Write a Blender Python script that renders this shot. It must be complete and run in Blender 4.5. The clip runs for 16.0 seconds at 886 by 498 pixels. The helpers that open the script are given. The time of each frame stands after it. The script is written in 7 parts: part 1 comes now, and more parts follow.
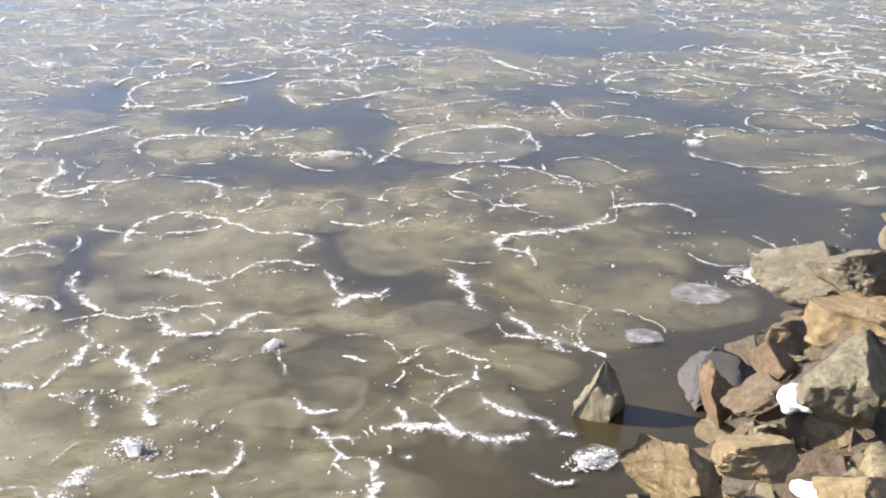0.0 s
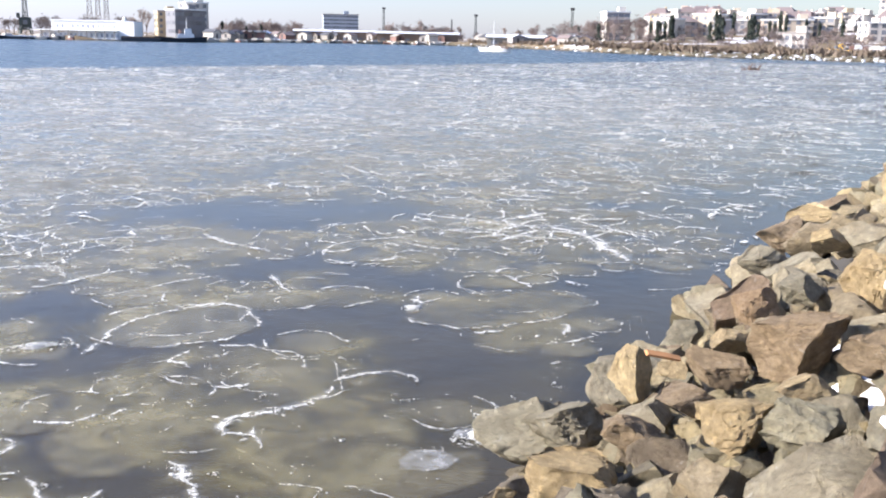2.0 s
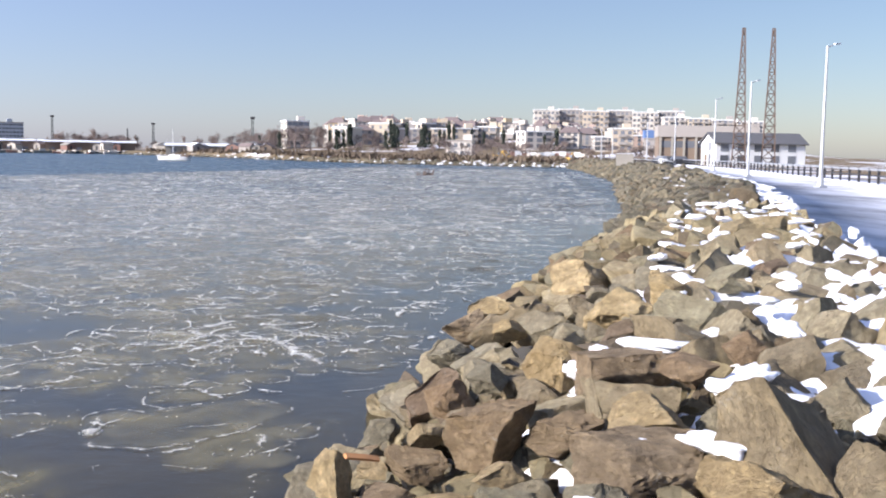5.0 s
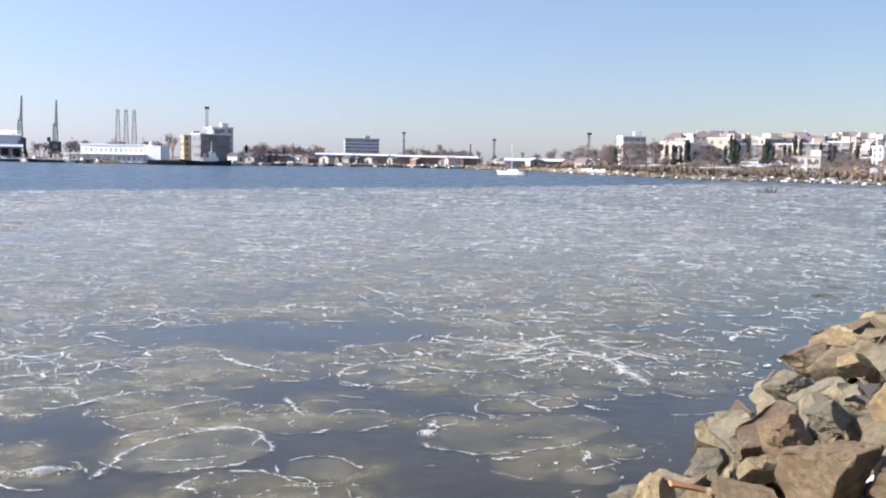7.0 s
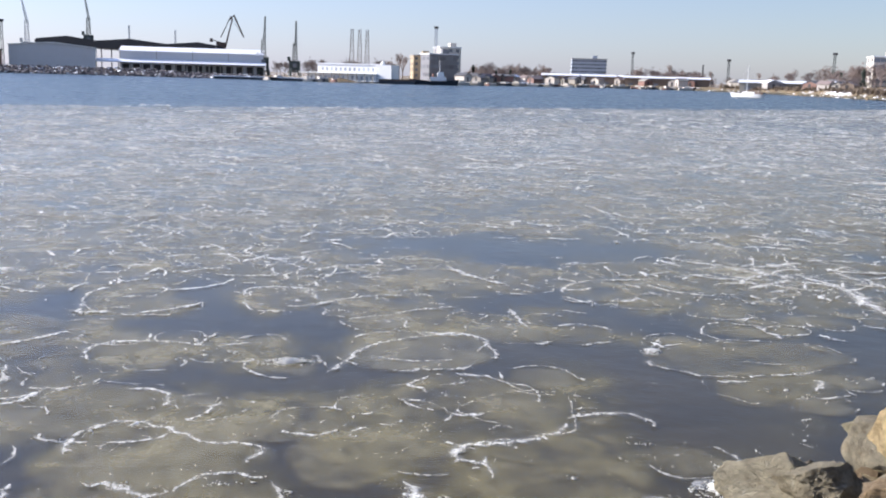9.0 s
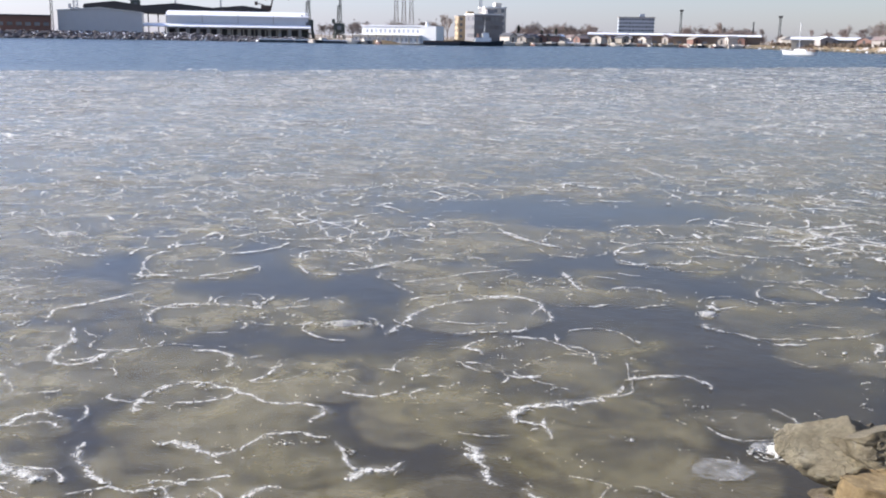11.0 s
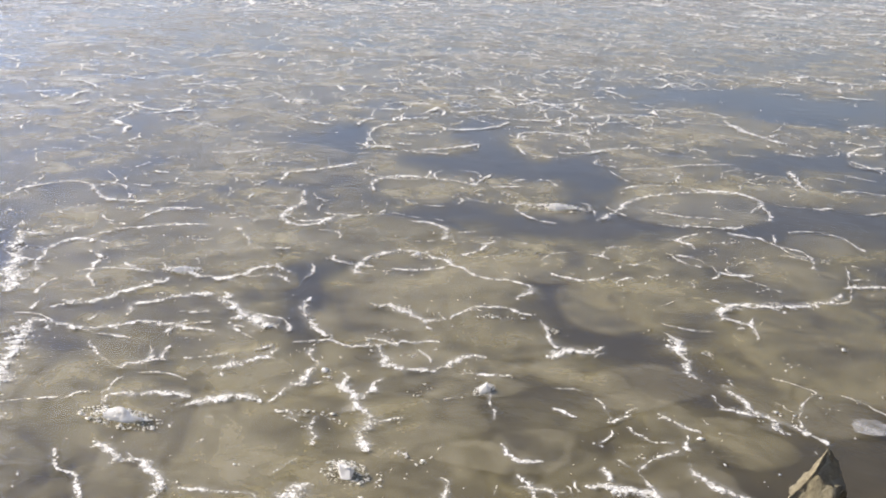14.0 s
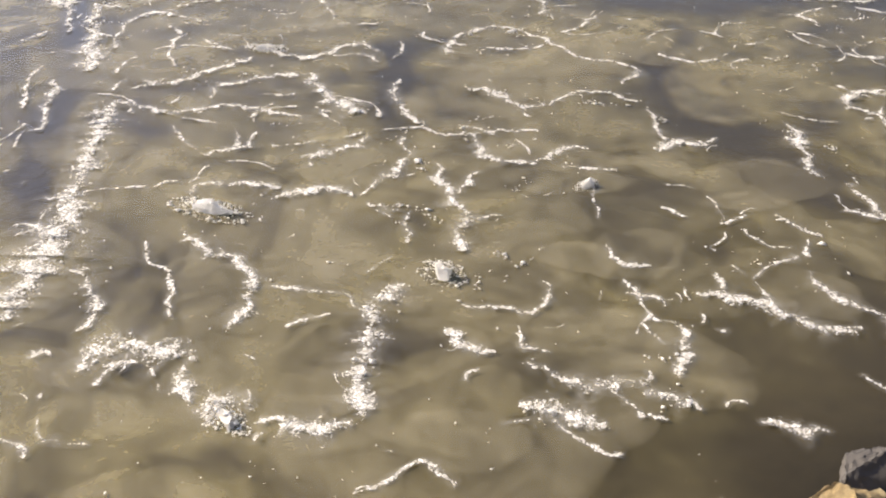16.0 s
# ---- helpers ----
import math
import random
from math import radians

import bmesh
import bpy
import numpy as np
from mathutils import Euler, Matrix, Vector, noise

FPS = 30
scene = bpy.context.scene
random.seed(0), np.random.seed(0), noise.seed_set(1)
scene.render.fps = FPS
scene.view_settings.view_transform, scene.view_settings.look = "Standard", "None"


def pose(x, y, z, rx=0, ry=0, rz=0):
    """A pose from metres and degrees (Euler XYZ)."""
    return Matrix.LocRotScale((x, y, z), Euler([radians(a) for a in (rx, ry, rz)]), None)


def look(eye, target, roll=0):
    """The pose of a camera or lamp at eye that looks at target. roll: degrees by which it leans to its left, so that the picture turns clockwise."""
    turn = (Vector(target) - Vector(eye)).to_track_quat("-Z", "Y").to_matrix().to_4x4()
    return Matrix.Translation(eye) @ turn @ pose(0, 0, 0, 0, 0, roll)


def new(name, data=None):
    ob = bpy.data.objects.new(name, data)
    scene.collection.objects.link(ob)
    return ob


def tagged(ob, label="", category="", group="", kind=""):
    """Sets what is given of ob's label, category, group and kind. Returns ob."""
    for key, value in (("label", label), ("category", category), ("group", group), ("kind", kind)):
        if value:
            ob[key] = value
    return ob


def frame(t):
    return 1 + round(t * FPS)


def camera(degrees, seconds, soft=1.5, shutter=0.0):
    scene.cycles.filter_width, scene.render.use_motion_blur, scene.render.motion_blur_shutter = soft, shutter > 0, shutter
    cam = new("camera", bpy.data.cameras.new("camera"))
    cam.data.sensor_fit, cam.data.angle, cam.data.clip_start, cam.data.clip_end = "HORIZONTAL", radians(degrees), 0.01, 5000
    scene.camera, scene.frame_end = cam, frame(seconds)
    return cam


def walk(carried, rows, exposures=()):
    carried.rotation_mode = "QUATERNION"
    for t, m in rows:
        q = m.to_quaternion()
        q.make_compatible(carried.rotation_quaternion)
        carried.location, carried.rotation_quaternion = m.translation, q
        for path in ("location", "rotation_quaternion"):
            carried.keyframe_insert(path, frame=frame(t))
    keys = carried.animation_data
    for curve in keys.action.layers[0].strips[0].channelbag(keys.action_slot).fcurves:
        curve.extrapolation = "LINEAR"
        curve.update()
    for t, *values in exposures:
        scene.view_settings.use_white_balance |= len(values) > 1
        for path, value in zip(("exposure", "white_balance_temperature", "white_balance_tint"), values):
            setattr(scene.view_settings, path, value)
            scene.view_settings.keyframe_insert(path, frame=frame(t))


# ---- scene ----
cam = camera(48.0, 16.0, 2.0)
PATH = [
    (0, (0.394, -0.004, 3.372), (-0.541, 1.599, 2.629), 0.7),
    (0.5, (0.409, -0.007, 3.398), (-0.476, 1.626, 2.658), 0.4),
    (1, (0.42, 0.019, 3.413), (-0.288, 1.775, 2.768), 1.6),
    (1.5, (0.417, 0.043, 3.424), (-0.147, 1.889, 2.901), 1.5),
    (2, (0.431, 0.094, 3.425), (-0.05, 1.991, 3.01), 1.2),
    (2.5, (0.44, 0.064, 3.438), (0.084, 1.998, 3.074), 0.9),
    (3, (0.461, 0.093, 3.428), (0.245, 2.058, 3.127), 0.9),
    (3.5, (0.476, 0.152, 3.42), (0.403, 2.133, 3.151), 0.7),
    (3.7, (0.488, 0.187, 3.417), (0.461, 2.171, 3.17), 1.0),
    (4.7, (0.44, 0.25, 3.39), (0.579, 2.235, 3.195), 0.9),
    (5.8, (0.379, 0.293, 3.355), (0.324, 2.282, 3.159), 1.1),
    (6, (0.38, 0.29, 3.361), (0.247, 2.275, 3.154), 1.1),
    (6.5, (0.306, 0.26, 3.382), (-0.073, 2.208, 3.128), 0.6),
    (7, (0.423, 0.206, 3.425), (-0.108, 2.126, 3.249), 1.2),
    (7.5, (0.482, 0.152, 3.392), (-0.147, 2.042, 3.211), 1.2),
    (8, (0.429, 0.158, 3.396), (-0.275, 2.019, 3.19), 1.5),
    (8.5, (0.495, 0.077, 3.371), (-0.296, 1.9, 3.142), 0.6),
    (9, (0.369, 0.124, 3.331), (-0.56, 1.862, 2.989), 1.6),
    (9.2, (0.344, 0.123, 3.37), (-0.629, 1.836, 3.023), 0.9),
    (11.3, (0.301, -0.008, 3.356), (-0.701, 1.671, 2.936), 0.8),
    (11.5, (0.343, -0.009, 3.35), (-0.654, 1.678, 2.952), 0.2),
    (12, (0.324, -0.045, 3.367), (-0.77, 1.579, 2.962), 0.0),
    (12.5, (0.421, -0.105, 3.337), (-0.723, 1.476, 2.898), 0.6),
    (13, (0.462, -0.106, 3.381), (-0.745, 1.413, 2.899), 0.6),
    (13.5, (0.364, -0.175, 3.419), (-0.873, 1.302, 2.881), 1.7),
    (14, (0.368, -0.116, 3.412), (-0.925, 1.261, 2.755), 1.9),
    (14.5, (0.258, 0.014, 3.39), (-1.088, 1.289, 2.64), 1.8),
    (15, (0.185, 0.04, 3.412), (-1.139, 1.286, 2.579), 2.8),
    (15.5, (0.019, 0.063, 3.393), (-1.25, 1.275, 2.435), 1.6),
    (16, (-0.081, 0.133, 3.382), (-1.329, 1.26, 2.3), 0.5),
]
walk(cam, [(t, look(eye, target, roll)) for t, eye, target, roll in PATH], [(0, 1.50, 6700, 13), (1.0, 1.50, 6500, 13), (2.0, 1.43, 6300, 13), (2.5, 1.22, 6320, 13), (3.5, 0.94, 6350, 14), (6.0, 0.95, 6300, 14), (6.5, 1.08, 6300, 13), (9.0, 0.98, 6300, 13), (12.0, 0.98, 6550, 13), (14.0, 1.12, 7000, 13), (16, 1.10, 7800, 14)])

# ---------------------------------------------------------------- light
SUN_AZ, SUN_EL = -110.0, 25.0
world = bpy.data.worlds.new("sky")
scene.world = world
world.use_nodes = True
wn = world.node_tree
bg = wn.nodes["Background"]
skytex = wn.nodes.new("ShaderNodeTexSky")
skytex.sky_type = "NISHITA"
skytex.sun_disc = False
skytex.sun_elevation = radians(SUN_EL)
skytex.sun_rotation = radians(SUN_AZ % 360)
skytex.altitude = 0
skytex.air_density = 1.0
skytex.dust_density = 0.55
skytex.ozone_density = 2.0
wn.links.new(skytex.outputs[0], bg.inputs[0])
bg.inputs[1].default_value = 0.050
# the even winter haze that pales the whole sky
haze = wn.nodes.new("ShaderNodeBackground")
haze.inputs[0].default_value = (0.415, 0.515, 0.93, 1)
sa, se = radians(SUN_AZ), radians(SUN_EL)
SUNWARD = (math.sin(sa) * math.cos(se), math.cos(sa) * math.cos(se), math.sin(se))
# it grows brighter towards the sun
aim = wn.nodes.new("ShaderNodeVectorMath")
aim.operation, aim.inputs[1].default_value = "DOT_PRODUCT", SUNWARD
wn.links.new(wn.nodes.new("ShaderNodeTexCoord").outputs["Generated"], aim.inputs[0])
glow = wn.nodes.new("ShaderNodeMapRange")
glow.interpolation_type = "SMOOTHSTEP"
for i, v in enumerate((-0.75, 1.0, 0.088, 0.325)):
    glow.inputs[i + 1].default_value = v
wn.links.new(aim.outputs["Value"], glow.inputs[0])
core = wn.nodes.new("ShaderNodeMapRange")
for i, v in enumerate((0.45, 1.0, 0.0, 0.95)):
    core.inputs[i + 1].default_value = v
wn.links.new(aim.outputs["Value"], core.inputs[0])
bloom = wn.nodes.new("ShaderNodeMath")
bloom.operation = "MULTIPLY_ADD"
wn.links.new(core.outputs[0], bloom.inputs[0])
wn.links.new(core.outputs[0], bloom.inputs[1])
wn.links.new(glow.outputs[0], bloom.inputs[2])
wn.links.new(bloom.outputs[0], haze.inputs[1])
both = wn.nodes.new("ShaderNodeAddShader")
wn.links.new(bg.outputs[0], both.inputs[0])
wn.links.new(haze.outputs[0], both.inputs[1])
wn.links.new(both.outputs[0], wn.nodes["World Output"].inputs[0])

lamp = bpy.data.lights.new("sun", "SUN")
lamp.energy, lamp.angle, lamp.color = 5.0, radians(0.6), (1.0, 0.94, 0.85)
sun = new("sun", lamp)
sun.matrix_world = look(Vector(SUNWARD) * 50, (0, 0, 0))


# ---------------------------------------------------------------- materials
class Mat:
    """A small node builder."""

    def __init__(self, name, rough=0.6, metal=0.0, spec=0.5):
        self.m = bpy.data.materials.new(name)
        self.m.use_nodes = True
        self.t = self.m.node_tree
        self.b = self.t.nodes["Principled BSDF"]
        self.out = self.t.nodes["Material Output"]
        self.b.inputs["Roughness"].default_value = rough
        self.b.inputs["Metallic"].default_value = metal
        self.b.inputs["Specular IOR Level"].default_value = spec
        self.co = self.node("ShaderNodeNewGeometry").outputs["Position"]

    def node(self, kind, **inputs):
        n = self.t.nodes.new(kind)
        for k, v in inputs.items():
            self.put(v, n.inputs[k.replace("_", " ")])
        return n

    def put(self, v, socket):
        if isinstance(v, bpy.types.NodeSocket):
            self.t.links.new(v, socket)
        else:
            socket.default_value = v

    def obj(self):
        self.co = self.node("ShaderNodeTexCoord").outputs["Object"]
        return self

    def stretch(self, sx, sy, sz):
        mp = self.node("ShaderNodeMapping", Vector=self.co)
        mp.inputs["Scale"].default_value = (sx, sy, sz)
        return mp.outputs[0]

    def noise(self, scale, detail=5.0, rough=0.6, co=None, dist=0.0):
        return self.node("ShaderNodeTexNoise", Vector=co or self.co, Scale=scale, Detail=detail, Roughness=rough, Distortion=dist).outputs["Fac"]

    def vor(self, scale, co=None, feature="F1"):
        n = self.node("ShaderNodeTexVoronoi", Vector=co or self.co, Scale=scale)
        n.feature = feature
        return n.outputs["Distance"]

    def ramp(self, fac, *stops):
        n = self.node("ShaderNodeValToRGB", Fac=fac)
        e = n.color_ramp.elements
        while len(e) < len(stops):
            e.new(0.5)
        for el, (p, c) in zip(e, stops):
            el.position = p
            el.color = (c, c, c, 1) if isinstance(c, (int, float)) else (*c, 1)
        return n.outputs[0]

    def mix(self, fac, a, b, kind="MIX"):
        n = self.node("ShaderNodeMix")
        n.data_type, n.blend_type = "RGBA", kind
        self.put(fac, n.inputs[0])
        for v, s in ((a, n.inputs[6]), (b, n.inputs[7])):
            self.put((*v, 1) if isinstance(v, tuple) and len(v) == 3 else v, s)
        return n.outputs[2]

    def math(self, op, a, b=0.0):
        n = self.node("ShaderNodeMath")
        n.operation = op
        self.put(a, n.inputs[0]), self.put(b, n.inputs[1])
        return n.outputs[0]

    def rand(self):
        return self.node("ShaderNodeObjectInfo").outputs["Random"]

    def island(self):
        return self.node("ShaderNodeNewGeometry").outputs["Random Per Island"]

    def color(self, c):
        self.put((*c, 1) if isinstance(c, tuple) else c, self.b.inputs["Base Color"])
        return self

    def bump(self, height, strength=0.5, dist=0.02):
        n = self.node("ShaderNodeBump", Height=height, Strength=strength, Distance=dist)
        self.t.links.new(n.outputs[0], self.b.inputs["Normal"])
        return self

    def alpha(self, fac):
        """Lets what lies below show through where fac is 0."""
        tr = self.node("ShaderNodeBsdfTransparent")
        mx = self.node("ShaderNodeMixShader")
        self.put(fac, mx.inputs[0])
        self.t.links.new(tr.outputs[0], mx.inputs[1])
        self.t.links.new(self.b.outputs[0], mx.inputs[2])
        self.t.links.new(mx.outputs[0], self.out.inputs[0])
        return self


def plain(name, c, rough=0.7, metal=0.0, scale=3.0, vary=0.25, obj=True):
    """Paint, concrete, steel: a base colour with two scales of wear."""
    m = Mat(name, rough, metal)
    if obj:
        m.obj()
    n = m.noise(scale, 6)
    big = m.noise(scale * 0.13, 3)
    dark = tuple(v * (1 - vary) for v in c)
    lite = tuple(min(1, v * (1 + vary * 0.5)) for v in c)
    m.color(m.mix(m.math("MULTIPLY", m.math("ADD", n, big), 0.5), dark, lite))
    m.bump(n, 0.15, 0.02)
    return m.m


TAN = ((0.0, (0.540, 0.408, 0.218)), (0.5, (0.659, 0.511, 0.277)), (1.0, (0.592, 0.463, 0.271)))
GREY = ((0.0, (0.373, 0.337, 0.230)), (0.5, (0.458, 0.412, 0.275)), (1.0, (0.343, 0.307, 0.222)))
BROWN = ((0.0, (0.400, 0.296, 0.178)), (0.5, (0.358, 0.281, 0.185)), (1.0, (0.451, 0.312, 0.181)))
MIXED = ((0.0, (0.233, 0.184, 0.122)), (0.14, (0.538, 0.440, 0.265)), (0.28, (0.340, 0.304, 0.219)), (0.42, (0.583, 0.489, 0.312)), (0.56, (0.399, 0.362, 0.259)), (0.70, (0.460, 0.372, 0.234)), (0.84, (0.206, 0.185, 0.138)), (1.0, (0.340, 0.244, 0.161)))
BANKSTONE = ((0.0, (0.204, 0.161, 0.102)), (0.14, (0.478, 0.392, 0.218)), (0.28, (0.300, 0.269, 0.180)), (0.42, (0.519, 0.433, 0.256)), (0.56, (0.355, 0.320, 0.213)), (0.70, (0.411, 0.330, 0.192)), (0.84, (0.182, 0.164, 0.115)), (1.0, (0.300, 0.218, 0.133)))
# the same stone in darker tones, with the far bank's shade put into the colour
RUBBLE = ((0.0, (0.111, 0.096, 0.068)), (0.16, (0.281, 0.244, 0.160)), (0.32, (0.149, 0.142, 0.111)), (0.5, (0.230, 0.202, 0.139)), (0.68, (0.185, 0.168, 0.122)), (0.84, (0.104, 0.100, 0.077)), (1.0, (0.200, 0.159, 0.106)))


def rock_material(name, per_island=False, tones=MIXED):
    m = Mat(name, 0.88, 0, 0.25)
    who = m.island() if per_island else m.rand()
    if not per_island:
        m.obj()
    tone = m.ramp(who, *tones)
    if per_island:
        n1, n2, k = m.noise(2.3, 8, 0.65), m.noise(9.0, 7, 0.7), 1.0
    else:
        n1, n2, k = m.noise(1.2, 8, 0.65), m.noise(4.5, 7, 0.7), 0.5
    c = m.mix(m.ramp(n1, (0.35, 0.0), (0.68, 1.0)), m.mix(1.0, tone, (0.64, 0.61, 0.57), "MULTIPLY"), tone)
    c = m.mix(m.ramp(n2, (0.50, 0.0), (0.74, 0.6)), c, m.mix(1.0, tone, (1.5, 1.42, 1.25), "MULTIPLY"))
    # lichen and salt crusts
    spot = m.math("MULTIPLY", m.ramp(m.noise(5.5 * k, 6, 0.75, dist=0.6), (0.60, 0.0), (0.66, 1.0)), m.ramp(m.noise(1.3 * k, 3), (0.5, 0.0), (0.62, 0.75)))
    c = m.mix(m.math("MULTIPLY", spot, 0.6), c, (0.55, 0.52, 0.45))
    crust = m.ramp(m.noise(2.6 * k, 7, 0.7, dist=0.8), (0.53, 0.0), (0.61, 0.5))
    c = m.mix(crust, c, m.mix(1.0, tone, (0.40, 0.37, 0.34), "MULTIPLY"))
    rust = m.ramp(m.noise(1.7 * k, 5, 0.6, dist=1.0), (0.60, 0.0), (0.75, 0.5))
    c = m.mix(rust, c, (0.36, 0.225, 0.105))
    fine = m.noise(16 * k, 8, 0.8)
    c = m.mix(m.ramp(fine, (0.32, 0.5), (0.46, 0.0)), c, m.mix(1.0, c, (0.5, 0.48, 0.45), "MULTIPLY"))
    c = m.mix(m.ramp(fine, (0.58, 0.0), (0.72, 0.4)), c, m.mix(1.0, c, (1.4, 1.36, 1.3), "MULTIPLY"))
    m.color(c)
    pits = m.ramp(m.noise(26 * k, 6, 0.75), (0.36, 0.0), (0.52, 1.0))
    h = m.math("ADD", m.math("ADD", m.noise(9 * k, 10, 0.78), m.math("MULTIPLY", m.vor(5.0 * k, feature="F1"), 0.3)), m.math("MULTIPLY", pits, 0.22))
    # the bump's hollows are darkened in the colour too, as shade in the pits
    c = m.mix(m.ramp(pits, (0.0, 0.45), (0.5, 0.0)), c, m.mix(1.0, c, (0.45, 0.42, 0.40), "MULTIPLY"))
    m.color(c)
    m.bump(h, 0.9, 0.10)
    return m.m


def water_material():
    m = Mat("water", 0.05, 0, 0.5)
    cloud = m.noise(0.55, 5, 0.6, dist=0.8)
    m.b.inputs["IOR"].default_value = 1.33
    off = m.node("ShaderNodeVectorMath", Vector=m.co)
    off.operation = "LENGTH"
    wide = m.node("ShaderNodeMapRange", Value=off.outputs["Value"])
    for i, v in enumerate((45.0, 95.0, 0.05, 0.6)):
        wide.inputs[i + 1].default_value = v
    # turbid and brown near by; farther out the sky's blue reflection is coloured in
    far_sky = m.node("ShaderNodeMapRange", Value=off.outputs["Value"])
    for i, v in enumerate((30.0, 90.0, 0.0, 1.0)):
        far_sky.inputs[i + 1].default_value = v
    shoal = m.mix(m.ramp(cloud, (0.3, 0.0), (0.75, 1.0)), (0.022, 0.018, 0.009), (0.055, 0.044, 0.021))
    m.color(m.mix(far_sky.outputs[0], shoal, (0.026, 0.048, 0.062)))
    gloss = m.node("ShaderNodeMapRange", Value=off.outputs["Value"])
    for i, v in enumerate((50.0, 110.0, 0.0, 0.12)):
        gloss.inputs[i + 1].default_value = v
    m.put(m.math("ADD", m.ramp(m.noise(0.3, 3), (0.35, 0.10), (0.7, 0.18)), gloss.outputs[0]), m.b.inputs["Roughness"])
    m.bump(m.math("MULTIPLY", m.noise(3.2, 6, 0.55, co=m.stretch(1.0, 1.2, 1.0)), wide.outputs[0]), 1.0, 0.16)
    return m.m


def ice_material(name, island=False, sheet=False):
    """Thin olive ice, soaked and cloudy, that thins out towards its rim; the floes are greyer."""
    m = Mat(name, 0.3, 0, 0.5)
    n1, n2 = m.noise(0.9, 5, 0.55, dist=0.2), m.noise(2.6, 6, 0.6, dist=0.2)
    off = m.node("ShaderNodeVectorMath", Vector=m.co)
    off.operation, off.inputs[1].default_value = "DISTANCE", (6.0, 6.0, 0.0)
    c = m.mix(m.ramp(n1, (0.25, 0.0), (0.75, 1.0)), (0.108, 0.090, 0.036), (0.300, 0.253, 0.112))
    c = m.mix(m.ramp(n2, (0.40, 0.0), (0.75, 0.5)), c, (0.350, 0.306, 0.168))
    if not sheet:
        who = m.island() if island else m.rand()
        grey = m.ramp(who, (0.0, (0.185, 0.165, 0.108)), (0.35, (0.360, 0.316, 0.186)), (0.7, (0.260, 0.234, 0.168)), (1.0, (0.400, 0.360, 0.238)))
        c = m.mix(m.ramp(m.noise(3.3, 6, 0.65, dist=0.5), (0.25, 0.85), (0.75, 0.45)), c, grey)
    # trapped bubbles and thin frost; paling farther out also paints sun glare in
    frost_glare = m.node("ShaderNodeMapRange", Value=off.outputs["Value"])
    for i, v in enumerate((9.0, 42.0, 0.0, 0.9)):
        frost_glare.inputs[i + 1].default_value = v
    c = m.mix(m.math("MULTIPLY", m.ramp(m.noise(1.7, 6, 0.7, dist=0.5), (0.34, 0.45), (0.62, 0.9)), frost_glare.outputs[0]), c, (0.47, 0.45, 0.405))
    c = m.mix(m.ramp(m.noise(26, 5, 0.75, dist=0.4), (0.60, 0.0), (0.74, 0.35)), c, (0.52, 0.50, 0.43))
    m.color(c)
    m.put(m.ramp(n1, (0.3, 0.20), (0.7, 0.38)), m.b.inputs["Roughness"])
    m.b.inputs["IOR"].default_value = 1.36
    m.bump(m.noise(9, 5, 0.6), 0.05, 0.01)
    edge = m.node("ShaderNodeAttribute")
    edge.attribute_name = "edge"
    thin = m.ramp(m.noise(1.1, 6, 0.6, dist=1.0), (0.34, 0.04 if sheet else 0.35), (0.62, 1.0))
    cloud = m.ramp(m.noise(2.8, 6, 0.65, dist=0.8), (0.32, 0.30), (0.62, 1.0))
    a = m.math("MULTIPLY", m.math("MULTIPLY", m.ramp(edge.outputs["Fac"], (0.0, 0.0), (0.7, 0.95 if sheet else 0.62 if island else 0.50)), thin), cloud)
    m.alpha(a)
    return m.m


def rime_material(name, k=1.0, lift=0.0, slush=0.48):
    """A lacy crust of wet crushed ice: a thin greyish body, gaps, and bright specks; k sets how fine it is."""
    m = Mat(name, 0.6, 0, 0.4)
    speck = m.ramp(m.noise(75 * k, 4, 0.7), (0.48, 0.0), (0.58, 1.0))
    m.color(m.mix(speck, (0.54, 0.52, 0.43), (0.93, 0.92, 0.86)))
    edge = m.node("ShaderNodeAttribute")
    edge.attribute_name = "edge"
    flecks = m.math("MULTIPLY", m.ramp(m.noise(48 * k, 4, 0.75), (0.34, 0.0), (0.66, 1.0)), 0.50)
    clots = m.math("MULTIPLY", m.ramp(m.noise(13 * k, 4, 0.65, dist=0.4), (0.32, 0.0), (0.68, 1.0)), 0.62)
    gaps = m.math("MULTIPLY", m.ramp(m.noise(4.0 * k, 3, 0.5), (0.36, 0.0), (0.62, 1.0)), 0.28)
    a = m.math("SUBTRACT", m.math("ADD", edge.outputs["Fac"], lift), m.math("ADD", m.math("ADD", flecks, clots), gaps))
    # wet slush lies as a thin veil about the crust
    veil = m.math("MULTIPLY", m.math("POWER", edge.outputs["Fac"], 1.5), m.ramp(m.noise(9 * k, 5, 0.7), (0.34, 0.0), (0.70, slush)))
    body = m.math("MAXIMUM", m.ramp(a, (0.0, 0.0), (0.16, 0.42), (0.5, 0.92)), veil)
    m.bump(m.noise(70, 5, 0.7), 0.25, 0.005)
    m.alpha(m.math("MULTIPLY", body, m.math("ADD", 0.74, m.math("MULTIPLY", speck, 0.4))))
    return m.m


def frost_material():
    """A slab of white, bubbly ice."""
    m = Mat("frosted_ice", 0.35, 0, 0.5)
    m.color(m.mix(m.noise(12, 6, 0.7), (0.36, 0.35, 0.31), (0.62, 0.62, 0.59)))
    m.bump(m.noise(30, 5, 0.7), 0.5, 0.01)
    m.alpha(m.ramp(m.noise(5, 6, 0.7), (0.38, 0.06), (0.72, 0.62)))
    return m.m


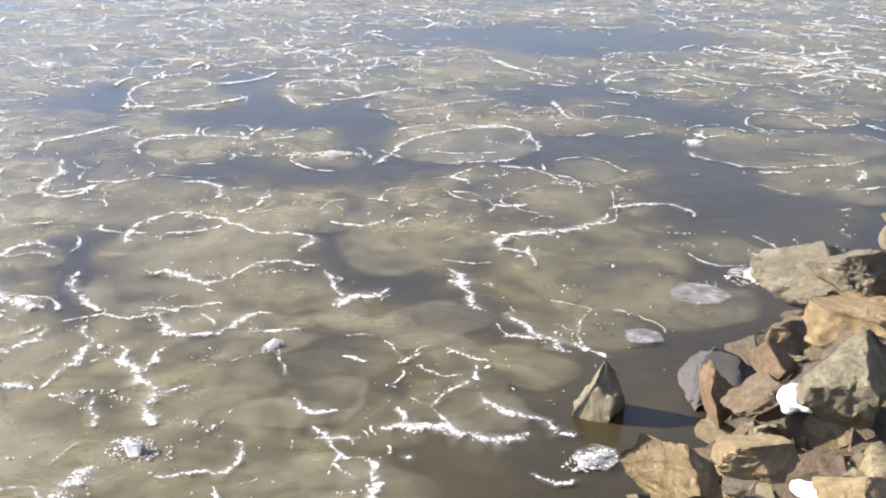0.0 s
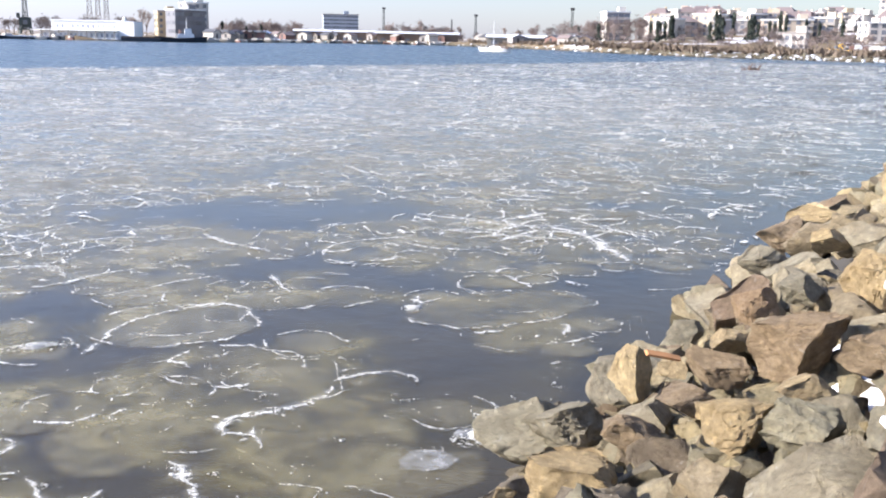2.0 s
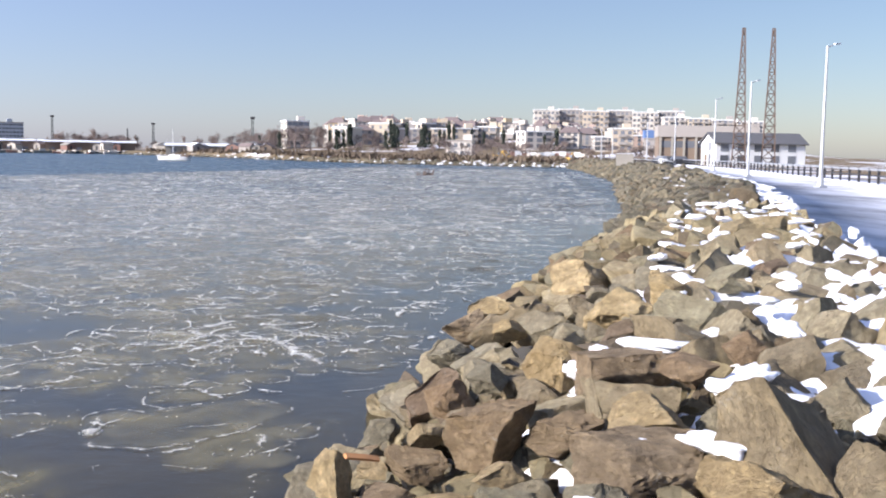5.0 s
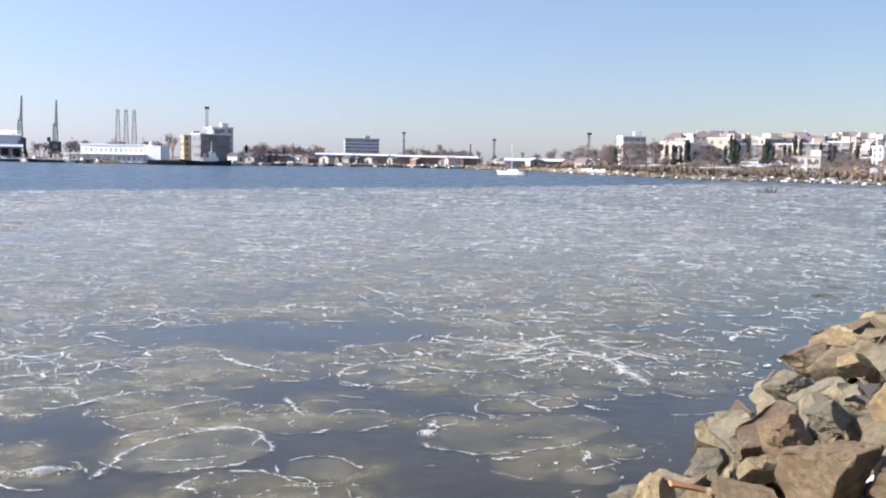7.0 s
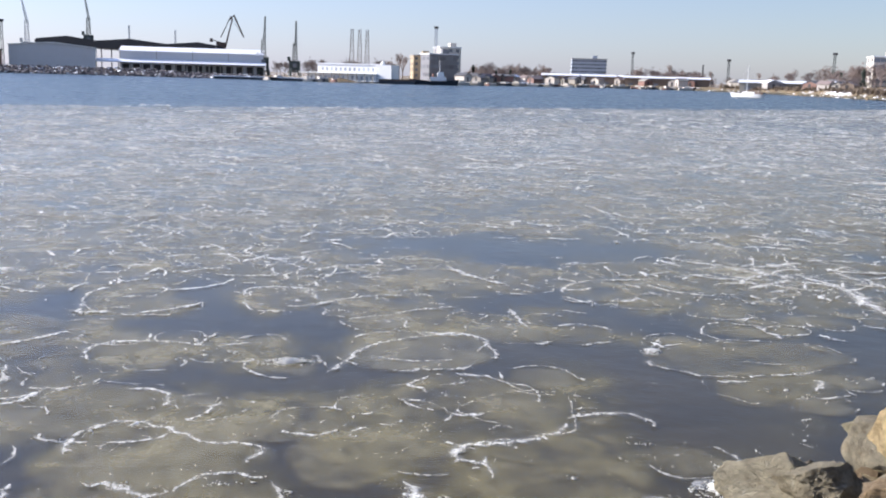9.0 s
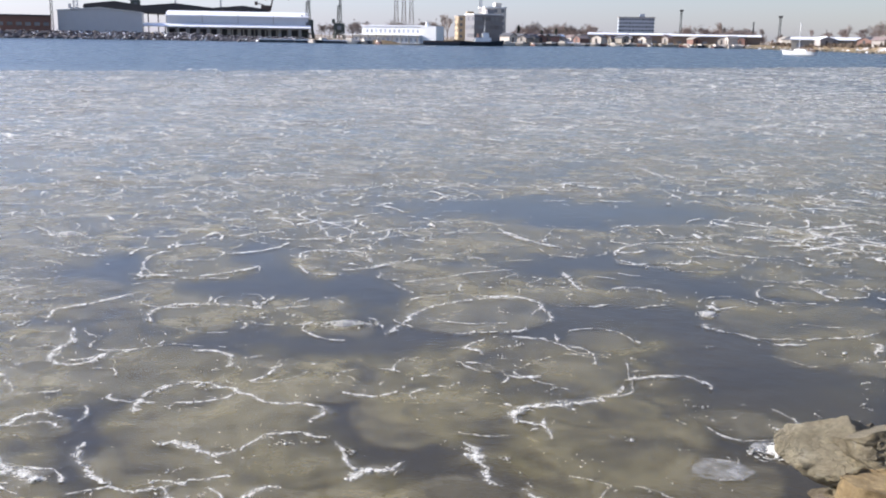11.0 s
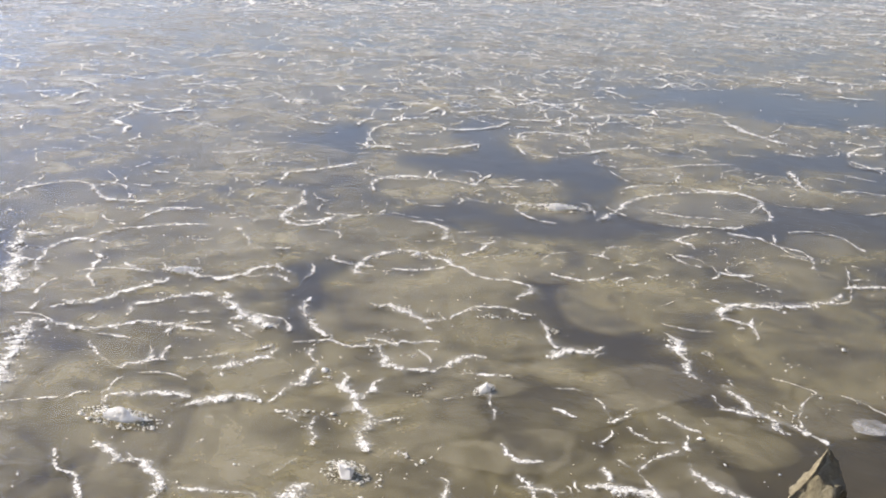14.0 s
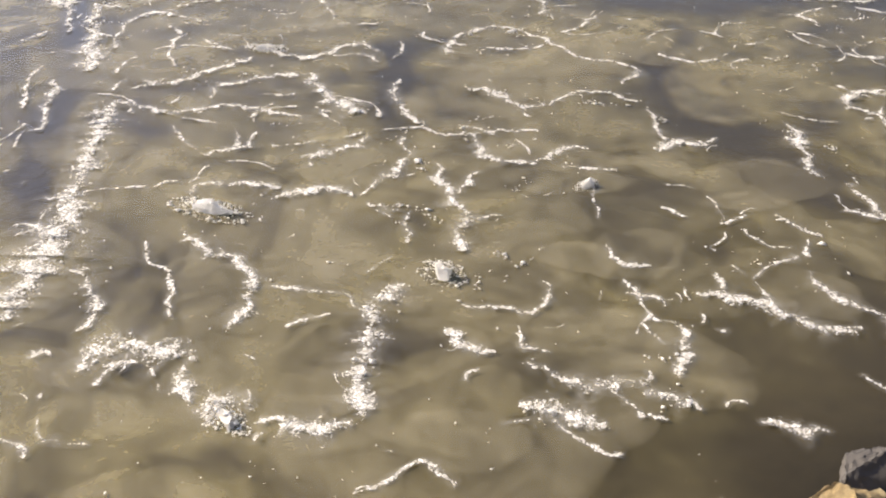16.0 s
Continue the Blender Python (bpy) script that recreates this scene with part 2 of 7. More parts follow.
def crumb_material():
    """Crushed ice: rough, white, and lit through from behind."""
    m = Mat("crushed_ice", 0.6, 0, 0.4)
    n = m.noise(30, 4)
    m.color(m.mix(n, (0.62, 0.61, 0.55), (0.84, 0.83, 0.79)))
    glow = m.node("ShaderNodeBsdfTranslucent", Color=(0.97, 0.97, 0.95, 1))
    mx = m.node("ShaderNodeMixShader")
    mx.inputs[0].default_value = 0.45
    m.t.links.new(m.b.outputs[0], mx.inputs[1])
    m.t.links.new(glow.outputs[0], mx.inputs[2])
    m.t.links.new(mx.outputs[0], m.out.inputs[0])
    return m.m


def snow_material():
    m = Mat("snow", 0.65, 0, 0.3)
    m.color(m.mix(m.noise(3, 4), (0.70, 0.71, 0.735), (0.80, 0.80, 0.81)))
    m.b.inputs["Subsurface Weight"].default_value = 0.15
    m.b.inputs["Subsurface Radius"].default_value = (0.03, 0.035, 0.04)
    m.b.inputs["Subsurface Scale"].default_value = 0.5
    m.bump(m.math("ADD", m.noise(12, 5), m.math("MULTIPLY", m.noise(90, 3), 0.25)), 0.35, 0.02)
    return m.m


def ground_material():
    """Winter grass and earth with thin snow."""
    m = Mat("winter_ground", 0.95, 0, 0.2)
    c = m.mix(m.noise(0.15, 6), (0.12, 0.085, 0.05), (0.26, 0.20, 0.115))
    c = m.mix(m.ramp(m.noise(1.1, 6, 0.7), (0.45, 0.0), (0.7, 0.7)), c, (0.10, 0.075, 0.055))
    c = m.mix(m.ramp(m.noise(0.035, 6, 0.6), (0.54, 0.0), (0.60, 0.9)), c, (0.74, 0.74, 0.76))
    m.color(c)
    m.bump(m.noise(0.8, 6), 0.6, 0.4)
    return m.m


def road_material():
    m = Mat("snowy_asphalt", 0.85, 0, 0.3)
    c = m.mix(m.noise(6, 6), (0.10, 0.10, 0.105), (0.17, 0.17, 0.17))
    c = m.mix(m.ramp(m.noise(0.35, 7, 0.65, co=m.stretch(1.0, 0.3, 1)), (0.38, 0.25), (0.56, 0.95)), c, (0.62, 0.63, 0.67))
    m.color(c).bump(m.noise(25, 4), 0.3, 0.02)
    return m.m


def glass_material(name, c, rough=0.08):
    m = Mat(name, rough, 0, 0.6)
    m.color(m.mix(m.rand(), c, tuple(v * 2.2 for v in c)))
    return m.m


def twig_material(name, a, b):
    m = Mat(name, 0.9, 0, 0.2)
    m.color(m.mix(m.noise(0.5, 3), a, b))
    return m.m


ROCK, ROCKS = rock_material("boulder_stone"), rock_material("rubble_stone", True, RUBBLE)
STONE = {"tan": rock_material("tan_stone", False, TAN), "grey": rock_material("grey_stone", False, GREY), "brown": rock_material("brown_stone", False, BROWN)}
# near-black colour that puts the deep shade of the boulder gaps into the rubble
UNDER = plain("dark_shade_rubble", (0.06, 0.055, 0.048), 0.8, 0, 3.0, 0.4, False)
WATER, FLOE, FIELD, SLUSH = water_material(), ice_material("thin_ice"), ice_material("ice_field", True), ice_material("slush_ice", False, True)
RIME, FARRIME, FROST = rime_material("ice_rime", 1.0, 0.02, 0.34), rime_material("far_ice_rime", 0.45, 0.30, 0.20), frost_material()
CRUMB, SNOW, GROUND, ROAD = crumb_material(), snow_material(), ground_material(), road_material()
PLASTER = [plain("plaster_" + n, c, 0.85, 0, 0.6, 0.18) for n, c in (
    ("white", (0.58, 0.53, 0.46)), ("cream", (0.50, 0.42, 0.32)), ("grey", (0.33, 0.30, 0.27)), ("ochre", (0.43, 0.34, 0.22)), ("rose", (0.42, 0.31, 0.25)))]
WHITE = plain("white_paint", (0.76, 0.76, 0.74), 0.5, 0, 0.5, 0.12)
GREYPANEL = plain("grey_cladding", (0.55, 0.56, 0.57), 0.55, 0, 0.4, 0.15)
CONCRETE = plain("old_concrete", (0.30, 0.275, 0.235), 0.9, 0, 0.7, 0.3)
# the brown port building's wall, coloured dark slate for its shaded front
SHADESLATE = plain("shade_grey_facade", (0.17, 0.17, 0.18), 0.8, 0, 0.5, 0.25)
BLUEGREY = plain("blue_grey_facade", (0.40, 0.44, 0.48), 0.5, 0, 0.5, 0.2)
BRICKY = plain("brown_facade", (0.20, 0.15, 0.11), 0.85, 0, 0.5, 0.25)
DARK = plain("dark_steel", (0.035, 0.035, 0.038), 0.6, 0.2, 0.6, 0.3)
STEEL = plain("galvanised_steel", (0.50, 0.51, 0.52), 0.45, 0.6, 4, 0.2)
GREENSTEEL = plain("faded_green_steel", (0.07, 0.085, 0.075), 0.7, 0.1, 0.6, 0.35)
RUST = plain("rusty_steel", (0.13, 0.09, 0.07), 0.8, 0.2, 0.8, 0.4)
REDBROWN = plain("red_brown_paint", (0.21, 0.115, 0.09), 0.75, 0, 0.6, 0.3)
ROOFTILE = plain("roof_tile", (0.20, 0.155, 0.14), 0.85, 0, 1.0, 0.3)
BITUMEN = plain("roof_felt", (0.10, 0.10, 0.105), 0.9, 0, 0.6, 0.3)
BLUE = plain("blue_sheeting", (0.10, 0.17, 0.33), 0.6, 0, 0.6, 0.2)
YELLOW = plain("machine_yellow", (0.62, 0.36, 0.05), 0.6, 0, 1.0, 0.2)
HULL = plain("dark_hull", (0.025, 0.032, 0.045), 0.5, 0, 0.5, 0.3)
PLANK = plain("weathered_plank", (0.42, 0.20, 0.075), 0.8, 0, 9, 0.3)
GLASS = glass_material("window_glass", (0.10, 0.105, 0.115))
# twig colour is lightened to carry the haze over the far shore
BARK = twig_material("bare_twigs", (0.15, 0.118, 0.105), (0.26, 0.21, 0.185))
NEEDLE = twig_material("dark_evergreen", (0.035, 0.045, 0.035), (0.075, 0.085, 0.065))
SHRUB = twig_material("dry_shrub", (0.11, 0.085, 0.065), (0.20, 0.155, 0.11))


# ---------------------------------------------------------------- builders
class Build:
    """Collects vertices and faces for one mesh."""

    def __init__(self):
        self.v, self.f = [], []

    def add(self, verts, faces):
        k = len(self.v)
        self.v += [tuple(p) for p in verts]
        self.f += [tuple(i + k for i in q) for q in faces]
        return self

    def box(self, x0, y0, z0, x1, y1, z1):
        return self.add([(x0, y0, z0), (x1, y0, z0), (x1, y1, z0), (x0, y1, z0), (x0, y0, z1), (x1, y0, z1), (x1, y1, z1), (x0, y1, z1)],
                        [(0, 3, 2, 1), (4, 5, 6, 7), (0, 1, 5, 4), (1, 2, 6, 5), (2, 3, 7, 6), (3, 0, 4, 7)])

    def tube(self, p, q, r0, r1=None, n=6):
        p, q = Vector(p), Vector(q)
        r1 = r0 if r1 is None else r1
        side = (q - p).orthogonal().normalized()
        up = (q - p).cross(side).normalized()
        ring = [side * math.cos(a) + up * math.sin(a) for a in (2 * math.pi * k / n for k in range(n))]
        v = [p + r * r0 for r in ring] + [q + r * r1 for r in ring]
        f = [(k, (k + 1) % n, n + (k + 1) % n, n + k) for k in range(n)]
        return self.add(v, f + [tuple(range(n - 1, -1, -1)), tuple(range(n, 2 * n))])

    def prism(self, outline, y0, y1):
        """An x-z outline pushed from y0 to y1."""
        n = len(outline)
        v = [(x, y0, z) for x, z in outline] + [(x, y1, z) for x, z in outline]
        f = [(k, (k + 1) % n, n + (k + 1) % n, n + k) for k in range(n)]
        return self.add(v, f + [tuple(range(n - 1, -1, -1)), tuple(range(n, 2 * n))])

    def mesh(self, name):
        me = bpy.data.meshes.new(name)
        me.from_pydata(self.v, [], self.f)
        me.update()
        return me


def part(name, shape, material, parent=None, label="", smooth=False):
    """Links a Build or a mesh as one object under a thing or a part."""
    me = shape.mesh(name) if isinstance(shape, Build) else shape
    if not me.materials:
        me.materials.append(material)
    if smooth:
        me.polygons.foreach_set("use_smooth", [True] * len(me.polygons))
    ob = new(name, me)
    ob.parent = parent
    return tagged(ob, label)


def thing(name, label, category, group="", kind=""):
    return tagged(new(name), label, category, group, kind)


HOME = (0.4, 0.1)


def spot(az, d, z=0.0, turn=0.0):
    """A pose d metres off at that bearing, its -y side turned to the viewer."""
    a = radians(az)
    return pose(HOME[0] + d * math.sin(a), HOME[1] + d * math.cos(a), z, 0, 0, -az + turn)


def rise(d, tangent):
    return 3.4 + d * tangent


def mesh_of(name, verts, faces, material, smooth=False, sharp=0):
    """A mesh from arrays of vertices and triangles."""
    me = bpy.data.meshes.new(name)
    verts, faces = np.asarray(verts, np.float32), np.asarray(faces, np.int32)
    me.vertices.add(len(verts))
    me.vertices.foreach_set("co", verts.ravel())
    n, k = faces.shape
    me.loops.add(n * k)
    me.loops.foreach_set("vertex_index", faces.ravel())
    me.polygons.add(n)
    me.polygons.foreach_set("loop_start", np.arange(0, n * k, k, dtype=np.int32))
    me.polygons.foreach_set("loop_total", np.full(n, k, np.int32))
    me.update(calc_edges=True)
    if smooth:
        me.polygons.foreach_set("use_smooth", np.ones(n, bool))
        if sharp:
            me.set_sharp_from_angle(angle=radians(sharp))
    me.materials.append(material)
    return me


def ico(level):
    bm = bmesh.new()
    bmesh.ops.create_icosphere(bm, subdivisions=level, radius=1.0)
    v = np.array([p.co[:] for p in bm.verts])
    f = np.array([[p.index for p in q.verts] for q in bm.faces])
    bm.free()
    return v, f


ICO = {k: ico(k) for k in (1, 2, 3, 4, 5)}


def stone_shape(seed, level, cuts=11, rough=0.05):
    """A broken quarry stone about one unit in radius: split faces in three rough directions, knocked corners, uneven skin."""
    rng = np.random.default_rng(seed)
    v = ICO[level][0].copy() * 1.35
    frame_of = np.linalg.qr(rng.normal(size=(3, 3)))[0]
    split = [w * f for w in (1, -1) for f in frame_of]
    for k in range(cuts + 3):
        n = split[k] + rng.normal(0, 0.22, 3) if k < 6 else rng.normal(size=3)
        n = n / np.linalg.norm(n)
        d = rng.uniform(0.50, 0.84) if k < 6 else rng.uniform(0.62, 0.95)
        over = np.maximum(v @ n - d, 0)
        v -= over[:, None] * n * 0.99
    v /= np.abs(v).max(0)
    if rough:
        off = Vector(rng.uniform(-50, 50, 3))
        disp = np.array([noise.noise(Vector(p) * 1.7 + off) for p in v]) * rough
        disp += np.array([noise.noise(Vector(p) * 4.5 + off) for p in v]) * rough * 0.5
        if level >= 4:
            disp -= np.array([abs(noise.noise(Vector(p) * 7.0 + off)) for p in v]) * rough * 0.7
            disp += np.array([noise.noise(Vector(p) * 16.0 + off) for p in v]) * rough * 0.3
        v = v * (1 + disp)[:, None]
    return v, ICO[level][1]


# ---------------------------------------------------------------- water and ground
WATERLINE = ((-60, -14), (-30, -8), (0, -1.3), (2.5, -1.35), (3.5, -1.42), (4.9, -1.35), (6.4, -1.1), (7.9, -1.12), (8.65, -0.85), (10, -0.42), (11.6, 0.2), (13.7, 0.5), (16.5, 1.35),
             (17.6, 1.65), (20.5, 2.4), (23, 3.35), (26, 4.4), (32.6, 7.0), (46.6, 11.5), (60, 15.2), (119, 28.6), (190, 39.2), (236, 44.2))
WY, WX = np.array(WATERLINE).T


def edge_x(y):
    return float(np.interp(y, WY, WX))


def bank(u, y):
    """Height of the rock bank u metres in from the waterline; it is steeper near the start."""
    k = 1 + 1.1 * max(0.0, min(1.0, (4.2 - y) / 2.5))
    return 2.2 * (1 - math.exp(-k * (0.42 * u + 0.03 * u * u))) if u > 0 else 0.8 * u


SHORE_AZ = (-180, -75, -60, -50, -40, -35, -28, -20, -14.5, -9.4, -4.8, 0, 5, 11, 30, 60)
SHORE_R = (900, 480, 440, 440, 405, 385, 395, 480, 470, 390, 305, 262, 256, 243, 235, 235)


def shore(az):
    return float(np.interp(az, SHORE_AZ, SHORE_R))


sea = Build()
sea.add([(-4600, -4600, 0), (4600, -4600, 0), (4600, 4600, 0), (-4600, 4600, 0)], [(0, 1, 2, 3)])
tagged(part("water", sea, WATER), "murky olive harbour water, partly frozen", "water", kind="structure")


def hill(az, r):
    """Height of the far land."""
    s = r - shore(az)
    z = -1.5 if s < 0 else 1.4 * min(1, s / 6)
    if s > 0:
        up = max(0.0, min(1.0, (r - 330) / 220))
        town = math.exp(-((az - 13) / 9.0) ** 2)
        z += 13.5 * up * up * (3 - 2 * up) * town
        z += 4.5 * max(0, min(1, (r - 300) / 120)) * math.exp(-((az - 2) / 8.0) ** 2)
        z += 0.5 * noise.noise(Vector((az * 0.7, r * 0.03, 0)))
    return z


land_v, land_f = [], []
azs = [a * 0.75 for a in range(-104, 68)]
offs = (-12, -1, 0, 3, 6, 10, 16, 25, 40, 60, 85, 110, 140, 180, 230, 300, 400, 600, 1000, 2000, 4200)
for a in azs:
    for o in offs:
        r = shore(a) + o + (1.6 * noise.noise(Vector((a * 1.7, 3, 0))) if abs(o) < 12 else 0)
        land_v.append((HOME[0] + r * math.sin(radians(a)), HOME[1] + r * math.cos(radians(a)), hill(a, shore(a) + o)))
for i in range(len(azs) - 1):
    for j in range(len(offs) - 1):
        k = i * len(offs) + j
        land_f.append((k, k + 1, k + 1 + len(offs), k + len(offs)))
tagged(part("ground", mesh_of("ground", land_v, land_f, GROUND, True), GROUND), "far shore of dry winter grass with thin snow", "ground", kind="structure")

# the bank under the boulders, and the level land behind it
us = [-3, -1.2, -0.4, 0, 0.4, 0.8, 1.2, 1.6, 2.0, 2.5, 3, 3.5, 4, 4.5, 5, 5.5, 6, 6.5, 7.2]
ys = [y for y in range(-60, 60)] + [60 + 4 * k for k in range(45)]
bank_v, bank_f = [], []
for y in ys:
    for u in us:
        n = 0.10 * noise.noise(Vector((u * 1.1, y * 0.9, 7))) if 0.5 < u < 6.9 else 0
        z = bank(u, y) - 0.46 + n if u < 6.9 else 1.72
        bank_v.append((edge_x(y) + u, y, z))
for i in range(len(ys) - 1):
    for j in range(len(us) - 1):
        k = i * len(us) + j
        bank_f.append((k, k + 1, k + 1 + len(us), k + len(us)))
tagged(part("embankment", mesh_of("embankment", bank_v, bank_f, UNDER, True), UNDER), "rubble core under the boulders, coloured near-black for shade in the gaps", "embankment", kind="structure")

flat_v, flat_f = [], []
for y in ys:
    for u in (7.2, 18, 40, 120, 400):
        flat_v.append((edge_x(y) + u, y, 1.72))
for i in range(len(ys) - 1):
    for j in range(4):
        k = i * 5 + j
        flat_f.append((k, k + 1, k + 6, k + 5))
tagged(part("verge", mesh_of("verge", flat_v, flat_f, GROUND, True), GROUND), "level winter ground behind the rock bank", "ground", kind="structure")

# the road along the bank, with a kerb
rv, rf = [], []
prof = ((7.0, 1.70), (7.0, 1.86), (7.2, 1.86), (7.22, 1.76), (14.6, 1.78), (14.62, 1.88), (17.1, 1.88), (17.2, 1.7))
for y in ys:
    for u, z in prof:
        rv.append((edge_x(y) + u, y, z))
for i in range(len(ys) - 1):
    for j in range(len(prof) - 1):
        k = i * len(prof) + j
        rf.append((k, k + 1, k + 1 + len(prof), k + len(prof)))
tagged(part("road", mesh_of("road", rv, rf, ROAD), ROAD), "asphalt road under packed grey snow", "road", kind="structure")


# ---------------------------------------------------------------- boulders of the bank
BOULDERS = "boulders of the rock bank"
TAKEN = []


LOOK = {"tan": "sunlit tan quarry boulder in the rock bank", "grey": "grey-green quarry boulder with pale lichen", "brown": "dark reddish-brown quarry boulder in the rock bank", "wet": "wet boulder at the water's edge, coloured near-black for shade"}


def boulder(stone, seed, x, y, z, sx, sy, sz, turn=0, tilt=0, lean=0, peak=0.0):
    """One large stone of its own shape; x, y, z is its middle; peak narrows its top."""
    v, f = stone_shape(seed, 5, 9, 0.13)
    if peak:
        v[:, :2] *= (1 - peak * np.clip((v[:, 2:] + 0.6) / 1.6, 0, 1))
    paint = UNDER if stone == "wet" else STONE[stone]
    ob = part("boulder", mesh_of("boulder", v, f, paint, True, 30), paint)
    ob.matrix_world = pose(x, y, z, tilt, lean, turn) @ Matrix.Diagonal((sx, sy, sz, 1))
    TAKEN.append((x, y, 1.0 * max(sx, sy)))
    return tagged(ob, LOOK[stone], "boulder", BOULDERS)


boulder("grey", 1, -1.54, 5.35, 0.08, 0.19, 0.20, 0.27, 20, 0, 8, 0.50)
boulder("tan", 2, -0.56, 3.69, 0.84, 0.27, 0.25, 0.17, 14, -8, 12)
boulder("tan", 3, -0.21, 3.70, 1.06, 0.21, 0.20, 0.13, 9, 10, -4)
boulder("brown", 4, -0.76, 5.08, 0.52, 0.14, 0.17, 0.21, 13, 0, -14, 0.35)
boulder("brown", 5, -0.40, 4.65, 0.77, 0.24, 0.22, 0.15, 10, -18, -12)
boulder("grey", 6, -0.00, 4.50, 1.08, 0.25, 0.27, 0.27, 5, 3, 0)
boulder("tan", 7, -0.17, 5.70, 0.80, 0.29, 0.27, 0.18, 6, -10, 5)
boulder("grey", 8, -0.58, 7.47, 0.32, 0.55, 0.48, 0.34, 7, -14, -12)
boulder("brown", 9, -0.53, 5.49, 0.57, 0.18, 0.15, 0.11, 10, 6, 12)
boulder("tan", 10, -0.66, 6.13, 0.45, 0.10, 0.10, 0.08, 10, -8, -4)
boulder("tan", 11, 0.22, 3.25, 1.27, 0.19, 0.17, 0.12, 3, 10, 8)
boulder("grey", 12, 0.80, 4.09, 1.47, 0.08, 0.09, 0.08, -5, -4, -12)
boulder("tan", 13, 2.16, 6.48, 1.69, 0.30, 0.27, 0.19, -15, -18, 0)
boulder("brown", 14, 1.91, 5.60, 1.58, 0.45, 0.40, 0.28, -15, 3, 5)
boulder("grey", 15, 1.51, 5.06, 1.60, 0.25, 0.24, 0.16, -12, -10, -9)
boulder("tan", 16, 2.21, 4.73, 1.75, 0.38, 0.35, 0.24, -21, -14, 12)
boulder("brown", 17, 2.66, 7.33, 1.81, 0.25, 0.23, 0.15, -17, 6, -4)
boulder("brown", 18, 2.27, 7.72, 1.71, 0.43, 0.39, 0.27, -13, -8, 8)
boulder("tan", 19, 1.88, 8.38, 1.62, 0.38, 0.38, 0.31, -10, 10, -12)
boulder("brown", 20, 1.61, 6.61, 1.52, 0.31, 0.28, 0.19, -10, -4, 0)
boulder("tan", 21, 2.73, 6.17, 1.82, 0.22, 0.21, 0.14, -21, -18, 5)
boulder("tan", 22, 3.16, 11.45, 1.57, 0.49, 0.43, 0.30, -13, 3, -9)
boulder("grey", 23, 3.45, 9.89, 1.74, 0.44, 0.38, 0.27, -17, -10, 12)
boulder("tan", 24, 3.37, 15.05, 1.37, 0.63, 0.54, 0.39, -11, -14, -4)
boulder("tan", 25, 3.84, 11.83, 1.75, 0.32, 0.28, 0.20, -16, 6, 8)
boulder("grey", 26, 4.72, 12.37, 1.81, 0.36, 0.30, 0.22, -19, -8, -12)
boulder("brown", 27, 3.22, 7.68, 1.90, 0.21, 0.20, 0.14, -20, 10, 0)
boulder("grey", 28, 4.47, 11.45, 1.89, 0.18, 0.16, 0.11, -19, -4, 5)
boulder("tan", 29, 0.05, 7.72, 0.91, 0.23, 0.25, 0.26, 3, 0, -6, 0.55)
boulder("grey", 30, -0.29, 9.07, 0.42, 0.16, 0.16, 0.10, 5, 3, 12)
boulder("grey", 31, -0.34, 7.25, 0.53, 0.38, 0.33, 0.24, 7, -10, -4)
boulder("brown", 32, 0.12, 6.40, 0.91, 0.24, 0.22, 0.15, 3, -14, 8)
boulder("tan", 33, 0.71, 5.85, 1.27, 0.30, 0.28, 0.19, -2, 6, -14)
boulder("grey", 34, 1.09, 5.34, 1.46, 0.24, 0.23, 0.16, -7, -8, 0)
boulder("tan", 35, 1.19, 6.22, 1.38, 0.21, 0.18, 0.13, -7, 10, 5)
boulder("brown", 36, 1.15, 7.02, 1.37, 0.39, 0.35, 0.24, -6, -4, -9)
boulder("brown", 37, 0.66, 7.10, 1.18, 0.22, 0.19, 0.14, -2, -18, 12)
boulder("brown", 38, 0.49, 6.62, 1.09, 0.22, 0.19, 0.14, 0, 3, -4)
boulder("tan", 39, 0.37, 7.25, 1.08, 0.12, 0.12, 0.09, 1, -10, 8)
boulder("tan", 40, 0.76, 7.64, 1.24, 0.19, 0.17, 0.12, -2, -14, -12)
boulder("grey", 41, 0.72, 12.18, 0.41, 0.35, 0.32, 0.22, -1, 6, 0)
boulder("brown", 42, 0.99, 8.42, 1.30, 0.22, 0.23, 0.21, -4, -8, 5)
boulder("grey", 43, 0.43, 8.81, 0.92, 0.21, 0.19, 0.13, 0, 10, -9)
boulder("grey", 44, 1.38, 8.84, 1.40, 0.21, 0.21, 0.17, -6, -4, 12)
boulder("grey", 45, 1.36, 12.59, 0.81, 0.36, 0.33, 0.22, -4, -18, -4)
boulder("tan", 46, 2.00, 12.44, 1.19, 0.28, 0.26, 0.19, -7, 3, 8)
boulder("brown", 47, 1.71, 14.68, 0.78, 0.39, 0.37, 0.28, -5, -10, -12)
boulder("tan", 48, 2.31, 16.34, 0.76, 0.44, 0.39, 0.27, -6, -14, 0)
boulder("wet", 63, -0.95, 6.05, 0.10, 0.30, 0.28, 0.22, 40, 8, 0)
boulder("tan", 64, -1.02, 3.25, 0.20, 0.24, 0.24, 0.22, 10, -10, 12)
# wet stone whose near-black colour also fills in the shade beside the rocks
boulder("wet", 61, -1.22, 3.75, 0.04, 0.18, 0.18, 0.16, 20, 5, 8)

# the rest of the bank: stones of a common stock, laid where there is room
STOCK = [mesh_of("boulder", *stone_shape(100 + k, 4, 5 + k % 5, 0.12), ROCK, True, 28) for k in range(24)]
SMALL = [stone_shape(200 + k, 2, 6, 0.10) for k in range(12)]
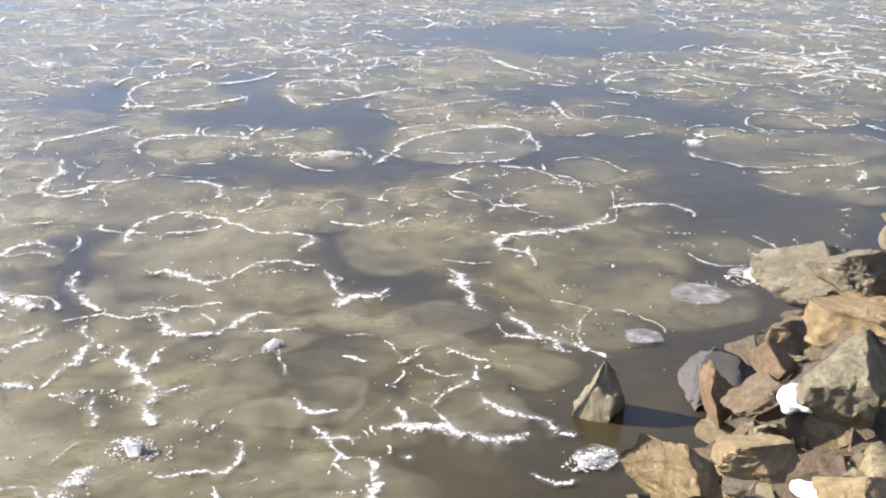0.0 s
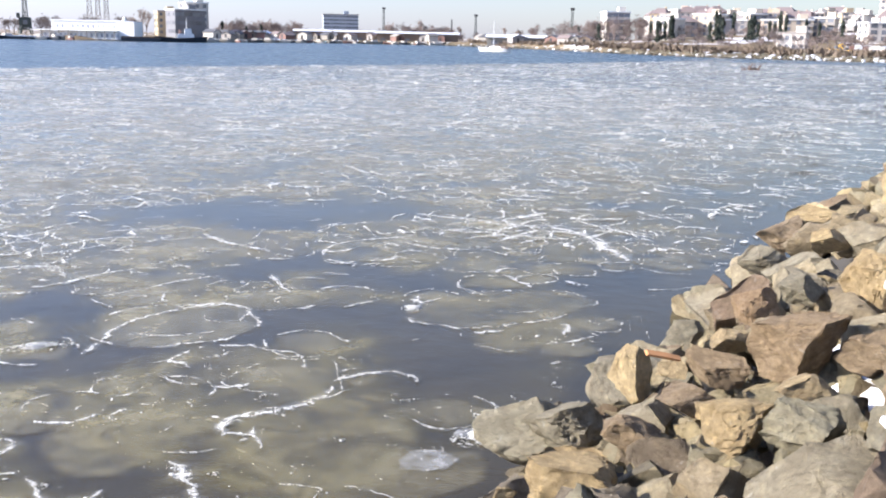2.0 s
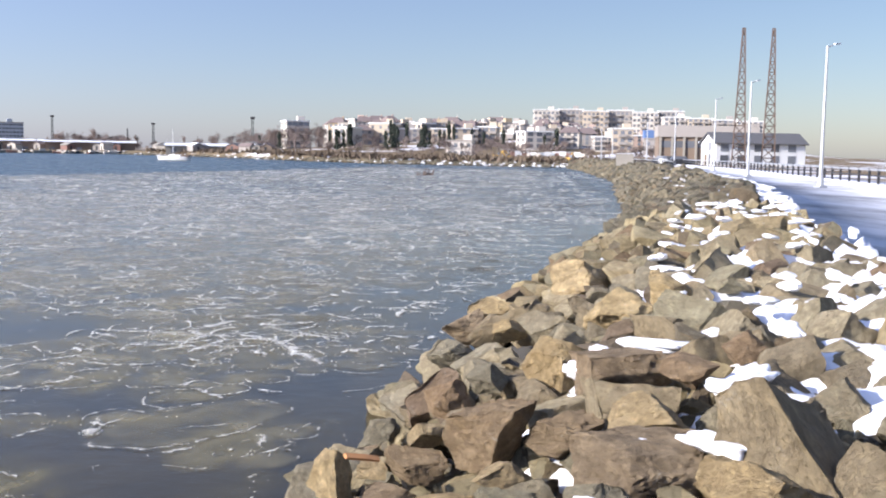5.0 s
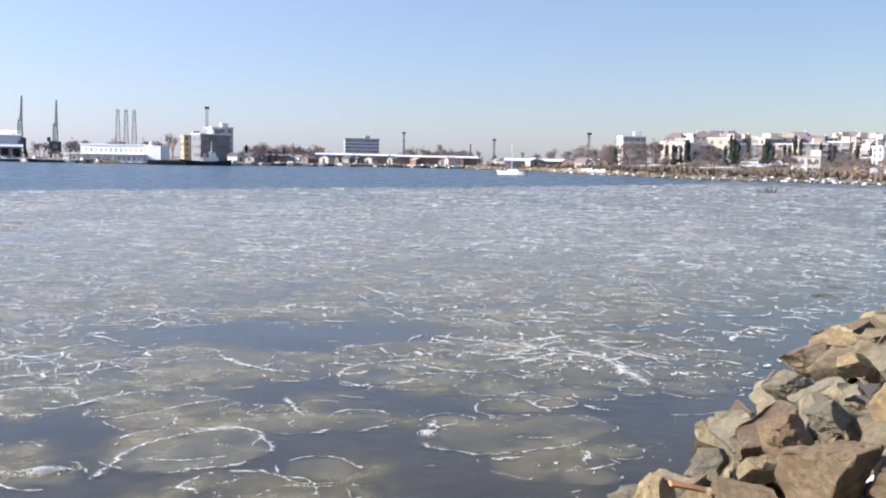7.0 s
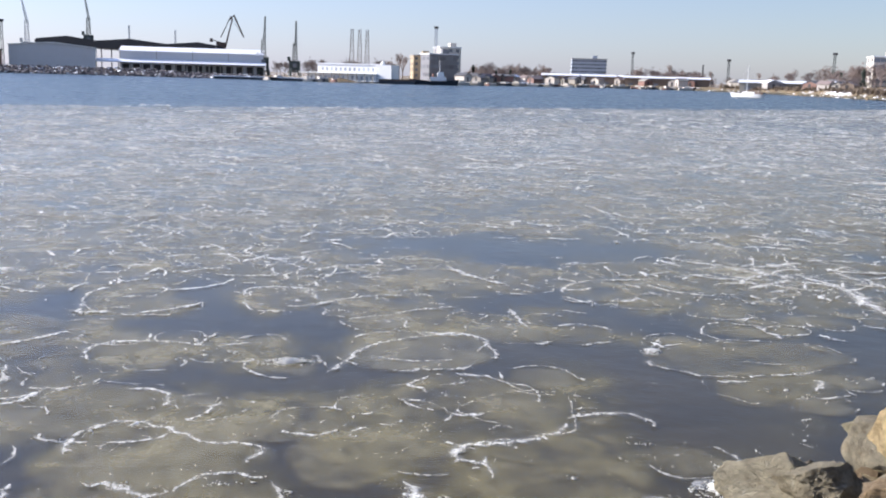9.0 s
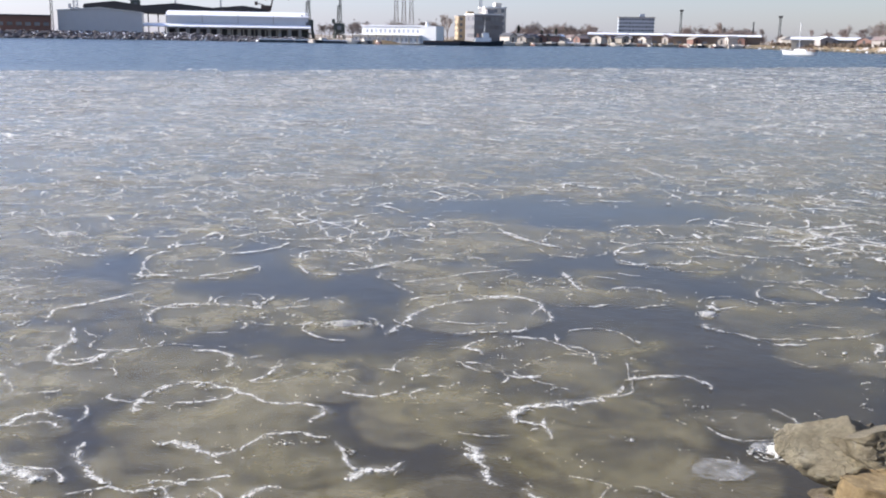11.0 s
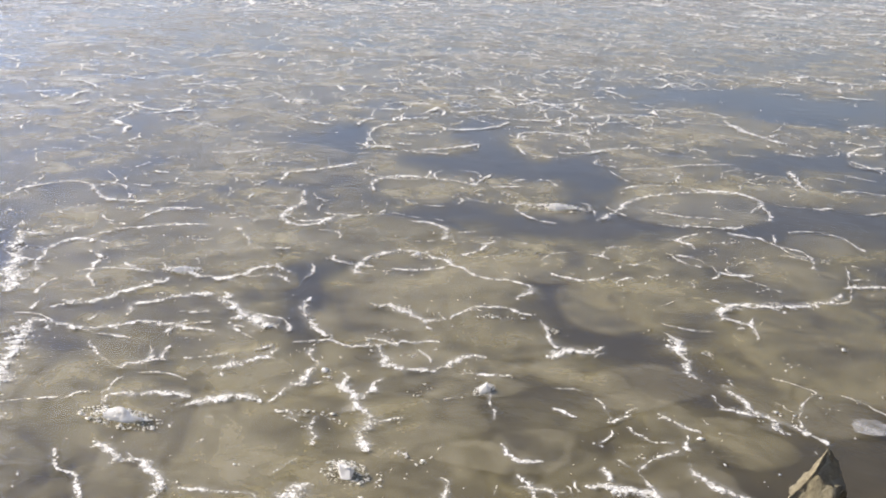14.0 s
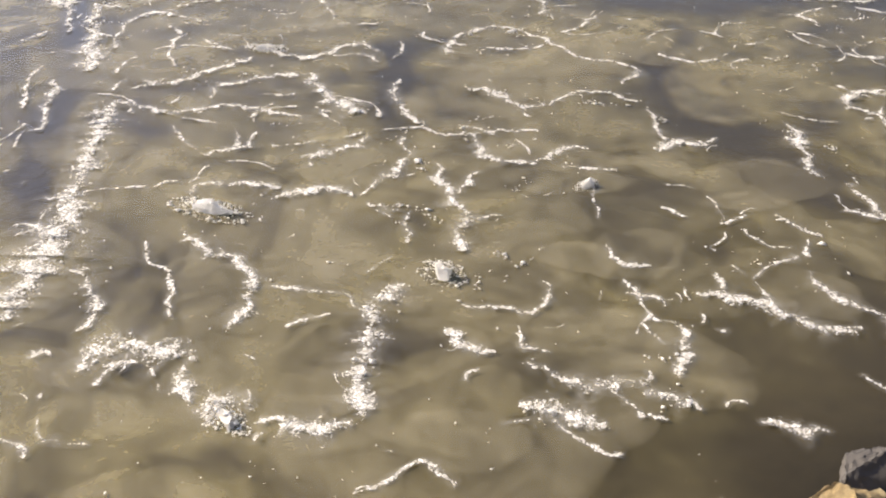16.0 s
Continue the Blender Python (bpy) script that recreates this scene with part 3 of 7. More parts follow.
MIDDLE = [stone_shape(240 + k, 3, 6, 0.10) for k in range(14)]
rng = np.random.default_rng(11)
rest, mid = [], []
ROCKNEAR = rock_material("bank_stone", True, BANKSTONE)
near = list(TAKEN)


def free(x, y, r, gap=0.62):
    return all((x - a) ** 2 + (y - b) ** 2 > ((r + c) * gap) ** 2 for a, b, c in near if abs(y - b) < 2.5)


made = 0
for y0 in np.arange(-4, 30, 0.5):
    for _ in range(120 if y0 < 8 else 70):
        u, y = rng.uniform(0.55 if y0 < 5 else 0.15, 6.6), y0 + rng.uniform(0, 0.5)
        x = edge_x(y) + u
        r = 0.20 + 0.26 * rng.uniform() ** 1.6 + (0.10 if rng.uniform() < 0.12 else 0)
        if not free(x, y, r, 0.70):
            continue
        near.append((x, y, r))
        shape = (r * rng.uniform(0.95, 1.35), r * rng.uniform(0.85, 1.1), r * rng.uniform(0.65, 1.05))
        rot = (rng.uniform(-40, 40), rng.uniform(-40, 40), rng.uniform(0, 360))
        z = bank(u, y) - 0.30 + rng.uniform(-0.08, 0.08)
        if made < 290 and y > 0.8:
            made += 1
            ob = part("boulder", STOCK[made % 24], ROCK)
            ob.matrix_world = pose(x, y, z, *rot) @ Matrix.Diagonal((*shape, 1))
            tagged(ob, "angular quarry boulder in the rock bank", "boulder", BOULDERS)
        else:
            (mid if y < 30 else rest).append((x, y, z, shape, rot))
# small broken stones in the gaps
for _ in range(3000):
    y, u = rng.uniform(-5, 11), rng.uniform(0.1, 5.8)
    r = rng.uniform(0.06, 0.15)
    mid.append((edge_x(y) + u, y, bank(u, y) - 0.36 + rng.uniform(-0.04, 0.06), (r * 1.3, r, r * 0.8), (rng.uniform(-30, 30), rng.uniform(-30, 30), rng.uniform(0, 360))))
# farther along, thinner and thinner detail
for y0 in np.arange(30, 232, 0.6):
    for _ in range(19 if y0 < 70 else 10):
        u, y = rng.uniform(-0.6, 6.0), y0 + rng.uniform(0, 0.6)
        r = rng.uniform(0.18, 0.46) * (1.0 if y < 70 else 1.3)
        rest.append((edge_x(y) + u, y, bank(u, y) - 0.26 + rng.uniform(-0.14, 0.16), (r * 1.2, r, r * 0.8), (rng.uniform(-30, 30), rng.uniform(-30, 30), rng.uniform(0, 360))))


def heap(name, rows, shapes, material, label, category, sharp=40):
    """Many stones or crumbs as one mesh."""
    vs, fs, k = [], [], 0
    for i, (x, y, z, s, rot) in enumerate(rows):
        v, f = shapes[i % len(shapes)]
        m = np.array(Euler([radians(a) for a in rot]).to_matrix())
        vs.append((v * np.array(s)) @ m.T + (x, y, z))
        fs.append(f + k)
        k += len(v)
    ob = part(name, mesh_of(name, np.concatenate(vs), np.concatenate(fs), material, True, sharp), material)
    return tagged(ob, label, category, kind="stuff")


heap("rubble", mid, MIDDLE, ROCKNEAR, "brown and grey quarry stones of the rock bank", "rocks", 30)
heap("rubble", rest, SMALL, ROCKS, "brown and grey quarry stones along the far bank", "rocks")


# ---------------------------------------------------------------- snow between the stones
def snow_patch(seed, x, y, z, sx, sy, sz, turn=0, tilt=0, lean=0):
    v = ICO[4][0].copy()
    off = Vector(np.random.default_rng(seed).uniform(-50, 50, 3))
    w = np.array([noise.noise(Vector((p[0] * 1.5, p[1] * 1.5, 0)) + off) + 0.5 * noise.noise(Vector((p[0] * 4, p[1] * 4, 0)) + off) for p in v])
    v[:, :2] *= (1 + 0.6 * w)[:, None]
    v[:, 2] = v[:, 2] * (0.8 + 0.6 * w)
    ob = part("snow_patch", mesh_of("snow_patch", v * np.array((sx, sy, sz)), ICO[4][1], SNOW, True), SNOW)
    ob.matrix_world = pose(x, y, z, tilt, lean, turn)
    return tagged(ob, "patch of clean white snow lying between boulders", "snow", "snow among the boulders")


rs = np.random.default_rng(5)
# the snow that has filled the hollows of the level part
cv, cf = [], []
cy = [1.5 + 0.11 * k for k in range(310)] + [36 + 0.5 * k for k in range(330)]
cu = [2.4 + 0.11 * k for k in range(45)]
for y in cy:
    for u in cu:
        w = 0.6 * noise.noise(Vector((u * 0.9, y * 0.9, 31))) + 0.8 * noise.noise(Vector((u * 2.9, y * 2.9, 31)))
        z = bank(u, y) - 0.51 - (0.20 if y < 6 else 0) + 0.28 * min(1, max(0, (u - 2.4) / 2.4)) + 0.30 * w
        cv.append((edge_x(y) + u, y, z if u < 7.05 else 1.6))
for i in range(len(cy) - 1):
    for j in range(len(cu) - 1):
        k = i * len(cu) + j
        cf.append((k, k + 1, k + 1 + len(cu), k + len(cu)))
ob = part("snow_cover", mesh_of("snow_cover", cv, cf, SNOW, True), SNOW)
tagged(ob, "white snow filling the hollows between the boulders", "snow", kind="stuff")
count = 0
for y0 in np.arange(1.8, 30, 0.55):
    for _ in range(2):
        y = y0 + rs.uniform(0, 0.4)
        u = 6.8 - 3.3 * rs.uniform(0, 1) ** 1.2
        if math.hypot(edge_x(y) + u - 0.4, y) < 2.2 or rs.uniform() < (0.2 if y > 9 else 0.6):
            continue
        count += 1
        snow_patch(count, edge_x(y) + u, y, bank(u, y) + rs.uniform(-0.10, 0.06), rs.uniform(0.10, 0.30), rs.uniform(0.06, 0.16), rs.uniform(0.03, 0.06),
                   rs.uniform(0, 360), rs.uniform(-14, 14), rs.uniform(-14, 14))
snow_far = [(edge_x(y) + u, y, bank(u, y) - 0.04, (rs.uniform(0.12, 0.45), rs.uniform(0.08, 0.2), 0.04), (0, 0, rs.uniform(0, 360)))
            for y in np.arange(34, 200, 0.4) for u in rs.uniform(3.2, 6.9, 2)]
heap("far_snow", snow_far, [stone_shape(300 + k, 2, 0, 0.10) for k in range(5)], SNOW, "white snow among the far stones", "snow", 80)
# snow caught between the nearest boulders
for k, (x, y, z, sx, sy, turn) in enumerate(((1.57, 4.75, 1.78, 0.23, 0.10, -58), (1.88, 5.73, 1.82, 0.20, 0.08, -2), (1.28, 7.34, 1.62, 0.07, 0.03, -6),
                                             (2.29, 8.32, 1.85, 0.17, 0.07, -63), (1.98, 7.85, 1.82, 0.13, 0.05, -21), (2.32, 5.50, 1.91, 0.25, 0.11, -44),
                                             (2.76, 6.61, 1.96, 0.18, 0.09, -49), (2.85, 6.40, 1.97, 0.26, 0.11, -21), (-0.23, 4.40, 1.14, 0.08, 0.03, -17), (0.10, 3.27, 1.40, 0.11, 0.03, -3),
                                             (-0.36, 3.69, 1.18, 0.05, 0.02, 32), (2.75, 8.23, 1.94, 0.36, 0.12, -10))):
    snow_patch(900 + k, x, y, z - (0.13 if sx > 0.12 else 0.165), sx * 1.15, sy * 1.25, 0.065, turn, -10, 4)


# ---------------------------------------------------------------- ice
OPEN = ((-7.7, 17.9, 3.7, 1.7, 30), (-0.4, 13.9, 1.9, 1.0, 44), (0.5, 23.8, 1.6, 0.6, 30), (-10.5, 9.4, 0.25, 1.5, 39), (-2.0, 10.0, 0.8, 1.2, 25),
        (-1.3, 5.5, 0.5, 0.55, 56), (-1.45, 3.7, 0.55, 0.35, 100))
# narrow leads: half their width, and the line they follow
LEADS = (
    (0.62, (-9.07, 9.67), (-8.49, 10.09), (-7.87, 10.20), (-7.43, 10.66), (-6.82, 10.39)),
    (0.45, (-7.42, 7.54), (-7.10, 8.11), (-6.30, 8.27), (-5.73, 8.57), (-5.41, 9.12)),
    (0.80, (-5.67, 9.90), (-4.56, 10.84), (-3.69, 11.34), (-2.86, 11.44), (-2.06, 10.54)),
    (0.30, (-5.03, 7.05), (-4.48, 6.67), (-3.90, 6.41), (-3.41, 6.38), (-2.87, 6.07)),
    (0.25, (-6.91, 5.67), (-6.17, 5.07), (-5.62, 4.60)),
    (0.68, (-5.79, 13.21), (-5.24, 14.18), (-4.19, 13.68), (-3.33, 13.40)),
    (0.50, (-10.34, 9.01), (-11.00, 9.91)),
    (0.45, (-8.52, 10.36), (-10.39, 11.93)),
    (0.17, (-9.90, 3.96), (-8.77, 3.42), (-8.07, 3.02), (-7.57, 2.75), (-6.99, 2.36), (-6.19, 1.90)),
)


def lead_reach(x, y):
    """How far a place lies from the leads' middles, in half widths; 1 is the brink."""
    best = 9.0
    for a, b, p, q, turn in OPEN:
        c, s = math.cos(radians(turn)), math.sin(radians(turn))
        dx, dy = x - a, y - b
        best = min(best, math.hypot((dx * c + dy * s) / p, (dy * c - dx * s) / q))
    for half, *line in LEADS:
        for (a, b), (c, d) in zip(line, line[1:]):
            k = max(0.0, min(1.0, ((x - a) * (c - a) + (y - b) * (d - b)) / ((c - a) ** 2 + (d - b) ** 2)))
            best = min(best, math.hypot(x - a - k * (c - a), y - b - k * (d - b)) / half)
    return best


def is_open(x, y):
    return lead_reach(x, y) < 1


def beyond_ice(x, y):
    """Past the outer rim of the ice, where the water lies open."""
    return y > np.interp(x, (-140, -72, -61, -50, -34, -21, -5, 6, 40), (-40, 56, 72, 95, 126, 150, 196, 262, 300))


def floe_mesh(seed, r, n=26):
    """A thin plate of ice with an uneven outline and a rim that thins out."""
    g = np.random.default_rng(seed)
    a = np.linspace(0, 2 * np.pi, n, endpoint=False)
    w = 1 + sum(g.uniform(-0.21, 0.21) / (k ** 0.5) * np.cos(k * a + g.uniform(0, 6.3)) for k in (1, 2, 3, 4, 5))
    ex = g.uniform(0.72, 1.0)
    rings = ((0.45, 0.003, 0.75), (0.75, 0.003, 0.65), (0.90, 0.003, 0.4), (1.0, 0.003, 0.0))
    v, e = [(0, 0, 0.003)], [0.7]
    for k, z, q in rings:
        v += [(r * k * w[i] * math.cos(a[i]), r * k * w[i] * ex * math.sin(a[i]), z) for i in range(n)]
        e += [q] * n
    tri = [(0, 1 + i, 1 + (i + 1) % n) for i in range(n)]
    for k in range(len(rings) - 1):
        for i in range(n):
            p, q = 1 + k * n + i, 1 + k * n + (i + 1) % n
            tri += [(p, p + n, q + n), (p, q + n, q)]
    return np.array(v), np.array(tri), np.array(e, np.float32), w * r, ex


def with_edge(me, e):
    me.attributes.new("edge", "FLOAT", "POINT").data.foreach_set("value", np.asarray(e, np.float32))
    return me


# the skin of slush ice that holds the floes together, open in places
def openness(x, y):
    """0 in the open leads, 1 where the skin is whole."""
    best = lead_reach(x, y)
    best += 0.45 * noise.noise(Vector((x * 0.9, y * 0.9, 4))) + 0.25 * noise.noise(Vector((x * 2.6, y * 2.6, 4)))
    k = max(0.06, min(1.0, (best - 0.55) / 0.9))
    # here and there the skin is thin
    thin = 0.5 + 1.5 * noise.noise(Vector((x * 0.5, y * 0.5, 8))) + 0.8 * noise.noise(Vector((x * 1.4, y * 1.4, 8)))
    return k * max(0.15, min(1.0, 0.6 + 0.5 * thin))


sv, se, sf = [], [], []
radii = [1.2 * 1.045 ** k for k in range(118)]
sweep = [-152 + 0.9 * k for k in range(200)]
for rr in radii:
    for a in sweep:
        x, y = HOME[0] + rr * math.sin(radians(a)), HOME[1] + rr * math.cos(radians(a))
        gone = beyond_ice(x, y) or x > edge_x(y) + 0.6
        sv.append((x, y, 0.0025))
        se.append(0.0 if gone else openness(x, y) * max(0.0, min(1.0, (edge_x(y) + 0.1 - x) / (2.1 + 0.24 * min(abs(y), 60)))) ** 0.9)
n = len(sweep)
for i in range(len(radii) - 1):
    for j in range(n - 1):
        k = i * n + j
        sf.append((k, k + 1, k + 1 + n, k + n))
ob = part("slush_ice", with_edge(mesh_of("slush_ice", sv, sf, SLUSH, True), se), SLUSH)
tagged(ob, "skin of olive-grey slush ice between the floes", "ice", kind="structure")


g = np.random.default_rng(21)


# sharp eight-sided splinters
SPLINTER = []
for k in range(9):
    v = np.array(((1, 0, 0), (-1, 0, 0), (0, 1, 0), (0, -1, 0), (0, 0, 1), (0, 0, -1)), float) * g.uniform(0.5, 1.3, (6, 1)) + g.normal(0, 0.18, (6, 3))
    SPLINTER.append((v, np.array(((0, 2, 4), (2, 1, 4), (1, 3, 4), (3, 0, 4), (2, 0, 5), (1, 2, 5), (3, 1, 5), (0, 3, 5)))))


def crumbs(rows, shapes):
    vs, fs, k = [], [], 0
    for i, (x, y, z, s) in enumerate(rows):
        v, f = shapes[i % len(shapes)]
        c, d = math.cos(i * 2.4), math.sin(i * 2.4)
        p = v * np.asarray(s)
        vs.append(np.stack((p[:, 0] * c - p[:, 1] * d + x, p[:, 0] * d + p[:, 1] * c + y, p[:, 2] + z), 1))
        fs.append(f + k)
        k += len(v)
    return np.concatenate(vs), np.concatenate(fs)


def ribbon(path, half, across=5, z=0.012, lift=0.3):
    """A crust along a path: vertices, triangles and how near the middle each vertex lies."""
    path = np.asarray(path, float)
    n = max(1, min(17, len(path) // 3))
    even = np.stack([np.convolve(np.pad(path[:, i], n, "edge"), np.ones(n) / n, "same")[n:-n] for i in (0, 1)], 1) if n > 2 else path
    way = np.gradient(even, axis=0)
    way /= np.linalg.norm(way, axis=1)[:, None] + 1e-9
    side = np.stack((-way[:, 1], way[:, 0]), 1)
    t = np.linspace(-1, 1, across)
    xy = path[:, None] + side[:, None] * (np.asarray(half)[:, None] * t[None])[..., None]
    e = np.repeat(((1 - np.abs(t)) ** 1.2)[None], len(path), 0)
    e[0], e[-1] = e[0] * 0.3, e[-1] * 0.3
    zz = z + lift * np.asarray(half)[:, None] * e
    v = np.concatenate((xy, zz[..., None]), 2).reshape(-1, 3)
    i, j = np.meshgrid(np.arange(len(path) - 1), np.arange(across - 1), indexing="ij")
    k = (i * across + j).ravel()
    f = np.concatenate((np.stack((k, k + 1, k + across + 1), 1), np.stack((k, k + across + 1, k + across), 1)))
    return v, f, e.ravel()


def joined(pieces):
    vs, fs, es, k = [], [], [], 0
    for v, f, e in pieces:
        vs.append(v), fs.append(f + k), es.append(e)
        k += len(v)
    return np.concatenate(vs), np.concatenate(fs), np.concatenate(es)


def crust(name, pieces, label, category, group="", kind="", stuff=RIME):
    v, f, e = joined(pieces)
    ob = part(name, with_edge(mesh_of(name, v, f, stuff, True), e), stuff)
    return tagged(ob, label, category, group, kind)


def ragged(way, wide):
    """A crust that swells, thins out and breaks off along its way."""
    a = np.array([noise.noise(Vector((q[0] * 4.2, q[1] * 4.2, 21))) + 0.6 * noise.noise(Vector((q[0] * 13, q[1] * 13, 22))) for q in way])
    b = np.array([noise.noise(Vector((q[0] * 9, q[1] * 9, 23))) for q in way])
    way = way + np.stack((a, b), 1) * 0.035
    half = wide * (0.95 + 2.0 * a + 0.6 * b)
    out, run = [], []
    for k in range(len(way) + 1):
        if k < len(way) and half[k] > 0.004:
            run.append(k)
        else:
            if len(run) > 2:
                out.append(ribbon(way[run], half[run] * 1.9, 7, 0.012, 0.03))
            run = []
    return out


# near floes, each a thing
FLOES = "ice floes by the rock bank"
PANCAKES = []


def floe_rim(floe, pieces):
    """The broken rim of crushed ice that belongs to a floe."""
    if pieces:
        v, f, e = joined(pieces)
        at = floe.matrix_world.inverted()
        v = v @ np.array(at.to_3x3()).T + np.array(at.translation)
        tagged(part("rim", with_edge(mesh_of("rim", v, f, RIME, True), e), RIME, floe, "thin broken rim of crushed white ice"), kind="stuff")


def ring_shape(seed, n, wild=0.15):
    q = np.random.default_rng(seed)
    a = np.linspace(0, 2 * np.pi, n, endpoint=False)
    return a, 1 + sum(q.uniform(-wild, wild) / k ** 0.6 * np.cos(k * a + q.uniform(0, 6.3)) for k in (2, 3, 4, 5, 7, 9))


def pancake(x, y, ux, uy, vx, vy):
    """A rounded floe: its middle, and two half-widths as vectors; its rim is edged with crushed ice in places."""
    k = len(PANCAKES)
    PANCAKES.append((x, y, ux, uy, vx, vy))
    n = 44
    a, w = ring_shape(5000 + k, n)
    rings = ((0.5, 0.003, 0.8), (0.76, 0.003, 0.85), (0.90, 0.003, 0.65), (0.98, 0.003, 0.25), (1.06, 0.003, 0.0))
    v, e = [(0, 0, 0.003)], [0.8]
    for r, z, q in rings:
        v += [(r * w[i] * (ux * math.cos(a[i]) + vx * math.sin(a[i])), r * w[i] * (uy * math.cos(a[i]) + vy * math.sin(a[i])), z) for i in range(n)]
        e += [q] * n
    tri = [(0, 1 + i, 1 + (i + 1) % n) for i in range(n)]
    for r in range(len(rings) - 1):
        for i in range(n):
            p, q = 1 + r * n + i, 1 + r * n + (i + 1) % n
            tri += [(p, p + n, q + n), (p, q + n, q)]
    ob = part("ice_floe", with_edge(mesh_of("ice_floe", v, tri, FLOE, True), e), FLOE)
    ob.matrix_world = pose(x, y, 0.0068 + 0.00004 * k)
    tagged(ob, "rounded grey ice floe edged with crushed white ice", "ice floe", FLOES)
    if y < 9:
        return
    t = np.arange(0, 2 * math.pi, 0.02 / max(0.2, math.hypot(ux, uy)))
    ww = np.interp(t, np.append(a, 2 * np.pi), np.append(w, w[0])) * 0.985
    way = np.stack((x + ww * (ux * np.cos(t) + vx * np.sin(t)), y + ww * (uy * np.cos(t) + vy * np.sin(t))), 1)
    run, pieces = [], []
    for i in range(len(t) + 1):
        if i < len(t) and noise.noise(Vector((way[i][0] * 1.4, way[i][1] * 1.4, 77))) > -0.12:
            run.append(i)
        else:
            if len(run) > 6:
                pieces += ragged(way[run], g.uniform(0.016, 0.034) * (1 + 0.03 * max(0, y - 5)))
            run = []
    floe_rim(ob, pieces)


def on_pancake(x, y, reach=1.1):
    for a, b, ux, uy, vx, vy in PANCAKES:
        d = ux * vy - uy * vx
        p, q = ((x - a) * vy - (y - b) * vx) / d, ((y - b) * ux - (x - a) * uy) / d
        if p * p + q * q < reach * reach:
            return True
    return False


pancake(-5.71, 6.23, 0.75, 0.47, -0.54, 0.58)
pancake(-5.02, 5.44, 0.92, 0.57, -0.41, 0.44)
pancake(-2.53, 7.76, 0.76, 0.29, -0.46, 1.13)
pancake(-7.53, 6.98, 0.83, 0.53, -0.29, 0.27)
pancake(-8.21, 8.72, 0.61, 0.39, -0.32, 0.34)
pancake(-8.59, 11.82, 0.46, 0.30, -0.41, 0.54)
pancake(-9.86, 10.29, 0.75, 0.49, -0.39, 0.41)
pancake(-4.72, 15.04, 0.54, 0.36, -0.29, 0.79)
pancake(-4.35, 5.12, 0.47, 0.29, -0.14, 0.16)
pancake(-9.46, 8.05, 0.52, 0.34, -0.49, 0.42)
pancake(-5.46, 10.43, 0.83, 0.53, -0.44, 0.78)
pancake(-4.24, 7.07, 0.46, 0.29, -0.38, 0.58)
pancake(-1.89, 12.43, 1.01, 0.65, -0.20, 0.91)
pancake(-5.08, 17.15, 0.92, 0.62, -0.20, 0.60)
pancake(-6.78, 12.02, 0.81, 0.53, -0.32, 0.53)
pancake(-1.46, 7.29, 0.43, 0.26, -0.13, 0.42)
pancake(-6.82, 5.19, 0.23, 0.14, -0.27, 0.22)
pancake(-5.29, 7.27, 0.42, 0.26, -0.21, 0.28)
pancake(-3.27, 4.26, 0.34, 0.21, -0.12, 0.15)
pancake(-4.18, 9.24, 0.62, 0.40, -0.31, 0.61)
pancake(-4.18, 12.20, 0.57, 0.37, -0.20, 0.50)
pancake(-8.12, 5.61, 0.42, 0.28, -0.58, 0.41)
pancake(-12.83, 9.24, 0.80, 0.54, -0.69, 0.50)
pancake(-10.65, 8.55, 0.64, 0.43, -0.41, 0.33)
pancake(-13.55, 12.16, 1.20, 0.81, -0.51, 0.46)
pancake(-14.43, 17.55, 1.73, 1.17, -0.81, 0.97)
pancake(-8.22, 3.27, 0.37, 0.47, -0.54, 0.23)
pancake(-9.63, 4.77, 0.41, 0.53, -0.47, 0.24)
pancake(-11.13, 7.46, 0.41, 0.56, -0.48, 0.32)
pancake(-4.64, 2.37, 0.18, 0.20, -0.49, 0.29)
pancake(-2.69, 3.64, 0.30, 0.34, -0.24, 0.28)
pancake(-6.24, 3.37, 0.22, 0.26, -0.26, 0.16)
pancake(-4.63, 5.04, 0.24, 0.27, -0.19, 0.20)
pancake(-5.71, 6.32, 0.52, 0.61, -0.65, 0.68)
pancake(-5.41, 5.34, 0.42, 0.49, -0.44, 0.42)
pancake(-3.14, 4.54, 0.21, 0.24, -0.19, 0.23)
pancake(-8.35, 4.15, 0.37, 0.44, -0.52, 0.29)
pancake(-4.37, 1.40, 0.14, 0.15, -0.17, 0.08)
pancake(-3.14, 5.86, 0.31, 0.36, -0.23, 0.35)
pancake(-5.33, 3.86, 0.29, 0.34, -0.32, 0.24)
pancake(-4.08, 4.90, 0.29, 0.33, -0.16, 0.17)
pancake(-3.38, 2.25, 0.17, 0.19, -0.18, 0.13)
pancake(-2.64, 2.59, 0.22, 0.25, -0.17, 0.16)
pancake(-2.45, 5.04, 0.25, 0.29, -0.15, 0.25)

placed = []
for k in range(11000):
    x, y = g.uniform(-15, 1.5), g.uniform(0.3, 19)
    if y > 2 and abs(x / y) > 2.7 or x > edge_x(y) - 0.75 or is_open(x, y) or on_pancake(x, y):
        continue
    r = g.uniform(0.28, 0.85) if g.uniform() < 0.6 else g.uniform(0.2, 0.4)
    if any(is_open(x + 0.6 * r * p, y + 0.6 * r * q) for p, q in ((1, 0), (-1, 0), (0, 1), (0, -1))):
        continue
    if any((x - a) ** 2 + (y - b) ** 2 < ((r + c) * 0.74) ** 2 for a, b, c in placed):
        continue
    placed.append((x, y, r))
    if len(placed) >= 300:
        break
thin_floes = []
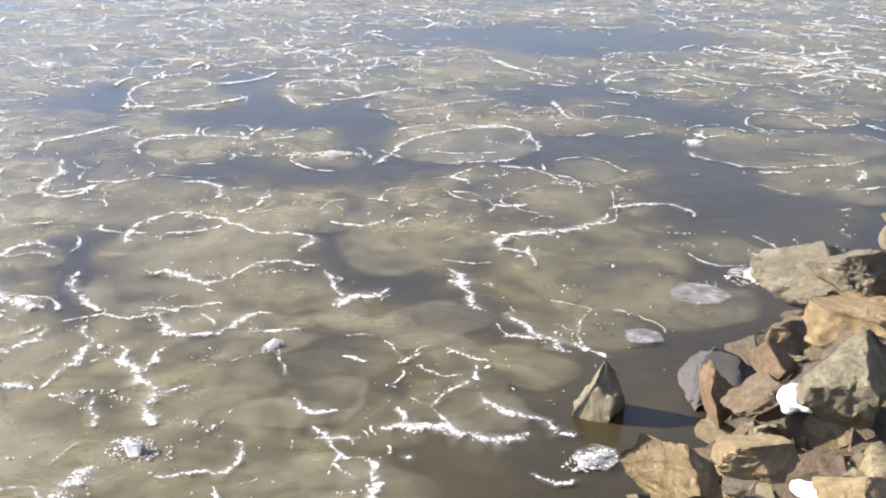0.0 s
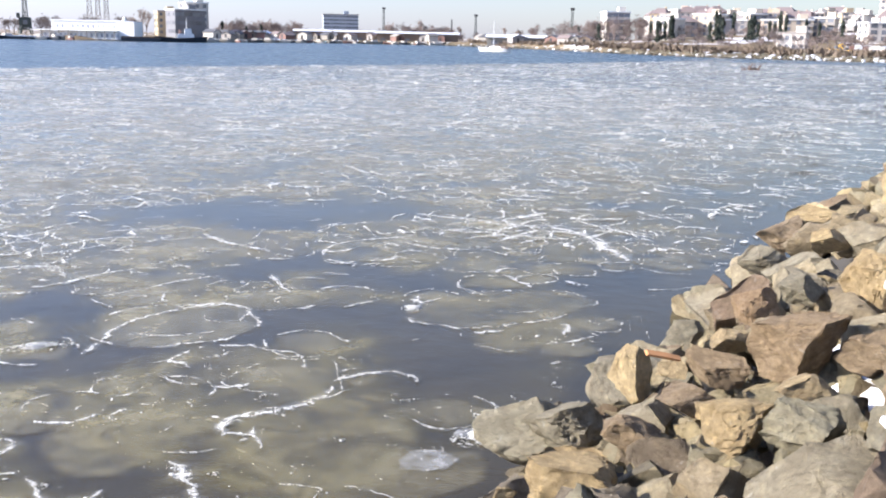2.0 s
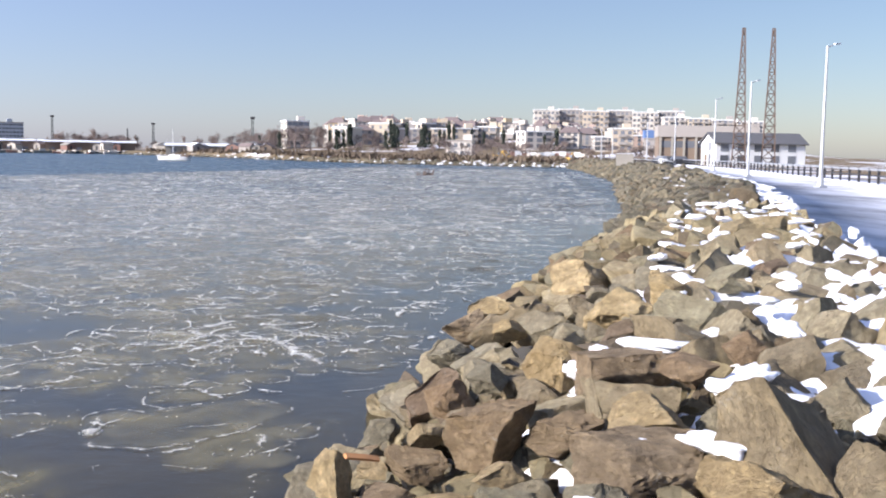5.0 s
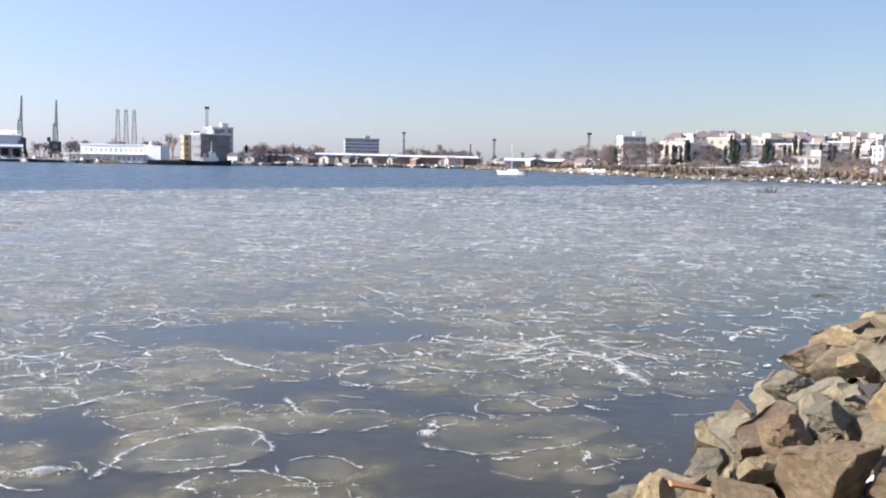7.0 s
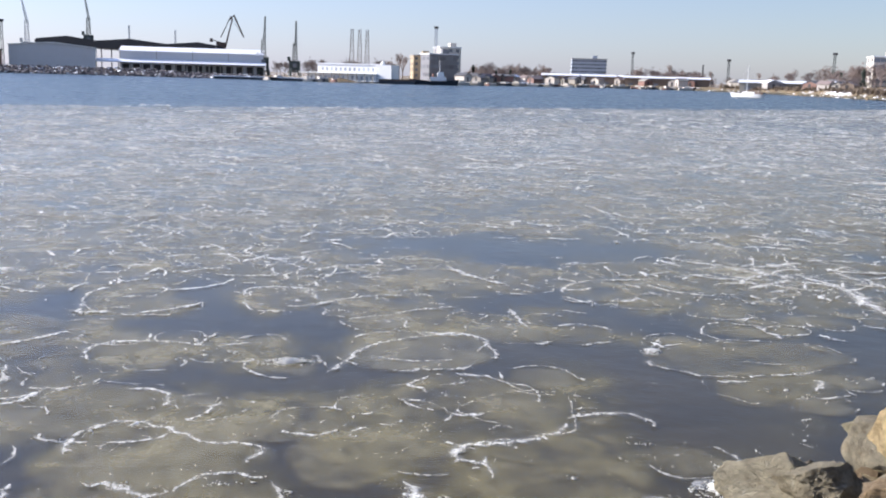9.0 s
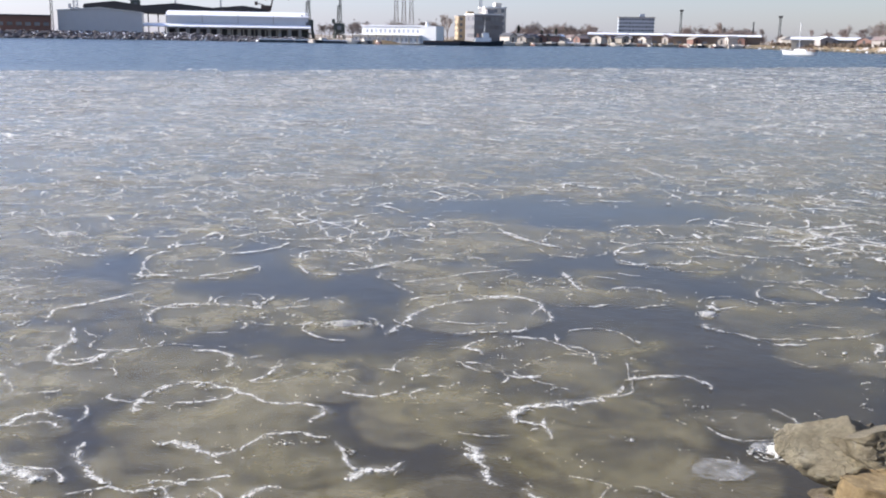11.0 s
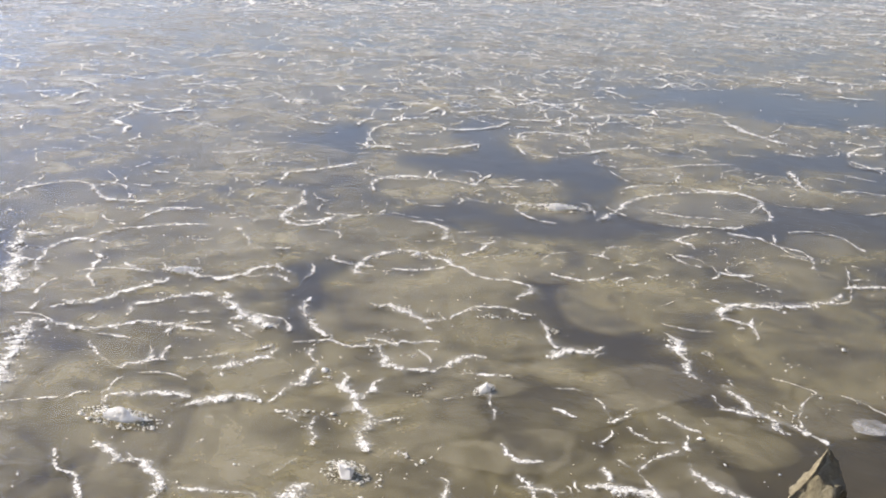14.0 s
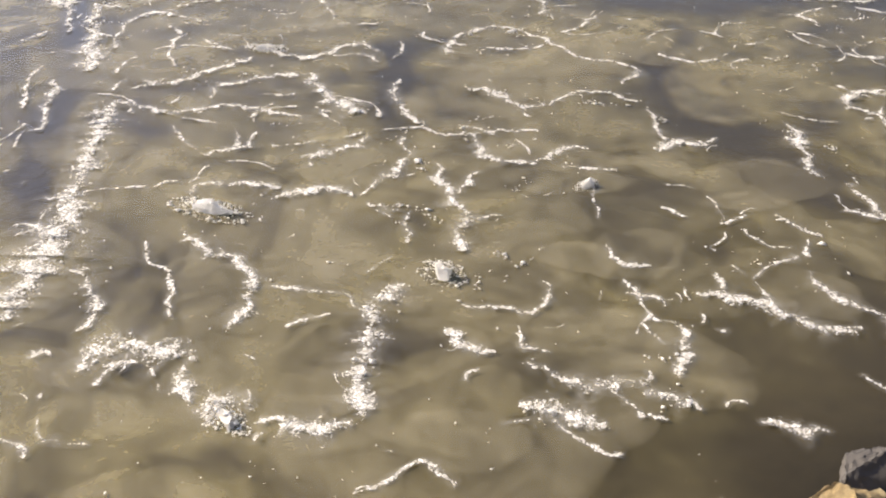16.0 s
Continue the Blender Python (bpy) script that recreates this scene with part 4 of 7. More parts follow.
for k, (x, y, r) in enumerate(placed):
    v, f, e, w, ex = floe_mesh(1000 + k, r * 1.12)
    ob = part("ice_floe", with_edge(mesh_of("ice_floe", v, f, FLOE, True), e), FLOE)
    ob.matrix_world = pose(x, y, 0.0005 + 0.00002 * ((k * 37) % 300), 0, 0, (k * 77) % 360)
    thin_floes.append(tagged(ob, "thin round grey ice floe soaked with water", "ice floe", FLOES))

# thin broken rims of crushed ice round the floes, and scattered flecks
for k, (x, y, r) in enumerate(placed):
    t = np.arange(0, 2 * math.pi, 0.03 / r)
    dx, dy = np.cos(t), np.sin(t)
    reach, who = np.full(len(t), r * g.uniform(1.15, 1.4)), np.full(len(t), -1)
    for j, (a, b, c) in enumerate(placed):
        q = math.hypot(a - x, b - y)
        if j == k or q > (r + c) * 1.5:
            continue
        # the line on which two floes have met
        away = (dx * (a - x) + dy * (b - y)) / q
        lim = np.where(away > 0.05, (q * r / (r + c)) / np.maximum(away, 0.05), 99)
        who = np.where(lim < reach, j, who)
        reach = np.minimum(reach, lim)
    keep = (who < 0) | (who > k)
    keep &= np.array([noise.noise(Vector((x + q * c * 1.3, y + q * s * 1.3, 40)) * 1.1) > (-0.15 if y > 12 else -0.12 if y > 6 else -0.02) for q, c, s in zip(reach, dx, dy)])
    way = np.stack((x + reach * dx, y + reach * dy), 1)
    way += 0.11 * np.array([(noise.noise(Vector((p[0] * 1.9, p[1] * 1.9, 50))), noise.noise(Vector((p[0] * 1.9, p[1] * 1.9, 60)))) for p in way])
    run, pieces = [], []
    for i in range(len(t) + 1):
        if i < len(t) and keep[i]:
            run.append(i)
        else:
            if len(run) > 6:
                pieces += ragged(way[run], g.uniform(0.012, 0.034) if y > 12 else g.uniform(0.009, 0.026))
            run = []
    floe_rim(thin_floes[k], pieces)
lace = []
for _ in range(1500):
    x, y = g.uniform(-15, 1.5), g.uniform(0.5, 19)
    if x > edge_x(y) - 0.1 or noise.noise(Vector((x * 1.1, y * 1.1, 0))) < 0.0 or is_open(x, y) and g.uniform() < 0.93:
        continue
    n, a, bend = int(g.uniform(4, 8)), g.uniform(0, 6.28), g.uniform(-0.5, 0.5)
    d = a + bend * np.arange(n)
    step = g.lognormal(-3.8, 0.4)
    lace.append(ribbon(np.stack((x + np.cumsum(np.cos(d)) * step, y + np.cumsum(np.sin(d)) * step), 1), np.full(n, g.lognormal(-4.1, 0.45))))
crust("ice_flecks", lace, "flecks of crushed ice scattered on the floes", "ice", kind="stuff")

# the wide field of floes farther out
vs, fs, es, k0, j = [], [], [], 0, 0
FLAT = [floe_mesh(2000 + k, 1.0, 14) for k in range(12)]
for ring, (r0, r1, size, n) in enumerate(((16, 34, 0.75, 620), (34, 75, 1.3, 1100), (75, 260, 2.8, 1900))):
    for _ in range(n):
        rr, a = math.sqrt(g.uniform(r0 * r0, r1 * r1)), radians(g.uniform(-72, 26))
        x, y = HOME[0] + rr * math.sin(a), HOME[1] + rr * math.cos(a)
        if x > edge_x(y) - 0.3 or is_open(x, y) or beyond_ice(x, y) or (ring == 0 and y < 19 and x > -15 and abs(x / max(y, 0.1)) < 2.7):
            continue
        v, f, e, w, ex = FLAT[j % 12]
        s = size * g.uniform(0.6, 1.4)
        j += 1
        t = g.uniform(0, 6.28)
        c, d = math.cos(t) * s, math.sin(t) * s
        vs.append(np.stack((v[:, 0] * c - v[:, 1] * d + x, v[:, 0] * d + v[:, 1] * c + y, v[:, 2] + 0.0015 + 0.000003 * j), 1))
        fs.append(f + k0)
        es.append(e * max(0.25, min(1.0, (edge_x(y) + 0.1 - x) / (3.0 + 0.22 * min(y, 60)))))
        k0 += len(v)
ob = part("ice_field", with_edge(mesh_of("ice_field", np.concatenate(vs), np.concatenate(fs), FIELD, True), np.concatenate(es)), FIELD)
tagged(ob, "wide field of thin grey ice floes on the bay", "ice", kind="stuff")

# crushed ice along the rims of the far floes
rows, lace = [], []
for ring, (r0, r1, n, size) in enumerate(((15, 34, 2900, 0.019), (34, 75, 6200, 0.036), (75, 190, 7000, 0.075))):
    for _ in range(n):
        rr, a = math.sqrt(g.uniform(r0 * r0, r1 * r1)), radians(g.uniform(-70, 25))
        x, y = HOME[0] + rr * math.sin(a), HOME[1] + rr * math.cos(a)
        if x > edge_x(y) - 0.3 or is_open(x, y) or beyond_ice(x, y) or noise.noise(Vector((x * 0.16, y * 0.16, 2))) < -0.25:
            continue
        rad, t0, m = g.uniform(0.4, 1.2) * (1 + ring * 0.8), g.uniform(0, 6.28), int(g.uniform(4, 10))
        t = t0 + np.arange(m) * g.uniform(0.08, 0.22)
        q = np.stack((x + rad * np.cos(t), y + rad * np.sin(t)), 1) + g.normal(0, size * 0.9, (m, 2))
        lace.append(ribbon(q, (1.8 if g.uniform() < 0.75 else 3.0) * size * min(1.8, g.lognormal(0.0, 0.45)) * np.minimum(1.6, g.lognormal(-0.25, 0.6, m)), 3, 0.012, 0.2))
        if g.uniform() < (0.45, 0.32, 0.22)[ring]:
            for p in q[::2] + g.normal(0, size, (len(q[::2]), 2)):
                s = size * g.lognormal(-0.55, 0.5)
                rows.append((p[0], p[1], s * 0.15, (s * g.uniform(0.8, 2.4), s, s * g.uniform(0.15, 0.4))))
v, f = crumbs(rows, SPLINTER)
tagged(part("crushed_ice", mesh_of("crushed_ice", v, f, CRUMB), CRUMB), "white crushed ice along the rims of far floes", "ice", kind="stuff")
crust("far_floe_rims", lace, "pale crusts along the rims of far floes", "ice", kind="stuff", stuff=FARRIME)

# loose white crumbs near the bank
rows = []
for _ in range(6500):
    x, y = g.uniform(-15, 1.5), g.uniform(0.5, 19)
    if x > edge_x(y) - 0.1 or noise.noise(Vector((x * 1.3, y * 1.3, 0))) < -0.05 or is_open(x, y) and g.uniform() < 0.93:
        continue
    s = g.lognormal(-5.5, 0.5)
    rows.append((x, y, 0.012, (s * g.uniform(0.8, 2.2), s, s * 0.25)))
# knots of crushed ice, where floes have rubbed
for _ in range(620):
    x, y = g.uniform(-13, 1.0), g.uniform(3.5, 20)
    if x > edge_x(y) - 0.2 or noise.noise(Vector((x * 1.3, y * 1.3, 0))) < -0.1 or is_open(x, y) and g.uniform() < 0.85:
        continue
    wide, a = g.uniform(0.03, 0.10), g.uniform(0, 3.14)
    for _ in range(int(g.uniform(6, 15))):
        d, e = g.normal(0, wide), g.normal(0, wide * 0.3)
        s = g.lognormal(-5.1, 0.5)
        rows.append((x + d * math.cos(a) - e * math.sin(a), y + d * math.sin(a) + e * math.cos(a), 0.012, (s * g.uniform(0.8, 2.0), s, s * g.uniform(0.15, 0.4))))
v, f = crumbs(rows, SPLINTER)
tagged(part("ice_crumbs", mesh_of("ice_crumbs", v, f, CRUMB), CRUMB), "small white crumbs of ice strewn over the floes", "ice", kind="stuff")


def smooth_path(points, step):
    """Points at even steps on a soft curve through the given ones."""
    p = [np.array(q, float) for q in points]
    p = [2 * p[0] - p[1]] + p + [2 * p[-1] - p[-2]]
    out = []
    for a, b, c, d in zip(p, p[1:], p[2:], p[3:]):
        n = max(2, int(np.linalg.norm(c - b) / step))
        for t in np.arange(n) / n:
            out.append(0.5 * (2 * b + (c - a) * t + (2 * a - 5 * b + 4 * c - d) * t * t + (3 * b - a - 3 * c + d) * t ** 3))
    return out


RIDGES = "ridges of crushed ice"
LAID = []


def ice_ridge(width, *points):
    """A low broken ridge of crushed ice, pushed up where two floes met."""
    w = width * 0.36
    path = np.array(smooth_path(points, 0.018))
    n1 = np.array([noise.noise(Vector((q[0] * 3.1, q[1] * 3.1, 3))) for q in path])
    n2 = np.array([noise.noise(Vector((q[0] * 13, q[1] * 13, 5))) for q in path])
    n3 = np.array([noise.noise(Vector((q[0] * 7, q[1] * 7, 15))) for q in path])
    n4 = np.array([(noise.noise(Vector((q[0] * 30, q[1] * 30, 25))), noise.noise(Vector((q[0] * 30, q[1] * 30, 35)))) for q in path])
    path = path + np.stack((n2 + n3, n3 - n2), 1) * min(0.045, 0.025 + w * 0.6) + n4 * max(0.0, 0.022 - 0.25 * w)
    half = 0.007 + w * np.clip(1.15 + 1.0 * n1 + 1.3 * n2, 0.5, 2.2) * np.minimum(1, np.minimum(np.arange(len(path)), np.arange(len(path))[::-1]) / 9 + 0.15)
    LAID.append(width)
    t = thing("ice_ridge", "low broken ridge of white crushed ice on the floes", "ice ridge", RIDGES)
    v, f, e = ribbon(path, half * 3.6, 11, 0.013 + 0.00012 * (len(LAID) % 60), 0.02)
    part("crust", with_edge(mesh_of("crust", v, f, RIME, True), e), RIME, t)
    rows = []
    for q, h in zip(path, half):
        for _ in range(int(min(h, 0.05) * 20 * g.uniform(0.0, 1.6))):
            s = min(0.011, 0.004 + h * 0.17) * g.lognormal(-0.8, 0.55)
            rows.append((q[0] + g.normal(0, h * 0.8), q[1] + g.normal(0, h * 0.8), 0.012 + 0.05 * h * g.uniform(0.1, 1), (s * g.uniform(0.8, 2.0), s, s * g.uniform(0.15, 0.4))))
    if width >= 0.07:
        for q, h in zip(path[::2], half[::2]):
            s = min(0.020, h * g.uniform(0.15, 0.45))
            rows.append((q[0] + g.normal(0, h * 0.4), q[1] + g.normal(0, h * 0.4), 0.013, (s * g.uniform(0.8, 1.5), s, s * g.uniform(0.1, 0.3))))
    if rows:
        v, f = crumbs(rows, SPLINTER)
        tagged(part("crumb_strip", mesh_of("crumb_strip", v, f, CRUMB), CRUMB, t), kind="stuff")


ice_ridge(.17, (-7.34, 3.09), (-6.77, 2.67), (-6.32, 2.33), (-5.80, 2.00))
ice_ridge(.26, (-5.90, 2.08), (-5.62, 1.82), (-5.42, 1.63), (-5.02, 1.28))
ice_ridge(.14, (-8.93, 3.67), (-8.45, 3.46), (-8.05, 3.24))
ice_ridge(.04, (-10.99, 4.43), (-11.22, 4.88), (-11.12, 5.40), (-10.77, 5.47))
ice_ridge(.06, (-10.77, 5.47), (-10.18, 5.32), (-9.71, 5.70))
ice_ridge(.08, (-4.84, 18.78), (-4.00, 18.56), (-3.00, 18.46))
ice_ridge(.25, (-3.10, 18.72), (-2.70, 18.00))
ice_ridge(.12, (-2.76, 16.74), (-2.28, 17.93))
ice_ridge(.13, (-2.14, 18.31), (-1.36, 17.60), (-0.48, 15.79))
ice_ridge(.25, (-2.89, 19.04), (-2.42, 19.79))
ice_ridge(.1, (-1.74, 19.15), (-0.95, 18.37), (-0.25, 17.92))
ice_ridge(.05, (-1.97, 11.18), (-1.62, 11.40))
ice_ridge(.06, (-0.97, 11.42), (-0.93, 11.80), (-1.07, 11.86))
ice_ridge(.12, (-0.27, 26.39), (0.79, 26.26))
ice_ridge(.2, (0.15, 34.72), (0.67, 34.69))
ice_ridge(.07, (-0.72, 20.74), (-0.15, 20.03))
ice_ridge(.1, (-1.28, 14.14), (-0.95, 13.96))
ice_ridge(.1, (-8.86, 25.45), (-7.53, 23.92))
ice_ridge(.10, (-9.67, 4.07), (-8.91, 3.66), (-8.03, 3.23))
ice_ridge(.05, (-10.47, 4.08), (-9.69, 3.79), (-9.04, 3.50))
ice_ridge(.05, (-7.25, 2.99), (-7.35, 3.10), (-7.10, 3.23), (-6.87, 3.36), (-6.78, 3.62), (-6.61, 3.83), (-6.25, 4.01), (-6.11, 4.10))
ice_ridge(.05, (-7.51, 3.29), (-7.47, 3.51), (-7.36, 3.72), (-7.40, 4.02), (-7.42, 4.32), (-7.43, 4.53))
ice_ridge(.05, (-8.35, 3.56), (-8.76, 3.86), (-9.04, 4.17), (-9.02, 4.42), (-8.80, 4.51), (-8.46, 4.64))
ice_ridge(.04, (-9.07, 4.61), (-9.05, 4.87), (-8.93, 5.08), (-8.83, 5.37), (-8.54, 5.66))
ice_ridge(.03, (-9.20, 5.19), (-9.37, 5.47), (-9.24, 5.75), (-9.12, 5.99))
ice_ridge(.05, (-6.90, 3.73), (-7.07, 3.92), (-7.01, 4.17), (-6.91, 4.45), (-6.78, 4.61))
ice_ridge(.12, (-6.83, 4.65), (-6.52, 4.53), (-6.24, 4.47), (-5.92, 4.48), (-5.79, 4.50))
ice_ridge(.05, (-6.22, 4.27), (-5.99, 4.29))
ice_ridge(.05, (-7.64, 4.56), (-7.55, 4.67), (-7.29, 4.70), (-7.08, 4.88), (-7.09, 5.15), (-7.08, 5.37), (-6.79, 5.43))
ice_ridge(.03, (-6.97, 5.01), (-6.86, 5.25), (-6.56, 5.25))
ice_ridge(.03, (-5.86, 2.60), (-5.87, 2.75), (-5.82, 2.87))
ice_ridge(.08, (-5.64, 2.81), (-5.64, 2.99), (-5.51, 3.15), (-5.34, 3.28), (-5.25, 3.34))
ice_ridge(.07, (-5.22, 3.16), (-5.15, 3.35), (-5.08, 3.54), (-4.91, 3.63), (-4.83, 3.67))
ice_ridge(.04, (-4.83, 3.67), (-4.92, 3.89), (-4.98, 4.12), (-5.05, 4.27), (-5.26, 4.39), (-5.38, 4.51))
ice_ridge(.03, (-6.08, 3.13), (-6.06, 3.28), (-5.99, 3.44), (-6.06, 3.61), (-6.14, 3.71))
ice_ridge(.02, (-6.64, 3.24), (-6.40, 3.19), (-6.19, 3.19))
ice_ridge(.06, (-5.60, 3.66), (-5.50, 3.85), (-5.46, 4.08), (-5.50, 4.30))
ice_ridge(.07, (-5.16, 2.54), (-4.88, 2.52), (-4.71, 2.59), (-4.55, 2.57), (-4.32, 2.45), (-4.19, 2.31), (-4.13, 2.17))
ice_ridge(.05, (-5.27, 1.80), (-5.01, 1.79), (-4.84, 1.76), (-4.69, 1.65), (-4.68, 1.53))
ice_ridge(.1, (-4.62, 1.27), (-4.55, 1.39))
ice_ridge(.16, (-4.36, 1.39), (-4.41, 1.55), (-4.37, 1.69), (-4.27, 1.81), (-4.13, 1.88), (-4.00, 1.96))
ice_ridge(.06, (-4.19, 1.42), (-4.25, 1.58), (-4.24, 1.71))
ice_ridge(.08, (-4.02, 1.85), (-3.84, 1.76), (-3.73, 1.73))
ice_ridge(.16, (-3.53, 1.68), (-3.61, 1.81), (-3.58, 1.90), (-3.48, 1.95))
ice_ridge(.12, (-3.41, 1.91), (-3.25, 2.00), (-3.14, 2.15), (-3.08, 2.28))
ice_ridge(.12, (-3.09, 2.30), (-3.28, 2.47), (-3.49, 2.66), (-3.71, 2.88), (-3.81, 3.09), (-3.80, 3.26))
ice_ridge(.02, (-3.95, 2.44), (-3.93, 2.55), (-3.86, 2.73))
ice_ridge(.025, (-5.28, 2.30), (-5.01, 2.19), (-4.79, 2.20), (-4.50, 2.02), (-4.39, 2.00))
ice_ridge(.03, (-7.71, 2.50), (-8.25, 2.79), (-8.51, 2.98))
ice_ridge(.04, (-9.14, 3.06), (-9.22, 3.37))
ice_ridge(.05, (-7.27, 2.47), (-8.12, 2.95))
ice_ridge(.07, (-10.25, 3.70), (-10.00, 3.77), (-9.72, 3.76))
ice_ridge(.03, (-9.59, 4.05), (-9.33, 4.26))
ice_ridge(.03, (-8.68, 4.29), (-8.41, 4.30), (-8.02, 3.98), (-7.68, 3.85))
ice_ridge(.06, (-8.40, 4.53), (-8.36, 4.69))
ice_ridge(.05, (-8.11, 4.36), (-7.85, 4.39))
ice_ridge(.03, (-8.34, 5.79), (-8.14, 5.80), (-7.68, 5.56))
ice_ridge(.06, (-8.05, 6.43), (-7.88, 6.70), (-7.93, 6.85))
ice_ridge(.02, (-7.61, 5.54), (-7.35, 5.87))
ice_ridge(.05, (-6.23, 5.14), (-5.96, 4.89), (-5.54, 4.73), (-5.43, 4.72))
ice_ridge(.03, (-4.74, 3.62), (-4.62, 3.69), (-4.47, 3.74))
ice_ridge(.04, (-4.45, 3.77), (-4.18, 3.52), (-4.13, 3.54))
ice_ridge(.04, (-7.25, 7.41), (-6.98, 7.55), (-6.69, 7.49), (-6.52, 7.19))
ice_ridge(.03, (-6.06, 7.02), (-6.05, 7.28), (-6.15, 7.65))
ice_ridge(.04, (-6.33, 5.78), (-6.59, 6.11), (-6.64, 6.52), (-6.41, 6.74), (-5.99, 6.75), (-5.52, 6.69), (-5.25, 6.82), (-5.00, 6.83), (-4.90, 6.48))
ice_ridge(.07, (-5.72, 5.45), (-5.49, 5.55), (-5.15, 5.54), (-5.01, 5.71))
ice_ridge(.03, (-5.01, 5.71), (-5.05, 6.02), (-4.89, 6.25), (-4.53, 6.31))
ice_ridge(.03, (-5.46, 4.75), (-5.20, 4.69), (-5.07, 4.85), (-4.86, 5.18), (-4.74, 5.33))
ice_ridge(.05, (-5.03, 4.90), (-4.75, 4.72), (-4.55, 4.76), (-4.40, 4.94), (-4.40, 5.24), (-4.26, 5.39))
ice_ridge(.02, (-4.21, 5.04), (-4.06, 5.16), (-3.89, 5.32))
ice_ridge(.03, (-4.47, 6.30), (-4.23, 6.11), (-3.97, 5.88))
ice_ridge(.08, (-3.94, 5.71), (-3.91, 5.93), (-3.77, 6.10), (-3.77, 6.27))
ice_ridge(.07, (-3.53, 6.88), (-3.26, 6.61), (-3.02, 6.35), (-2.86, 6.31))
ice_ridge(.04, (-3.43, 7.57), (-3.46, 7.84), (-3.31, 8.13), (-3.10, 8.28))
ice_ridge(.03, (-3.39, 7.54), (-3.11, 7.55), (-2.93, 7.30))
ice_ridge(.03, (-4.99, 9.00), (-4.77, 9.15), (-4.50, 9.00))
ice_ridge(.025, (-5.80, 9.84), (-5.27, 9.97), (-4.86, 10.29))
ice_ridge(.06, (-4.87, 4.37), (-4.59, 4.20), (-4.26, 4.06), (-4.15, 4.03), (-4.04, 3.83), (-3.81, 3.71))
ice_ridge(.04, (-4.59, 4.52), (-4.46, 4.29), (-4.42, 4.16))
ice_ridge(.02, (-4.15, 4.03), (-4.00, 4.23))
ice_ridge(.04, (-3.34, 4.47), (-3.20, 4.38), (-3.05, 4.41), (-2.94, 4.48))
ice_ridge(.02, (-3.39, 5.10), (-3.18, 5.12))
ice_ridge(.02, (-3.00, 5.18), (-2.96, 5.45))
ice_ridge(.03, (-2.84, 5.60), (-2.60, 5.55), (-2.46, 5.59))
ice_ridge(.07, (-2.74, 6.36), (-2.52, 6.20), (-2.37, 6.15), (-2.17, 6.06), (-1.99, 5.97))
ice_ridge(.07, (-3.36, 3.12), (-3.16, 3.09), (-2.99, 3.18))
ice_ridge(.03, (-3.33, 3.86), (-3.18, 3.81), (-3.17, 3.57), (-3.48, 3.30))
ice_ridge(.06, (-2.85, 3.24), (-2.64, 3.27), (-2.47, 3.38), (-2.36, 3.56), (-2.34, 3.72))
ice_ridge(.05, (-2.50, 4.12), (-2.34, 3.94), (-2.23, 3.71))
ice_ridge(.04, (-2.91, 4.14), (-2.77, 4.21), (-2.66, 4.18))
ice_ridge(.03, (-2.64, 3.96), (-2.42, 3.91))
ice_ridge(.12, (-2.66, 2.93), (-2.57, 3.03), (-2.44, 3.09), (-2.22, 3.17))
ice_ridge(.10, (-2.25, 3.53), (-2.12, 3.61), (-1.97, 3.63))
ice_ridge(.08, (-2.62, 4.44), (-2.47, 4.56), (-2.30, 4.64), (-2.07, 4.67), (-1.91, 4.70), (-1.82, 4.84))
ice_ridge(.04, (-2.67, 4.73), (-2.53, 4.58))
ice_ridge(.06, (-2.32, 5.15), (-2.12, 5.06), (-1.93, 5.03), (-1.76, 5.03), (-1.62, 4.96), (-1.54, 5.05))
ice_ridge(.05, (-1.77, 3.77), (-1.62, 3.87), (-1.47, 3.98))
ice_ridge(.03, (-1.61, 4.47), (-1.44, 4.47), (-1.33, 4.56))
ice_ridge(.02, (-3.07, 3.38), (-2.93, 3.32), (-2.80, 3.40))
ice_ridge(.02, (-2.42, 3.37), (-2.19, 3.38), (-2.04, 3.46))
ice_ridge(.05, (-9.10, 11.54), (-9.34, 11.99), (-9.06, 12.36), (-8.57, 12.45), (-8.05, 11.95))
ice_ridge(.03, (-8.85, 11.24), (-8.38, 10.92), (-7.95, 11.17))
ice_ridge(.04, (-10.14, 9.37), (-10.91, 10.19), (-11.14, 10.71), (-10.91, 11.04))
ice_ridge(.05, (-9.41, 7.25), (-9.74, 7.67), (-9.63, 8.13), (-9.59, 8.57), (-9.58, 8.86))
ice_ridge(.06, (-8.96, 7.31), (-8.55, 6.89), (-8.41, 6.59), (-8.19, 6.38), (-7.90, 6.37), (-7.84, 6.62), (-7.91, 6.93))
ice_ridge(.05, (-8.42, 7.94), (-8.74, 8.28), (-8.76, 8.59), (-8.43, 8.87), (-8.01, 9.06), (-7.77, 9.11), (-8.05, 9.32))
ice_ridge(.02, (-7.81, 9.16), (-8.01, 9.73))
ice_ridge(.03, (-7.55, 9.19), (-7.31, 9.58))
ice_ridge(.04, (-5.82, 9.06), (-5.92, 9.58), (-6.04, 10.14), (-5.89, 10.73), (-5.67, 11.07), (-5.42, 11.40), (-4.92, 11.28), (-4.79, 10.71))
ice_ridge(.03, (-6.68, 11.74), (-6.51, 12.25), (-6.07, 12.82))
ice_ridge(.04, (-7.87, 11.62), (-7.76, 12.21), (-7.41, 12.78), (-7.09, 12.92))
ice_ridge(.07, (-7.78, 15.50), (-7.20, 15.02), (-6.65, 14.77), (-6.14, 14.64))
